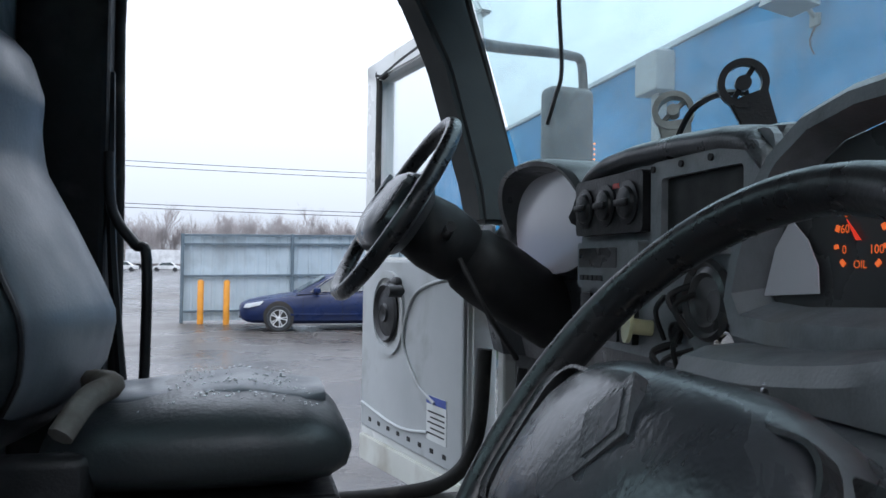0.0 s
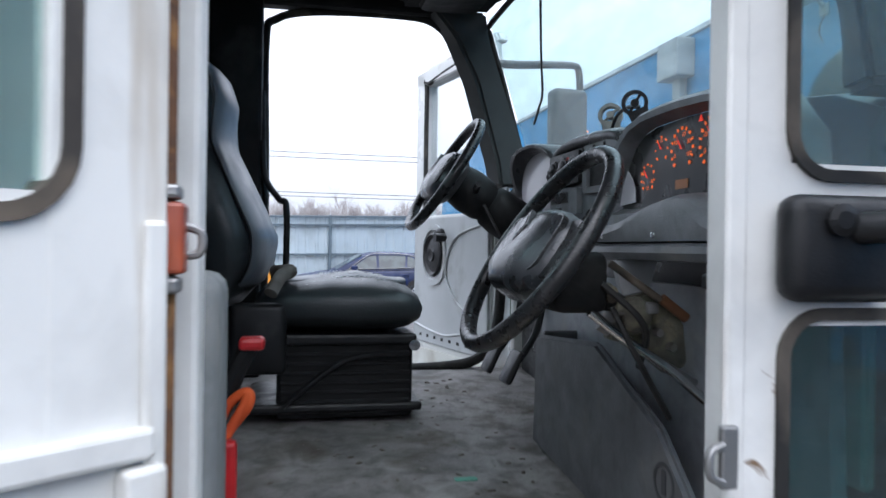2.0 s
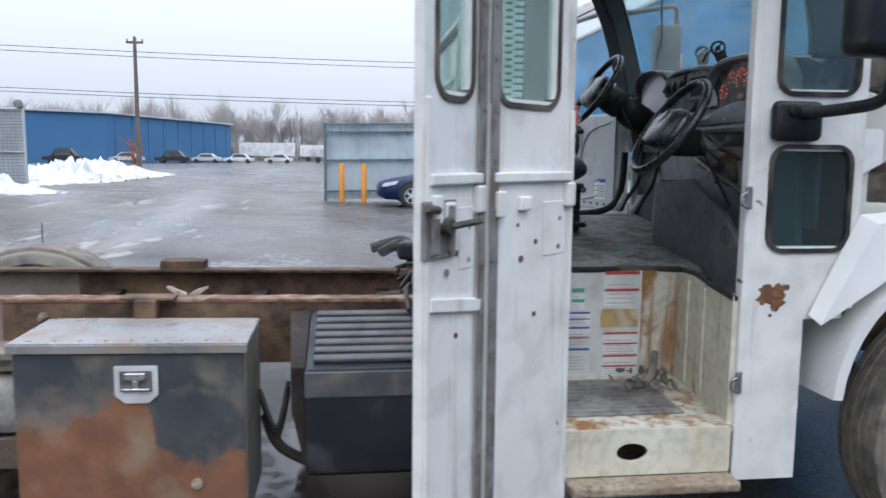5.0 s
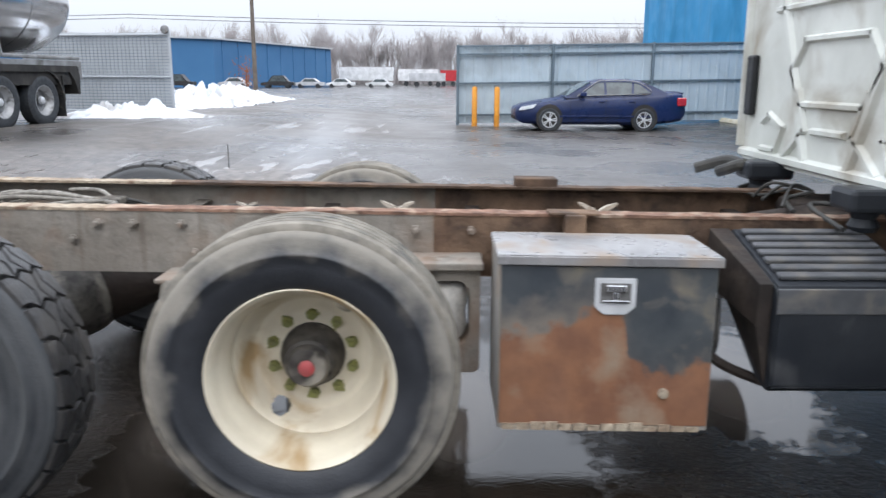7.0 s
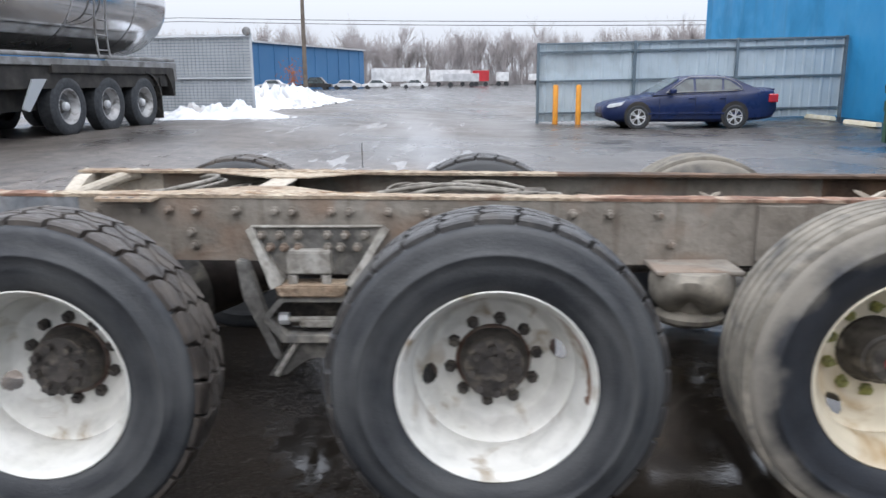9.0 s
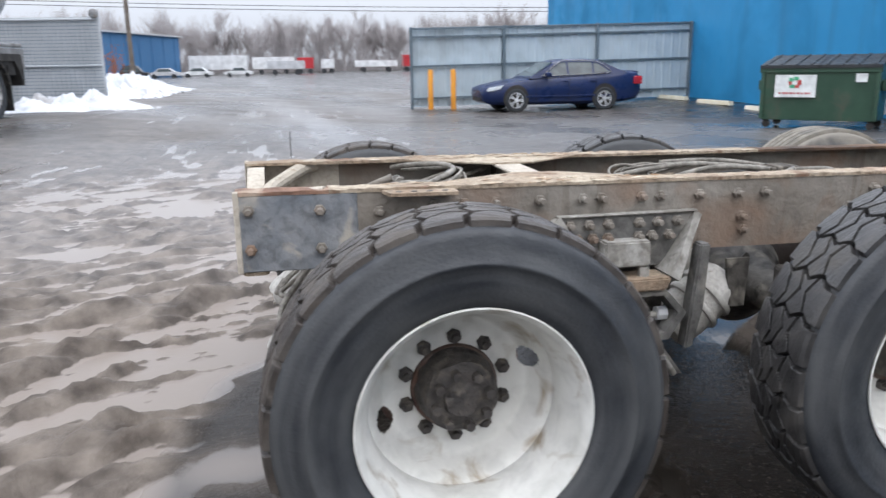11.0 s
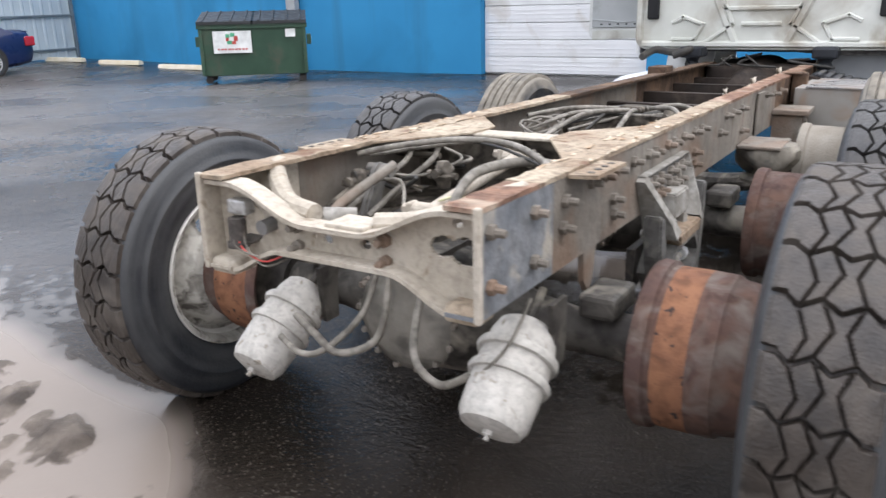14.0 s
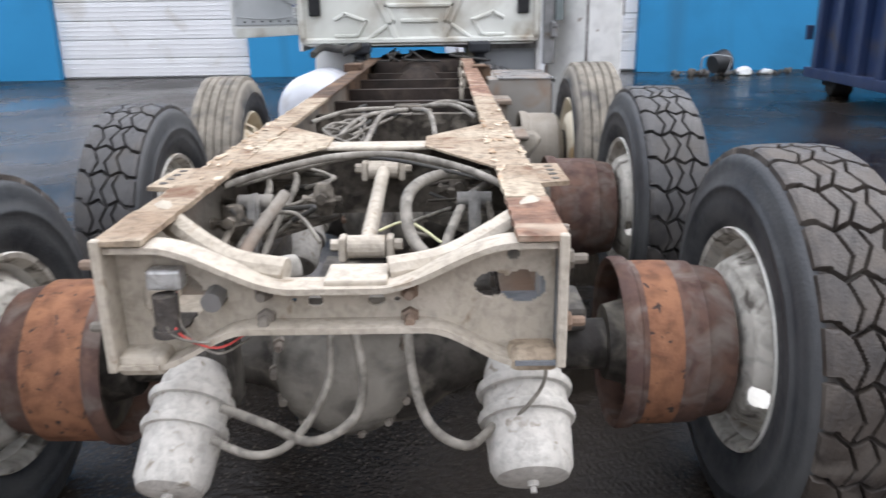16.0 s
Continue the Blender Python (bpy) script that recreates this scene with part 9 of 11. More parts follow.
def steering(c, reach, label, r=0.222, tilt=57.66, bare=False):
    """A steering wheel on its column: c is the centre of the rim, reach the length of the column."""
    c = Vector(c)
    sn, cs = math.sin(radians(tilt)), math.cos(radians(tilt))
    axis = Vector((sn, 0.0, -cs))
    m = Matrix.Translation(c) @ Matrix(((cs, 0, -sn, 0), (0, 1, 0, 0), (sn, 0, cs, 0), (0, 0, 0, 1)))
    # local x runs up the wheel, y across, z towards the driver
    bm = B()
    seg, tubes = 64, 12
    rings = []
    for k in range(seg):
        a = 2 * math.pi * k / seg
        rings.append([m @ Vector(((r + 0.0165 * math.cos(b)) * math.cos(a), (r + 0.0165 * math.cos(b)) * math.sin(a), 0.0185 * math.sin(b))) for b in (2 * math.pi * j / tubes for j in range(tubes))])
    loft(bm, rings + [rings[0]], False)
    bmesh.ops.remove_doubles(bm, verts=bm.verts, dist=1e-5)
    w = part("steering_wheel", bm, wheel_leather, truck, label, 60)
    # padded hub spreading into four broad spokes
    bm = B()
    def pad(z, k):
        out = []
        for i in range(40):
            a = 2 * math.pi * i / 40
            rx, ry = 0.095, 0.165
            q = 1 / ((abs(math.cos(a)) / rx) ** 3 + (abs(math.sin(a)) / ry) ** 3) ** (1 / 3)
            out.append(m @ Vector((k * q * math.cos(a) - 0.015, k * q * math.sin(a), z)))
        return out
    loft(bm, [pad(-0.05, 0.8), pad(-0.03, 1.0), pad(0.005, 1.0), pad(0.024, 0.93), pad(0.036, 0.78), pad(0.046, 0.5), pad(0.049, 0.2)])
    p = part("wheel_pad", bm, pad_grey, w, "dusty grey padded wheel hub", 50)
    for s in (-1, 1):
        bm = B()
        loft(bm, [[m @ Vector((x, s * y, z)) for x, z in ((-0.075, -0.02), (0.055, -0.02), (0.05, 0.012), (-0.07, 0.012))] if y < 0.2 else
                  [m @ Vector((x, s * y, z)) for x, z in ((-0.05, -0.01), (0.03, -0.01), (0.03, 0.008), (-0.05, 0.008))] for y in (0.14, 0.19, 0.222)])
        part("spoke", bm, wheel_leather, w)
        bm = B()
        ring_plate(bm, rounded(-0.07, 0.055, 0.07, 0.15, 0.03), rounded(-0.067, 0.052, 0.073, 0.147, 0.0275), "z", 0.016, 0.0285)
        for v in bm.verts:
            v.co = m @ Vector((v.co.x, s * v.co.y, v.co.z + 0.002))
        part("pad_seam", bm, wheel_leather, p)
        bm = B()
        slab(bm, rounded(-0.03, 0.02, 0.085, 0.13, 0.01), "z", 0.020, 0.034)
        for v in bm.verts:
            v.co = m @ Vector((v.co.x, s * v.co.y, v.co.z))
        part("wheel_button", bm, dash_plastic, p)
    bm = B()
    slab(bm, [(0.056, 0), (0.02, 0.026), (-0.016, 0), (0.02, -0.026)], "z", 0.040, 0.0505)
    for v in bm.verts:
        v.co = m @ v.co
    part("diamond_badge", bm, dash_plastic, p, "plain diamond-shaped badge")
    bm = B()
    slab(bm, [(0.044, 0), (0.02, 0.017), (-0.004, 0), (0.02, -0.017)], "z", 0.0504, 0.0515)
    for v in bm.verts:
        v.co = m @ v.co
    part("badge_inlay", bm, pad_grey, p)
    # column shroud
    cm = along(c + axis * 0.04, c + axis)
    bm = B()
    lathe(bm, [(0.0, 0), (0.06, 0.0), (0.075, 0.02), (0.082, 0.07), (0.078, 0.13), (0.068, 0.15), (0.078, 0.165), (0.085, 0.22), (0.08, reach), (0, reach)] if not bare else
          [(0.0, 0), (0.045, 0.0), (0.052, 0.015), (0.055, 0.05), (0.05, 0.075), (0.03, 0.085), (0.024, 0.09), (0.024, reach), (0, reach)], cm, 24)
    if bare:
        box(bm, c + axis * 0.05 + Vector((-0.02, -0.055, -0.10)), c + axis * 0.05 + Vector((0.09, 0.05, 0.02)), 0.02, 3)
    col = part("steering_column", bm, trim_black, truck, "black steering column shroud", 40)
    for s, l in () if bare else ((-1, 0.16), (1, 0.12)):
        bm = B()
        q0 = c + axis * 0.12 + Vector((0, s * 0.06, 0))
        tube(bm, [q0, q0 + Vector((-0.02, s * l * 0.6, 0.01)), q0 + Vector((-0.03, s * l, 0.015))], 0.011, 8)
        part("stalk", bm, black_plastic, col)
    bm = B()
    tube(bm, [c + axis * 0.15 + Vector((0, -0.08, -0.03)), c + axis * 0.2 + Vector((0.02, -0.09, -0.12)), c + axis * 0.32 + Vector((0.0, -0.05, -0.16))], 0.006, 6)
    part("column_wire", bm, wire_black, col)
    return w


steering((5.72, 0.64, 1.96), 0.42, "black four-spoke street-side steering wheel")
steering((5.645, -0.605, 1.70), 0.22, "black four-spoke curb-side steering wheel with a dusty pad", 0.2265, 56.1, True)


def column_gear():
    """Bare steering gear below the curb-side wheel, its cover missing."""
    bm = B()
    slab(bm, [(5.83, 1.60), (5.90, 1.615), (5.965, 1.55), (5.975, 1.46), (5.93, 1.44), (5.85, 1.50)], "y", -0.61, -0.585, 0.006)
    box(bm, (5.80, -0.64, 1.53), (5.87, -0.56, 1.60), 0.018)
    lathe(bm, [(0.0, 0), (0.034, 0.0), (0.04, 0.012), (0.034, 0.03), (0.022, 0.036), (0, 0.036)], along((5.845, -0.61, 1.565), (5.845, -0.9, 1.565)), 16)
    g = part("steering_gear", bm, gear_olive, truck, "bare greasy steering gear with its cover missing", 40)
    for p, q_, r, mat in (((5.755, -0.60, 1.625), (5.83, -0.60, 1.57), 0.019, copper), ((5.77, -0.62, 1.545), (5.985, -0.62, 1.425), 0.009, dull_steel),
                          ((5.79, -0.63, 1.67), (5.955, -0.63, 1.56), 0.008, engine_iron), ((5.90, -0.635, 1.60), (5.955, -0.635, 1.56), 0.011, copper)):
        part("gear_rod", rod(B(), p, q_, r, seg=12), mat, g, smooth=60)
    for x, z in ((5.79, 1.535), (5.82, 1.518), (5.90, 1.53), (5.93, 1.50)):
        bm = B()
        rod(bm, (x, -0.60, z), (x, -0.632, z), 0.009, seg=6)
        part("bolt", bm, dull_steel, g)
    rng = random.Random(44)
    for k in range(9):
        bm = B()
        x, z = rng.uniform(5.78, 5.90), rng.uniform(1.50, 1.62)
        if k % 2:
            box(bm, (x - 0.012, -0.655, z - 0.01), (x + 0.014, -0.60, z + 0.012), 0.005)
        else:
            lathe(bm, [(0.0, 0), (0.014, 0.0), (0.016, 0.006), (0.010, 0.014), (0.010, 0.03), (0, 0.03)], along((x, -0.61, z), (x + 0.02, -0.9, z)), 12)
        part("gear_fitting", bm, rng.choice((gear_olive, dull_steel, engine_iron)), g, smooth=40)
    bm = B()
    tube(bm, [(5.74, -0.65, 1.575), (5.80, -0.655, 1.53), (5.90, -0.655, 1.465), (5.99, -0.65, 1.395)], 0.010, 8)
    part("shift_rod", bm, chrome, g, "worn bright steel rod under the gear", 50)
    bm = B()
    tube(bm, [(5.76, -0.66, 1.63), (5.84, -0.68, 1.55), (5.86, -0.62, 1.46)], 0.007, 8)
    part("gear_wire", bm, wire_black, g)
    bm = B()
    slab(bm, [(5.85, 1.675), (5.95, 1.675), (5.93, 1.61), (5.87, 1.60)], "y", -0.52, -0.50)
    part("column_bracket", bm, lining_pale, g, "pale steel column bracket")


column_gear()


def dashboard():
    # main body: a long moulding across the cab, falling forward to the windscreen
    def section(y, top, front):
        return [(front, y, 1.72), (front - 0.005, y, top - 0.05), (front + 0.02, y, top - 0.008), (front + 0.07, y, top), (6.18 + 0.11 * (1 - (y / 1.05) ** 2), y, top - 0.03), (6.17, y, 1.60), (front + 0.03, y, 1.60)]
    bm = B()
    loft(bm, [section(1.03, 1.93, 6.05), section(0.93, 1.95, 6.045), section(0.88, 1.96, 6.09), section(0.6, 1.98, 6.11), section(0.36, 1.99, 6.10), section(0.31, 1.99, 6.03), section(0.285, 2.008, 6.02), section(0.24, 2.025, 6.016), section(0.17, 2.036, 6.014), section(0.08, 2.039, 6.013), section(-0.05, 2.035, 6.012),
              section(-0.17, 2.027, 6.012), section(-0.235, 2.018, 6.012), section(-0.262, 1.985, 6.035), section(-0.30, 1.99, 6.035), section(-0.38, 2.0, 6.035), section(-0.7, 2.0, 6.035), section(-0.93, 1.97, 6.035), section(-1.04, 1.93, 6.035)])
    d = part("dashboard", bm, dash_plastic, truck, "dark grey moulded dashboard with panels missing", 35)

    def facing(x):
        """Local (across to the right, up) on a face looking back, laid at depth x."""
        return lambda bm: [setattr(v, "co", Vector((x - v.co.z, v.co.x, v.co.y))) for v in bm.verts]

    def panel(name, y0, y1, z0, z1, x, thick, mat, r=0.01, label="", parent=None):
        bm = B()
        slab(bm, rounded(y0, y1, z0, z1, r, 3), "x", x - thick, x)
        return part(name, bm, mat, parent or d, label)
    # rolled visor over the centre stack
    bm = B()
    rings = []
    for k in range(31):
        f = k / 30
        y = 0.292 - 0.548 * f
        drop = 0.05 * smoothstep(0.12, 0.0, f) + 0.028 * smoothstep(0.93, 1.0, f)
        top = float(np.interp(-y, (-0.29, -0.17, -0.08, 0.05, 0.17, 0.256), (2.005, 2.034, 2.039, 2.036, 2.028, 2.012))) - drop - 0.012
        rings.append([(6.02 + 0.040 * math.cos(a), y, top - 0.016 + 0.021 * math.sin(a)) for a in [i * 0.5236 for i in range(12)]])
    loft(bm, rings)
    part("centre_visor", bm, dash_plastic, d, "rounded black visor over the centre stack", 60)
    # hooded gauge pod in front of the street-side driver
    def pod(yc, zc, hy, hz, x, deep, mat):
        def oval(k, xx, kz=1.0):
            out = []
            for i in range(44):
                a = 2 * math.pi * i / 44
                u, v = math.cos(a), math.sin(a)
                rr = 1 / (abs(u) ** 2.6 + abs(v) ** 2.6) ** (1 / 2.6)
                out.append((xx + (0.05 * v if xx < x - 0.02 else 0) * -1, yc + k * hy * rr * u, zc + k * kz * hz * rr * v))
            return out
        bm = B()
        loft(bm, [oval(1.12, x + 0.03), oval(1.12, x - deep), oval(1.07, x - deep - 0.012), oval(1.0, x - deep - 0.006), oval(0.94, x - 0.012)], False)
        return part("gauge_hood", bm, mat, d, "deep dark gauge hood", 40)
    pod(0.62, 1.935, 0.235, 0.122, 6.10, 0.035, dash_plastic)
    # The lens is pale all over: reflected sky put into its colour.
    bm = B()
    ring = []
    for i in range(44):
        a = 2 * math.pi * i / 44
        u, v = math.cos(a), math.sin(a)
        rr = 1 / (abs(u) ** 2.6 + abs(v) ** 2.6) ** (1 / 2.6)
        ring.append((0.62 + 0.226 * rr * u, 1.935 + 0.116 * rr * v))
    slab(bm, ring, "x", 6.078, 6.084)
    part("gauge_lens", bm, painted_glare, d, "gauge lens painted pale for the sky glare on it")
    # side vents
    for k in range(5):
        panel("vent_slat", 0.93 + 0.012 * k, 0.936 + 0.012 * k, 1.885, 1.93, 6.04, 0.012, ink_dark, 0.002)
    panel("side_vent", 0.915, 1.0, 1.84, 1.945, 6.044, 0.010, grey_dash, 0.012, "small slatted air vent")
    # centre stack: heater controls, empty radio slot, broken lower panel
    stack = panel("centre_panel", -0.255, 0.275, 1.70, 2.005, 6.012, 0.012, grey_dash, 0.02, "stripped centre dash panel")
    X = 5.999
    panel("heater_control", 0.015, 0.255, 1.89, 1.985, X, 0.02, black_plastic, 0.01, "black heater control with three knobs", stack)
    for y in (0.215, 0.135, 0.06):
        bm = B()
        lathe(bm, [(0.034, 0.0), (0.034, 0.003), (0.026, 0.004), (0.024, 0.009), (0.02, 0.011), (0, 0.011)], Matrix.Translation((X - 0.02, y, 1.937)) @ pose(0, 0, 0, 0, -90), 20)
        box(bm, (X - 0.036, y - 0.02, 1.932), (X - 0.03, y + 0.02, 1.942), 0.002)
        part("knob", bm, black_plastic, d, "black rotary knob", 40)
    for y, mat in ((0.135, ink_blue), (0.10, sign_red)):
        bm = B()
        slab(bm, [(y - 0.012, 1.962), (y + 0.012, 1.962), (y + 0.008, 1.970), (y - 0.008, 1.970)], "x", X - 0.0215, X - 0.0202)
        part("heat_mark", bm, mat, d)
    panel("radio", 0.03, 0.25, 1.80, 1.878, X, 0.018, grey_dash, 0.006, "radio face with a small dark screen", stack)
    panel("radio_screen", 0.10, 0.24, 1.835, 1.868, X - 0.018, 0.002, gauge_dark, 0.003, "", d)
    for k in range(5):
        panel("radio_button", 0.15 + 0.018 * k, 0.163 + 0.018 * k, 1.813, 1.822, X - 0.018, 0.003, black_plastic, 0.001, "", d)
    for r in range(2):
        for k in range(4):
            panel("rocker_switch", 0.06 + 0.05 * k, 0.10 + 0.05 * k, 1.715 + 0.042 * r, 1.748 + 0.042 * r, X, 0.012, black_plastic, 0.004, "", d)
    bm = B()
    ring_plate(bm, rounded(-0.245, 0.005, 1.855, 1.99, 0.012, 3), rounded(-0.215, -0.025, 1.872, 1.965, 0.006, 3), "x", X - 0.012, X)
    part("slot_frame", bm, grey_dash, stack, "grey frame of an empty dash slot")
    panel("empty_slot", -0.22, -0.02, 1.868, 1.968, X + 0.001, 0.002, ink_dark, 0.003, "black empty slot", stack)
    for y, z in ((-0.235, 1.98), (-0.235, 1.865), (-0.005, 1.98), (-0.15, 1.98), (-0.08, 1.98)):
        bm = B()
        rod(bm, (X - 0.0125, y, z), (X - 0.016, y, z), 0.005, seg=8)
        part("screw_hole", bm, ink_dark, d)
    bm = B()
    lathe(bm, [(0.052, 0.0), (0.055, 0.006), (0.050, 0.012), (0.044, 0.006), (0.036, 0.01), (0.03, 0.004), (0, 0.004)], Matrix.Translation((X, -0.13, 1.795)) @ pose(0, 0, 0, 0, -90), 26)
    part("round_vent", bm, gauge_dark, stack, "round dark dash vent", 40)
    for y, z, r in ((-0.06, 1.79, 0.014), (-0.05, 1.745, 0.012), (-0.17, 1.735, 0.02)):
        bm = B()
        lathe(bm, [(r + 0.004, 0), (r + 0.003, 0.006), (r, 0.006), (r * 0.9, 0.002), (0, 0.002)], Matrix.Translation((X, y, z)) @ pose(0, 0, 0, 0, -90), 18)
        part("small_port", bm, chrome if r == 0.02 else ink_dark, stack, smooth=40)
    bm = B()
    lathe(bm, [(0.012, 0), (0.012, 0.03), (0.026, 0.034), (0.026, 0.04), (0.012, 0.042), (0, 0.042)], along((X, 0.02, 1.745), (X - 0.1, 0.045, 1.755)), 18)
    part("cream_knob", bm, cream_knob, stack, "cream plastic pull knob", 40)
    rng = random.Random(21)
    for k in range(7):
        bm = B()
        y, z = rng.uniform(-0.12, 0.0), rng.uniform(1.72, 1.84)
        tube(bm, [(X, y, z), (X - 0.03, y + rng.uniform(-0.03, 0.03), z - 0.02), (X - 0.01, y + rng.uniform(-0.05, 0.05), z - 0.06)], 0.004, 6)
        part("loose_wire", bm, wire_black, stack)

    # curb-side cluster with lit gauges behind a smoked lens, in a thick padded surround
    xc = 5.99
    ys = (-0.262, -0.275, -0.30, -0.335, -0.38, -0.44, -0.52, -0.60, -0.70, -0.78, -0.86, -0.92, -0.95)
    tops = (1.815, 1.85, 1.90, 1.94, 1.966, 1.978, 1.98, 1.98, 1.976, 1.966, 1.94, 1.89, 1.80)
    glass = list(zip(ys, tops)) + [(-0.90, 1.792), (-0.75, 1.797), (-0.60, 1.805), (-0.45, 1.803), (-0.33, 1.797), (-0.275, 1.80)]
    mid = (-0.60, 1.88)
    def swell(k, x, chin):
        out = []
        for y, z in glass:
            low = 1 if z < 1.81 else 0
            dy, dz = y - mid[0], z - mid[1]
            n = math.hypot(dy / 0.35, dz / 0.1)
            out.append((x, y + k * dy / 0.35 / n, z + k * dz / 0.1 / n - chin * low))
        return out
    bm = B()
    loft(bm, [swell(0.045, xc + 0.03, 0.03), swell(0.036, xc - 0.035, 0.03), swell(0.026, xc - 0.047, 0.022), swell(0.012, xc - 0.045, 0.008), swell(0.0, xc - 0.006, 0.0)], False)
    hood = part("cluster_hood", bm, grey_dash, d, "thick grey surround of the curb-side gauges", 40)
    bm = B()
    slab(bm, [(y, z) for y, z in glass], "x", xc - 0.004, xc)
    fc = part("gauge_panel", bm, gauge_dark, d, "smoked gauge panel with lit orange dials")
    # Pale patch painted where the lens would mirror bright surroundings.
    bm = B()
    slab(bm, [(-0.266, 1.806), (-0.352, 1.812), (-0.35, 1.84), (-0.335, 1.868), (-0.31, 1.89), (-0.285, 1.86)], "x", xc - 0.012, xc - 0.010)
    part("lens_glare_patch", bm, painted_glare, d, "pale glare painted on the gauge lens")

    def dial(y, z, r, ticks, numbers, size):
        for k in range(ticks):
            a = radians(225 - 270 * k / (ticks - 1))
            bm = B()
            wob = 0.0022 if k % 2 else 0.0032
            box(bm, (xc - 0.0062, -wob, r * 0.86), (xc - 0.0048, wob, r), turn=Matrix.Translation((0, y, z)) @ Matrix.Rotation(a - math.pi / 2, 4, "X") @ Matrix.Diagonal((1, -1, 1, 1)))
            part("dial_tick", bm, gauge_orange, fc)
        for words, a in numbers:
            m = Matrix.Translation((xc - 0.0055, y - r * 0.66 * math.cos(radians(a)), z + r * 0.66 * math.sin(radians(a)))) @ Matrix(((0, 0, -1, 0), (-1, 0, 0, 0), (0, 1, 0, 0), (0, 0, 0, 1)))
            part("dial_number", text_mesh(words, size, gauge_orange, m), None, fc, at=Matrix())
        bm = B()
        slab(bm, [(y + 0.003, z), (y - 0.003, z), (y + r * 0.45, z + r * 0.62)], "x", xc - 0.008, xc - 0.0066)
        part("needle", bm, gauge_red, fc)
    dial(-0.40, 1.866, 0.034, 9, (("0", 205), ("60", 150), ("100", -25)), 0.012)
    dial(-0.465, 1.925, 0.030, 7, (("50", 90),), 0.010)
    dial(-0.555, 1.915, 0.048, 13, (("0", 205), ("30", 150), ("60", 75), ("80", 25), ("100", -25)), 0.014)
    dial(-0.68, 1.915, 0.056, 15, (("0", 205), ("20", 150), ("40", 90), ("60", 30), ("80", -20)), 0.015)
    for y, z in ((-0.785, 1.935), (-0.785, 1.87), (-0.855, 1.91)):
        dial(y, z, 0.026, 7, (), 0.01)
    part("dial_number", text_mesh("OIL", 0.011, gauge_orange, Matrix.Translation((xc - 0.0055, -0.40, 1.842)) @ Matrix(((0, 0, -1, 0), (-1, 0, 0, 0), (0, 1, 0, 0), (0, 0, 0, 1)))), None, fc, at=Matrix())
    bm = B()
    box(bm, (xc - 0.006, -0.58, 1.83), (xc - 0.0045, -0.53, 1.85))
    part("amber_display", bm, orange_panel, fc)
    for y, z in ((-0.63, 1.968), (-0.73, 1.965), (-0.82, 1.955)):
        bm = B()
        slab(bm, [(y - 0.008, z - 0.005), (y + 0.008, z - 0.005), (y, z + 0.008)], "x", xc - 0.006, xc - 0.0045)
        part("warning_lamp", bm, gauge_red, fc)
    # moulded shelf with a mound under the cluster, and a rolled lower edge
    yy = [-0.27 - 0.78 * k / 26 for k in range(27)]
    crest = [float(np.interp(-y, (0.27, 0.40, 0.50, 0.636, 0.70, 0.748, 0.79, 0.819, 0.851, 0.944, 1.05), (1.745, 1.75, 1.763, 1.793, 1.80, 1.80, 1.79, 1.775, 1.757, 1.748, 1.745))) for y in yy]
    bm = B()
    loft(bm, [[(5.985, y, t + 0.012), (5.90, y, t + 0.006), (5.872, y, t - 0.004), (5.862, y, t - 0.022), (5.868, y, 1.715), (5.985, y, 1.71)] for y, t in zip(yy, crest)])
    part("padded_shelf", bm, shelf_grey, d, "padded grey shelf under the gauges", 40)
    bm = B()
    loft(bm, [[(5.985, y, 1.711), (5.872, y, 1.711), (5.858, y, 1.704), (5.854, y, 1.692), (5.862, y, 1.678), (5.985, y, 1.672)] for y in yy])
    part("lower_panel", bm, cover_grey, d, "rolled lower edge of the dash", 40)
    for y in (-0.42, -0.66, -0.9):
        bm = B()
        lathe(bm, [(0.007, 0), (0.006, 0.003), (0, 0.004)], along((5.866, y, 1.728), (5.7, y, 1.735)), 10)
        part("screw", bm, chrome, d)
    bm = B()
    box(bm, (5.748, -1.078, 1.662), (5.768, -1.052, 1.712), 0.004)
    part("red_switch_guard", bm, buckle_red, d, "red switch on the door post")
    bm = B()
    box(bm, (5.742, -1.082, 1.642), (5.775, -1.048, 1.664), 0.004)
    part("switch_base", bm, black_plastic, d)
    # lower fire wall covers
    bm = B()
    slab(bm, [(0.50, 1.145), (0.42, 1.62), (-0.95, 1.62), (-0.98, 1.02), (-0.45, 1.055)], "x", 6.03, 6.06)
    part("kick_panel", bm, kick_grey, truck, "scuffed dark kick panel")
    bm = B()
    slab(bm, [(0.16, 1.115), (0.14, 1.44), (-0.30, 1.47), (-0.62, 1.34), (-0.78, 1.20), (-0.78, 0.9), (-0.45, 1.05)], "x", 5.90, 5.925, 0.01)
    k = part("lower_cover", bm, cover_grey, truck, "dark lower cover beneath the curb-side wheel")
    bm = B()
    box(bm, (5.925, 0.13, 1.12), (6.04, 0.16, 1.45), 0.008)
    part("cover_side", bm, dash_plastic, k)
    bm = B()
    lathe(bm, [(0.038, 0), (0.042, 0.002), (0.042, 0.003), (0.034, 0.003), (0.033, 0.002)], Matrix.Translation((5.899, -0.66, 1.235)) @ pose(0, 0, 0, 0, -90), 24)
    box(bm, (5.8955, -0.668, 1.212), (5.898, -0.652, 1.262))
    part("ring_emblem", bm, pad_grey, k, "plain ring-shaped emblem")
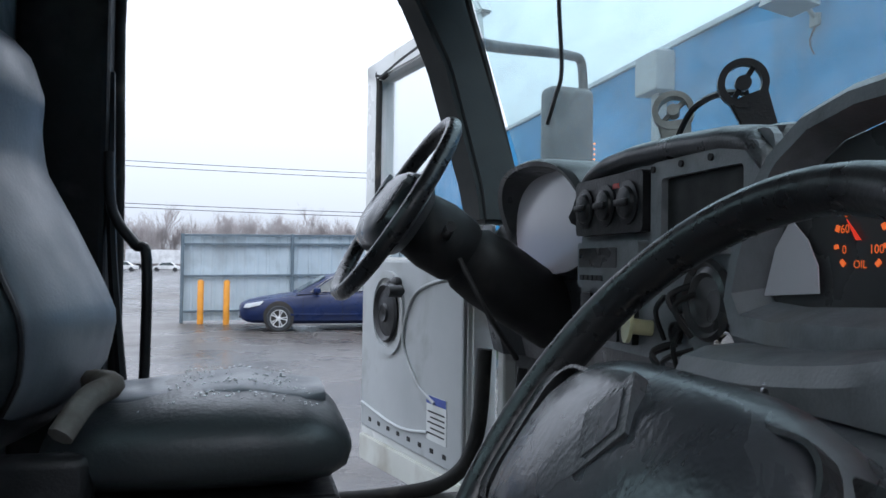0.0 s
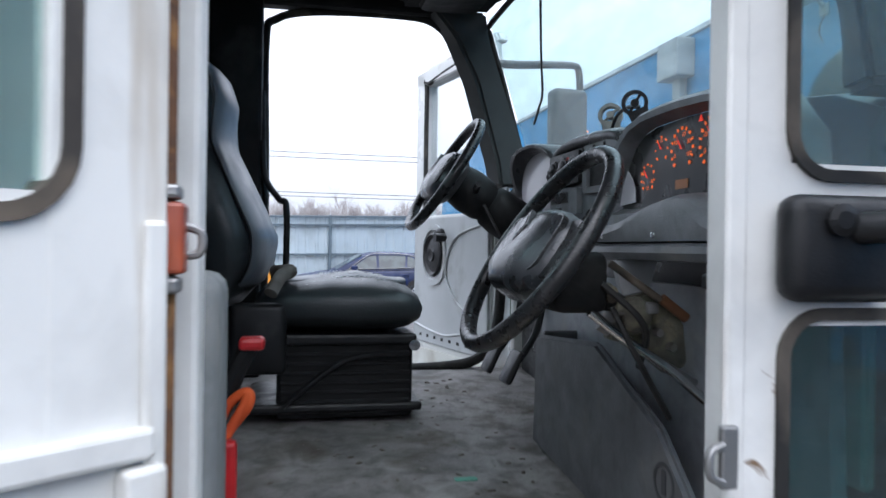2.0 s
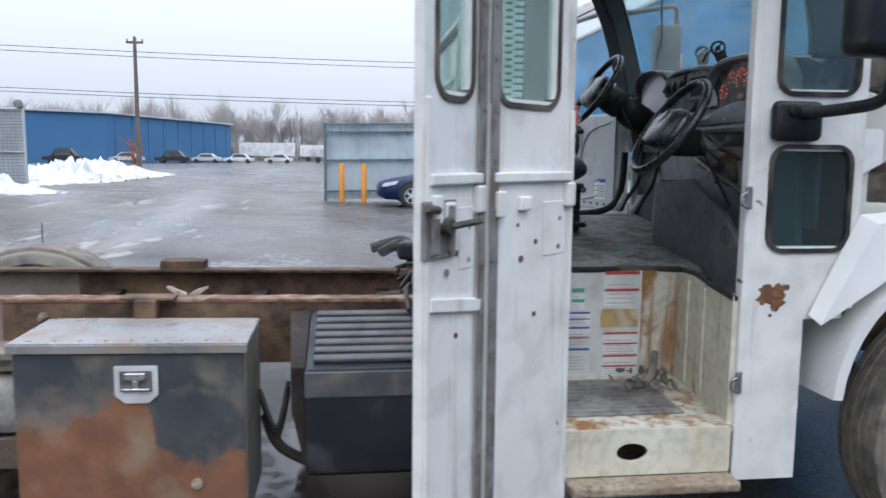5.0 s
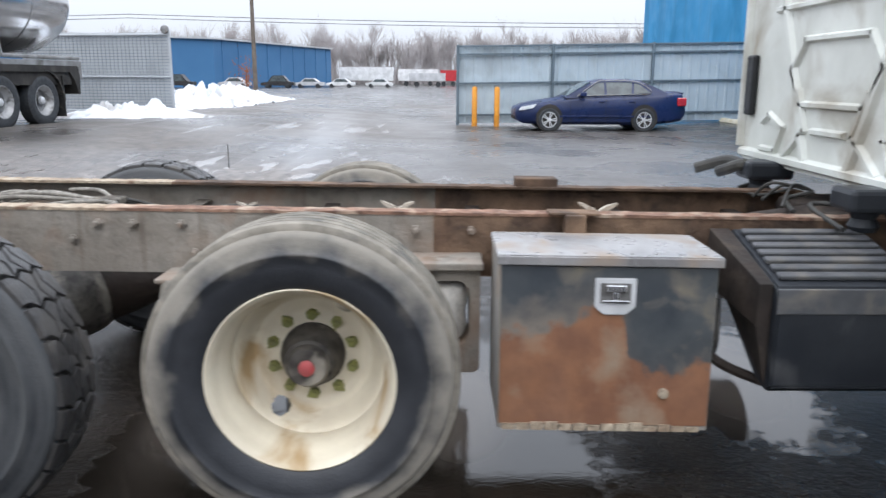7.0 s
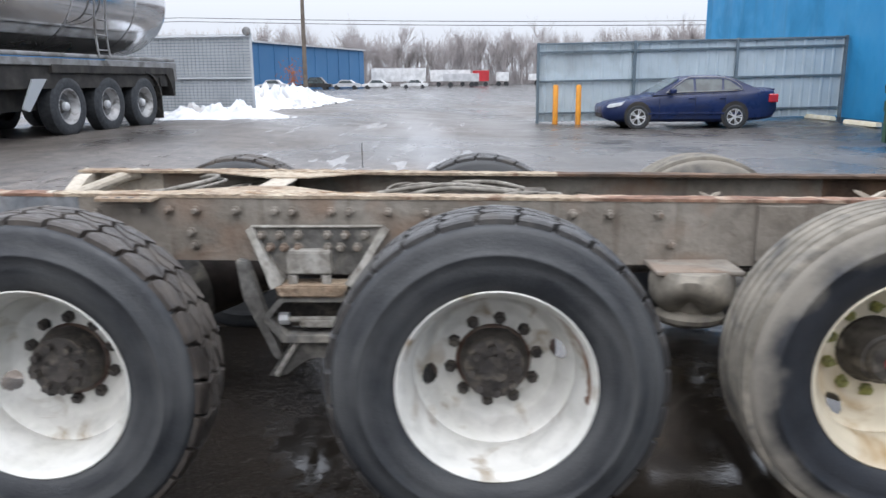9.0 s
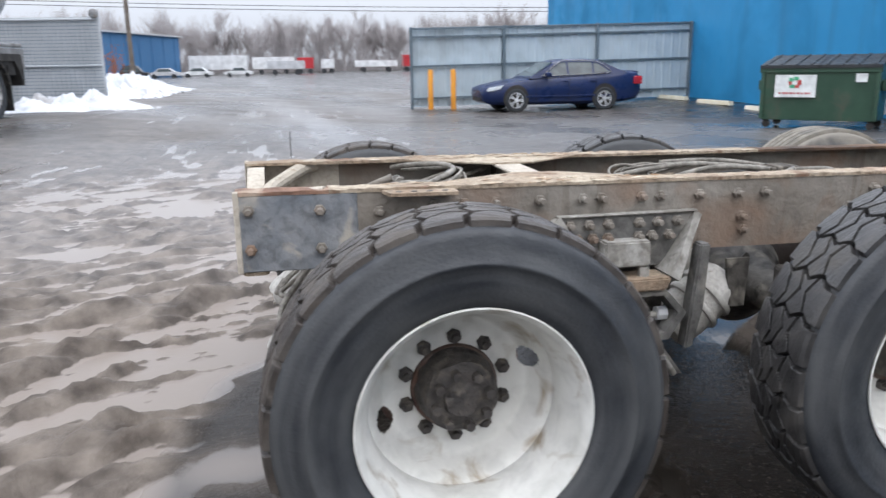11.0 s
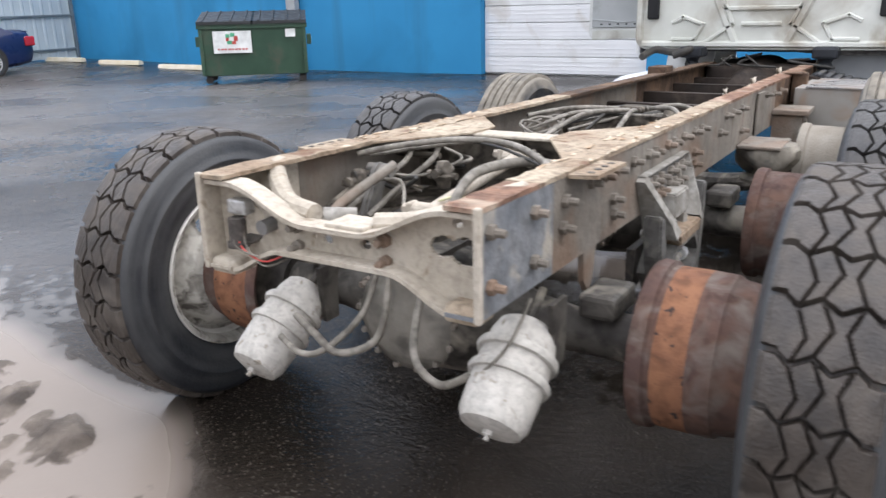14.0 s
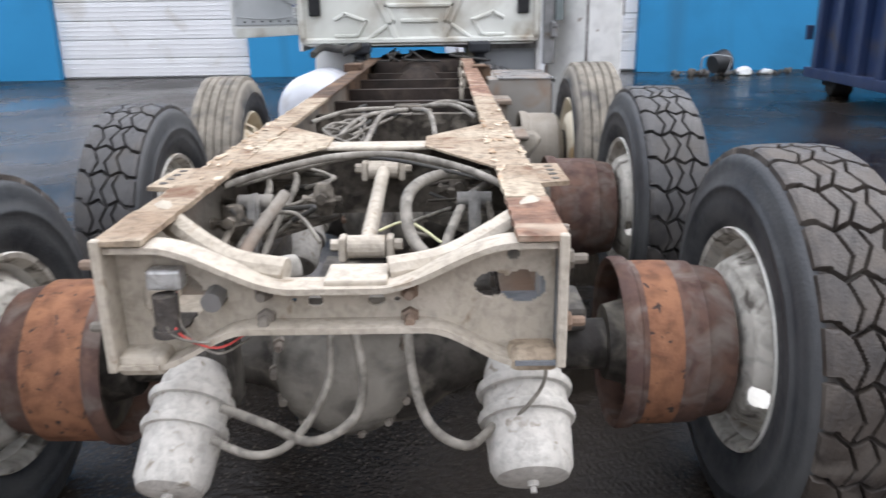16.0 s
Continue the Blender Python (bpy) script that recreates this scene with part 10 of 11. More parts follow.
    # pedals
    for y in (0.42, 0.66):
        bm = B()
        box(bm, (5.90, y - 0.05, 1.24), (5.925, y + 0.05, 1.36), 0.012, turn=Matrix.Translation((5.91, 0, 1.3)) @ pose(0, 0, 0, 0, 25) @ Matrix.Translation((-5.91, 0, -1.3)))
        tube(bm, [(5.92, y, 1.3), (6.0, y, 1.42), (6.03, y, 1.6)], 0.012, 8)
        part("pedal", bm, black_plastic, truck, "black foot pedal", 40)
    # two small fan guards on bent stalks behind the dash brow
    for (x, y, z), lean, hgt, wide, mat, lab in (((6.215, 0.31, 2.06), -10, 0.125, 0.040, fan_pale, "small pale dusty dashboard fan"), ((6.185, 0.015, 2.045), 6, 0.125, 0.038, black_plastic, "small black dashboard fan")):
        m = Matrix.Translation((x, y, z)) @ pose(0, 0, 0, 0, 0, -32) @ pose(0, 0, 0, lean, -20 if lean > 0 else -6)
        bm = B()
        c = hgt - wide
        ring = [(wide * math.cos(t), c + wide * math.sin(t)) for t in [2 * math.pi * i / 28 for i in range(28)]]
        inn = [(wide * 0.72 * math.cos(t), c + wide * 0.72 * math.sin(t)) for t in [2 * math.pi * i / 28 for i in range(28)]]
        ring_plate(bm, ring, inn, "y", -0.012, 0.012)
        slab(bm, [(-wide * 0.8, c - wide * 0.5), (wide * 0.8, c - wide * 0.5), (wide * 0.62, -0.02), (-wide * 0.5, -0.02)], "y", -0.010, 0.010, 0.003)
        for t in (0.9, 4.0):
            box(bm, (-0.004, -0.006, 0.0), (0.004, 0.006, wide * 0.78), turn=Matrix.Translation((0, 0, c)) @ Matrix.Rotation(t, 4, "Y"))
        rod(bm, (0, -0.014, c), (0, 0.014, c), 0.012, seg=12)
        bmesh.ops.transform(bm, matrix=m, verts=bm.verts)
        part("dash_fan", bm, mat, d, lab, 40)
    bm = B()
    tube(bm, [(6.20, 0.28, 2.09), (6.19, 0.22, 2.125), (6.185, 0.14, 2.135), (6.18, 0.05, 2.12)], 0.006, 6)
    box(bm, (6.17, 0.22, 2.02), (6.24, 0.36, 2.07), 0.01)
    part("fan_bracket", bm, black_plastic, d)


dashboard()


def driver_seat():
    yc = 0.585
    z0 = floor_z(yc)
    bm = B()
    box(bm, (5.14, yc - 0.20, z0), (5.57, yc + 0.2, 1.40), 0.015)
    s = part("driver_seat", bm, trim_black, truck, "dark vinyl driver seat with pale grey centre, on a black pedestal")
    for a, b_, nm in (((5.05, yc - 0.215, z0 + 0.02), (5.60, yc + 0.215, z0 + 0.05), "seat_slide"), ((5.05, yc - 0.22, 1.385), (5.58, yc + 0.22, 1.42), "seat_pan")):
        part(nm, box(B(), a, b_, 0.01), black_plastic, s)
    for k in range(6):
        part("bellows_rib", box(B(), (5.15, yc - 0.207, 1.20 + 0.03 * k), (5.56, yc - 0.199, 1.212 + 0.03 * k), 0.003, 1), black_plastic, s)
    bm = B()
    tube(bm, [(5.16, yc - 0.23, 1.2), (5.35, yc - 0.23, 1.34), (5.55, yc - 0.225, 1.36)], 0.01, 6)
    part("seat_strap", bm, black_plastic, s)
    bm = B()
    rod(bm, (5.57, yc - 0.2, 1.385), (5.57, yc - 0.235, 1.385), 0.018, seg=12)
    part("height_knob", bm, chrome, s)

    # cushion and backrest as stacks of soft rounded sections
    def soft(w, d0, d1, n=40, e=3.2):
        pts = []
        for i in range(n):
            a = 2 * math.pi * i / n
            u, v = math.cos(a), math.sin(a)
            r = 1 / (abs(u) ** e + abs(v) ** e) ** (1 / e)
            pts.append((u * r * w, (d0 + d1) / 2 + v * r * (d1 - d0) / 2))
        return pts
    bm = B()
    rings = []
    for x, w, lo, hi in ((5.07, 0.17, 1.46, 1.53), (5.10, 0.22, 1.435, 1.565), (5.17, 0.25, 1.42, 1.585), (5.30, 0.262, 1.415, 1.605), (5.42, 0.265, 1.415, 1.607), (5.51, 0.262, 1.42, 1.592), (5.56, 0.25, 1.43, 1.572), (5.59, 0.225, 1.45, 1.545), (5.602, 0.18, 1.475, 1.52)):
        rings.append([(x, yc + u, v) for u, v in soft(w, lo, hi, 40, 2.5)])
    loft(bm, rings)
    part("seat_cushion", bm, vinyl_dark, s, "dark grey vinyl cushion with droplets", 60)
    bm = B()
    rings = []
    for x, w in ((5.14, 0.10), (5.2, 0.135), (5.4, 0.145), (5.52, 0.14), (5.56, 0.10)):
        rings.append([(x, yc + u, v) for u, v in soft(w, 1.56, 1.614 if 5.3 < x < 5.5 else 1.592)])
    loft(bm, rings)
    part("cushion_insert", bm, vinyl_light, s, "pale grey centre of the cushion", 60)
    rng = random.Random(17)
    bm = B()
    for k in range(260):
        x, y = rng.uniform(5.22, 5.54), yc + rng.uniform(-0.2, 0.14)
        z = 1.612 - 1.1 * (x - 5.38) ** 2 - (0.012 if abs(y - yc) > 0.13 else 0)
        bmesh.ops.create_icosphere(bm, subdivisions=1, radius=rng.uniform(0.0015, 0.004), matrix=Matrix.Translation((x, y, z)) @ Matrix.Diagonal((1, 1, 0.5, 1)))
    wd = part("rain_wetness", bm, lamp_clear, s)
    wd["kind"] = "stuff"
    turn_seat = Matrix.Translation((5.0, yc, 0)) @ Matrix.Rotation(radians(-8), 4, "Z") @ Matrix.Translation((-5.0, -yc, 0))

    def leant(p):
        """The backrest, reclined a little and swivelled towards the curb side."""
        q = turn_seat @ Vector(p)
        q.x = max(q.x - 0.055 - 0.05 * (q.z - 1.5) / 0.8, 4.875)
        return q
    heights = (1.50, 1.56, 1.63, 1.72, 1.80, 1.91, 2.02, 2.10, 2.16, 2.24, 2.30, 2.325)
    fronts = (5.06, 5.12, 5.165, 5.185, 5.155, 5.11, 5.065, 5.068, 5.08, 5.06, 5.01, 4.96)
    backs = (5.0, 4.985, 4.97, 4.955, 4.94, 4.92, 4.905, 4.90, 4.895, 4.89, 4.892, 4.905)
    widths = (0.19, 0.225, 0.25, 0.262, 0.262, 0.25, 0.215, 0.185, 0.178, 0.175, 0.155, 0.11)
    bm, rings = B(), []
    for k in range(33):
        z = 1.50 + (2.325 - 1.50) * k / 32
        x0, x1, w = np.interp(z, heights, backs), np.interp(z, heights, fronts), np.interp(z, heights, widths)
        rings.append([leant((float(v), float(yc + u), z)) for u, v in soft(w, x0, x1, 40, 2.8)])
    loft(bm, rings)
    part("backrest", bm, vinyl_dark, s, "dark grey high backrest with a shaped headrest", 60)
    bm, rings = B(), []
    for k in range(30):
        z = 1.55 + (2.295 - 1.55) * k / 29
        x1, w = np.interp(z, heights, fronts), np.interp(z, heights, widths)
        end = k in (0, 29)
        rings.append([leant((float(v), float(yc + u), z)) for u, v in soft(w * (0.6 if end else 0.84), x1 - 0.05, x1 + (0.0 if end else 0.014), 28, 2.2)])
    loft(bm, rings)
    part("backrest_insert", bm, vinyl_light, s, "pale grey face of the backrest", 60)
    for side in (-1, 1):
        pts = []
        for k in range(14):
            z = 1.58 + 0.70 * k / 13
            pts.append(leant((float(np.interp(z, heights, fronts)) - 0.018, yc + side * 0.88 * float(np.interp(z, heights, widths)), z)))
        part("seam_piping", tube(B(), pts, 0.005, 6, 2), black_plastic, s)
    bm = B()
    box(bm, (5.0, yc - 0.255, 1.30), (5.17, yc - 0.205, 1.52), 0.022, 3)
    part("hinge_cover", bm, black_plastic, s, "", 40)
    bm = B()
    tube(bm, [(5.13, yc - 0.05, 1.61), (5.18, yc - 0.14, 1.615), (5.15, yc - 0.2, 1.60), (5.12, yc - 0.25, 1.55)], 0.022, 8)
    part("crumpled_cloth", bm, debris_grey, s, "crumpled grey-brown rag in the seat fold", 60)
    bm = B()
    tube(bm, [(5.07, 1.02, 2.3), (5.085, 0.99, 1.9), (5.12, 0.93, 1.6), (5.14, 0.88, 1.5)], 0.012, 6)
    part("seat_belt", bm, trim_black, truck, "black seat belt on the door post")


driver_seat()


def curb_belt():
    bm = B()
    tube(bm, [(4.95, -0.22, 1.14), (5.0, -0.21, 1.26), (5.05, -0.21, 1.40), (5.08, -0.21, 1.46)], 0.022, 8)
    t = part("belt_stalk", bm, trim_black, truck, "black seat belt stalk with a red button")
    bm = B()
    box(bm, (5.055, -0.24, 1.452), (5.115, -0.18, 1.482), 0.010, 2)
    part("buckle_button", bm, buckle_red, t)
    bm = B()
    for k in range(2):
        tube(bm, [(4.96 + 0.02 * k, -0.28, 1.10), (5.02, -0.27 + 0.02 * k, 1.24), (5.07 + 0.01 * k, -0.26, 1.33), (5.075, -0.25, 1.36), (5.03, -0.24, 1.32), (4.98, -0.25, 1.18), (4.94, -0.26, 1.08)], 0.012, 8)
    part("orange_strap", bm, strap_orange, t, "bright orange ratchet strap end", 60)
    bm = B()
    box(bm, (4.97, -0.34, 1.08), (5.06, -0.30, 1.27), 0.012)
    part("strap_handle", bm, buckle_red, t)
    rng = random.Random(41)
    bm = B()
    for k in range(150):
        x, y = rng.uniform(5.08, 5.85), rng.uniform(-0.42, 0.9)
        r = rng.uniform(0.002, 0.009)
        bmesh.ops.create_icosphere(bm, subdivisions=1, radius=r, matrix=Matrix.Translation((x, y, floor_z(y) + r * 0.2)) @ pose(0, 0, 0, 0, 0, rng.uniform(0, 180)) @ Matrix.Diagonal((1.6, 0.8, 0.45, 1)))
    solo("floor_dirt", bm, debris_grey, "crumbs of dirt and dead leaf on the cab floor", "dirt", kind="stuff")
    bm = B()
    slab(bm, rounded(5.60, 5.66, -0.12, -0.09, 0.006, 2), "z", floor_z(-0.1) + 0.001, floor_z(-0.1) + 0.003)
    solo("paper_scrap", bm, ink_green, "green and white scrap of paper on the cab floor", "litter")


curb_belt()


# ---- under the missing hood ----
def engine_bay():
    bm = B()
    box(bm, (6.28, -0.32, 0.95), (7.3, 0.32, 1.65), 0.05)
    e = part("engine", bm, engine_iron, truck, "dirty bare engine ahead of the firewall")
    rng = random.Random(33)
    for k in range(26):
        bm = B()
        x, y, z = rng.uniform(6.26, 7.0), rng.uniform(-0.85, -0.3), rng.uniform(1.25, 2.0)
        if k % 3 == 0:
            tube(bm, [(x, y, z), (x + rng.uniform(-0.15, 0.25), y - 0.05, z + rng.uniform(-0.15, 0.1)), (x + rng.uniform(0, 0.4), y + 0.1, z - rng.uniform(0.1, 0.4))], rng.uniform(0.015, 0.045), 10)
        elif k % 3 == 1:
            lathe(bm, [(0, 0), (0.07, 0.0), (0.09, 0.03), (0.09, 0.16), (0.06, 0.2), (0, 0.2)], Matrix.Translation((x, y, z - 0.1)) @ pose(0, 0, 0, rng.uniform(0, 90), rng.uniform(0, 90)), 18)
        else:
            box(bm, (x - 0.08, y - 0.06, z - 0.08), (x + 0.1, y + 0.06, z + 0.06), 0.02)
        part("engine_accessory", bm, rng.choice((engine_iron, hose_black, drum_dark, dark_frame, engine_iron)), e, smooth=40)
    bm = B()
    lathe(bm, [(0, 0), (0.15, 0), (0.17, 0.03), (0.17, 0.5), (0.15, 0.53), (0, 0.53)], along((6.3, -0.70, 1.98), (7.0, -0.62, 2.0)), 28)
    part("air_cleaner", bm, mud_frame, e, "dusty round air cleaner canister", 40)
    bm = B()
    slab(bm, [(6.14, 1.86), (6.36, 1.835), (6.44, 1.81), (6.48, 1.77), (6.485, 1.58), (6.37, 1.52), (6.37, 1.39), (6.475, 1.39), (6.475, 1.28), (6.14, 1.28)], "y", -0.91, -0.80, 0.008)
    w = part("firewall_side", bm, cab_back_paint, e, "stepped dirty white end of the firewall")
    bm = B()
    slab(bm, [(6.18, 1.69), (6.405, 1.69), (6.415, 1.67), (6.415, 1.55), (6.32, 1.50), (6.18, 1.50)], "y", -0.925, -0.909, 0.006)
    part("raised_panel", bm, white_paint, w)
    for x, z in ((6.385, 1.78), (6.44, 1.745), (6.40, 1.31)):
        bm = B()
        rod(bm, (x, -0.909, z), (x, -0.916, z), 0.009, seg=10)
        part("bolt_hole", bm, ink_dark, w)
    bm = B()
    slab(bm, [(6.30, 1.40), (6.52, 1.40), (6.66, 1.60), (6.50, 1.56), (6.30, 1.52)], "y", -0.79, -0.75, 0.006)
    part("rusty_bracket", bm, dark_frame, e, "dark rusty steering bracket")
    for z in (1.425, 1.475):
        bm = B()
        rod(bm, (6.43, -0.79, z), (6.43, -0.81, z), 0.016, seg=6)
        part("bracket_nut", bm, drum_rust, e)
    bm = B()
    box(bm, (6.70, -0.66, 1.70), (6.90, -0.52, 1.85), 0.015)
    part("junction_box", bm, mirror_shell, e, "blue-grey control box")
    for r, z, x in ((0.13, 1.46, 6.66), (0.10, 1.44, 6.70), (0.15, 1.47, 6.72)):
        part("heater_hose", tube(B(), [(x + r * math.cos(t), -0.66 + 0.03 * math.sin(2 * t), z + 0.8 * r * math.sin(t)) for t in [0.6 - i * 0.55 for i in range(9)]], 0.021, 10), hose_black, e, "looping black heater hose", 50)
    for x0 in (6.48, 6.62):
        bm = B()
        tube(bm, [(x0, -0.74 + 0.175 * math.cos(t), 1.985 + 0.175 * math.sin(t)) for t in [i * 0.524 for i in range(13)]], 0.007, 6)
        part("cleaner_strap", bm, step_black, e)
    bm = B()
    tube(bm, [(6.42, -0.80, 1.86), (6.55, -0.82, 1.835), (6.75, -0.78, 1.85), (6.95, -0.7, 1.86)], 0.011, 8)
    part("fuel_line", bm, hose_black, e)
    # white fender over the steer wheel
    bm = B()
    def arc(y, r, x0=6.72, z0=0.62):
        return [(x0 - r * math.cos(radians(a)), y, z0 + r * 0.98 * math.sin(radians(a))) for a in range(4, 178, 8)]
    a, b = arc(-1.20, 0.64), arc(-1.20, 0.60)
    c, d_ = arc(-0.70, 0.66), arc(-0.70, 0.62)
    rings = [[p, q, s, t] for p, q, s, t in zip(a, b, d_, c)]
    loft(bm, rings)
    f = part("fender", bm, white_paint, truck, "white fender over the steer wheel", 40)
    bm = B()
    loft(bm, [[(6.00, -1.135, 0.98), (6.02, -1.19, 0.95), (6.24, -1.2, 1.10), (6.22, -1.13, 1.14)], [(6.19, -1.125, 1.36), (6.22, -1.19, 1.33), (6.45, -1.2, 1.27), (6.42, -1.13, 1.31)], [(6.6, -1.0, 1.38), (6.62, -1.15, 1.36), (6.8, -1.18, 1.31), (6.8, -1.02, 1.34)]])
    part("fender_shoulder", bm, white_paint, f, "", 30)
    bm = B()
    box(bm, (6.28, -1.203, 1.17), (6.34, -1.192, 1.24), 0.006, turn=Matrix.Translation((6.31, 0, 1.2)) @ pose(0, 0, 0, 0, 30) @ Matrix.Translation((-6.31, 0, -1.2)))
    part("fender_slot", bm, black_plastic, f)
    bm = B()
    a, c = arc(1.20, 0.62), arc(0.70, 0.62)
    b, d_ = arc(1.20, 0.60), arc(0.70, 0.60)
    loft(bm, [[p, q, s, t] for p, q, s, t in zip(a, b, d_, c)])
    part("fender", bm, white_paint, truck, "white fender over the steer wheel", 40)


engine_bay()

# the cab is drawn at its own scale above; fit it onto the frame
CAB_FIT = Matrix.Translation((5.49, 0, 0.704)) @ Matrix.Scale(0.92, 4) @ Matrix.Translation((-5.49, 0, -0.704))
for ob in [o for o in bpy.data.objects if o not in chassis_parts and o.type == "MESH"]:
    kind = ob.name.split(".")[0]
    if ob.parent in (None, truck) and kind != "cab_back_wall" or kind in ("back_lining", "lining_rib", "hanging_curtain"):
        ob.matrix_basis = CAB_FIT @ ob.matrix_basis

# ---- the blue sedan before the fence ----
def sedan(x0, y0, z0):
    """Nose at x0, centre line y0, standing on z0; nose to -x."""
    t = thing("sedan_car", (x0 + 2.5, y0, z0), "dark blue four-door sedan with alloy wheels, wet, parked by the fence", "car")
    # stations along the car: distance from the nose, half width, sill, shoulder and bonnet heights
    st = [(0.00, 0.62, 0.42, 0.58, 0.62), (0.06, 0.74, 0.30, 0.66, 0.69), (0.25, 0.86, 0.22, 0.72, 0.77), (0.7, 0.91, 0.20, 0.78, 0.86), (1.3, 0.925, 0.19, 0.86, 0.95), (1.75, 0.93, 0.19, 0.91, 0.99),
          (2.6, 0.93, 0.19, 0.94, 1.0), (3.5, 0.93, 0.19, 0.97, 1.03), (4.1, 0.925, 0.20, 1.0, 1.09), (4.6, 0.90, 0.24, 1.04, 1.14), (4.95, 0.82, 0.30, 1.02, 1.13), (5.08, 0.70, 0.42, 0.80, 0.94)]
    bm = B()
    rings = []
    for x, w, lo, sh, top in st:
        half = [(0.0, lo), (w * 0.86, lo), (w * 0.97, lo + 0.08), (w, (lo + sh) * 0.5), (w * 0.985, sh - 0.06), (w * 0.93, sh + 0.01), (w * 0.6, top - 0.012), (0.0, top)]
        ring = [(x0 + x, y0 - u, z0 + v) for u, v in half] + [(x0 + x, y0 + u, z0 + v) for u, v in half[-2:0:-1]]
        rings.append(ring)
    loft(bm, rings)
    part("body", bm, car_blue, t, "", 35)
    # cabin: roof skin over dark glass
    prof = [(1.45, 0.97), (2.25, 1.40), (2.6, 1.475), (3.2, 1.485), (3.7, 1.45), (4.5, 1.13)]
    def cabin(inset, drop):
        rings = []
        for x, z in prof:
            base = 0.96 + 0.03 * (x - 1.45)
            wt = 0.62 + 0.12 * (1 - (z - 1.0) / 0.5)
            wb = 0.86
            f = (z - base) / 0.5
            ring = [(x0 + x, y0 - wb, z0 + base - 0.03), (x0 + x, y0 - wb + (wb - wt) * min(f, 1) + inset, z0 + max(z - 0.05 - drop, base)), (x0 + x, y0 - wt * 0.8, z0 + z - drop), (x0 + x, y0 + wt * 0.8, z0 + z - drop),
                    (x0 + x, y0 + wb - (wb - wt) * min(f, 1) - inset, z0 + max(z - 0.05 - drop, base)), (x0 + x, y0 + wb, z0 + base - 0.03)]
            rings.append(ring)
        return rings
    bm = B()
    loft(bm, cabin(0.0, 0.0))
    part("cabin", bm, car_blue, t, "", 40)
    for s in (-1, 1):
        def pane(pts, name):
            bm = B()
            out, inn = [], []
            for x, z in pts:
                base = 0.96 + 0.03 * (x - 1.45)
                zt = np.interp(x, [p[0] for p in prof], [p[1] for p in prof])
                wt = 0.62 + 0.12 * (1 - (zt - 1.0) / 0.5)
                f = (z - base) / max(zt - 0.05 - base, 0.05)
                wdt = 0.86 - (0.86 - (0.86 - (0.86 - wt) * min((zt - base) / 0.5, 1))) * min(max(f, 0), 1)
                out.append((x0 + x, y0 + s * (wdt + 0.006), z0 + z))
                inn.append((x0 + x, y0 + s * (wdt - 0.02), z0 + z))
            loft(bm, [inn, out])
            part(name, bm, car_glass, t)
        pane([(1.86, 1.00), (2.62, 1.02), (2.62, 1.38), (2.42, 1.36)], "side_window")
        pane([(2.69, 1.02), (3.42, 1.05), (3.46, 1.38), (2.69, 1.39)], "side_window")
        pane([(3.49, 1.06), (3.98, 1.10), (3.66, 1.33), (3.52, 1.37)], "quarter_window")
        bm = B()
        pts = [(1.80, 1.0), (2.62, 1.02), (3.4, 1.045), (4.02, 1.09), (3.68, 1.37), (3.2, 1.43), (2.66, 1.43), (2.4, 1.39), (1.84, 1.02)]
        line = []
        for x, z in pts:
            base = 0.96 + 0.03 * (x - 1.45)
            f = min(max((z - base) / 0.5, 0), 1)
            line.append((x0 + x, y0 + s * (0.872 - 0.19 * f), z0 + z))
        tube(bm, line, 0.011, 6, 3)
        part("window_trim", bm, dull_steel, t, "bright window trim")
        for k, xd in enumerate((1.62, 2.66, 3.52)):
            bm = B()
            box(bm, (x0 + xd - 0.004, y0 + s * 0.918, z0 + 0.28), (x0 + xd + 0.004, y0 + s * 0.932, z0 + 0.92))
            part("door_gap", bm, ink_dark, t)
        for xd in (2.45, 3.35):
            bm = B()
            box(bm, (x0 + xd, y0 + s * 0.925, z0 + 0.83), (x0 + xd + 0.17, y0 + s * 0.95, z0 + 0.865), 0.01)
            part("door_handle", bm, car_blue, t)
        bm = B()
        box(bm, (x0 + 1.2, y0 + s * 0.922, z0 + 0.40), (x0 + 4.0, y0 + s * 0.938, z0 + 0.45), 0.006)
        part("side_moulding", bm, car_blue, t)
        bm = B()
        box(bm, (x0 + 1.88, y0 + s * 0.93, z0 + 0.98), (x0 + 2.06, y0 + s * 1.08, z0 + 1.11), 0.03, 3)
        part("door_mirror", bm, car_blue, t, "", 40)
        bm = B()
        slab(bm, [(x0 + 0.10, z0 + 0.60), (x0 + 0.16, z0 + 0.70), (x0 + 0.62, z0 + 0.77), (x0 + 0.52, z0 + 0.66), (x0 + 0.25, z0 + 0.60)], "y", y0 + s * 0.80, y0 + s * 0.90, 0.01)
        part("headlight", bm, lamp_clear, t, "clear headlight")
        bm = B()
        box(bm, (x0 + 4.78, y0 + s * 0.70, z0 + 0.72), (x0 + 5.06, y0 + s * 0.885, z0 + 0.96), 0.03, 2)
        part("tail_light", bm, lamp_red, t, "red tail light")
        for xw in (1.0, 3.81):
            # Dark disc stands in for the shaded hollow of the arch.
            bm = B()
            lathe(bm, [(0.0, 0.0), (0.395, 0.0), (0.395, 0.012), (0.0, 0.012)], along((x0 + xw, y0 + s * 0.92, z0 + 0.37), (x0 + xw, y0 + s * 2, z0 + 0.37)), 32)
            part("wheel_arch", bm, trailer_dark, t)
            m = along((x0 + xw, y0 + s * 0.74, z0 + 0.33), (x0 + xw, y0 + s * 2, z0 + 0.33))
            bm = B()
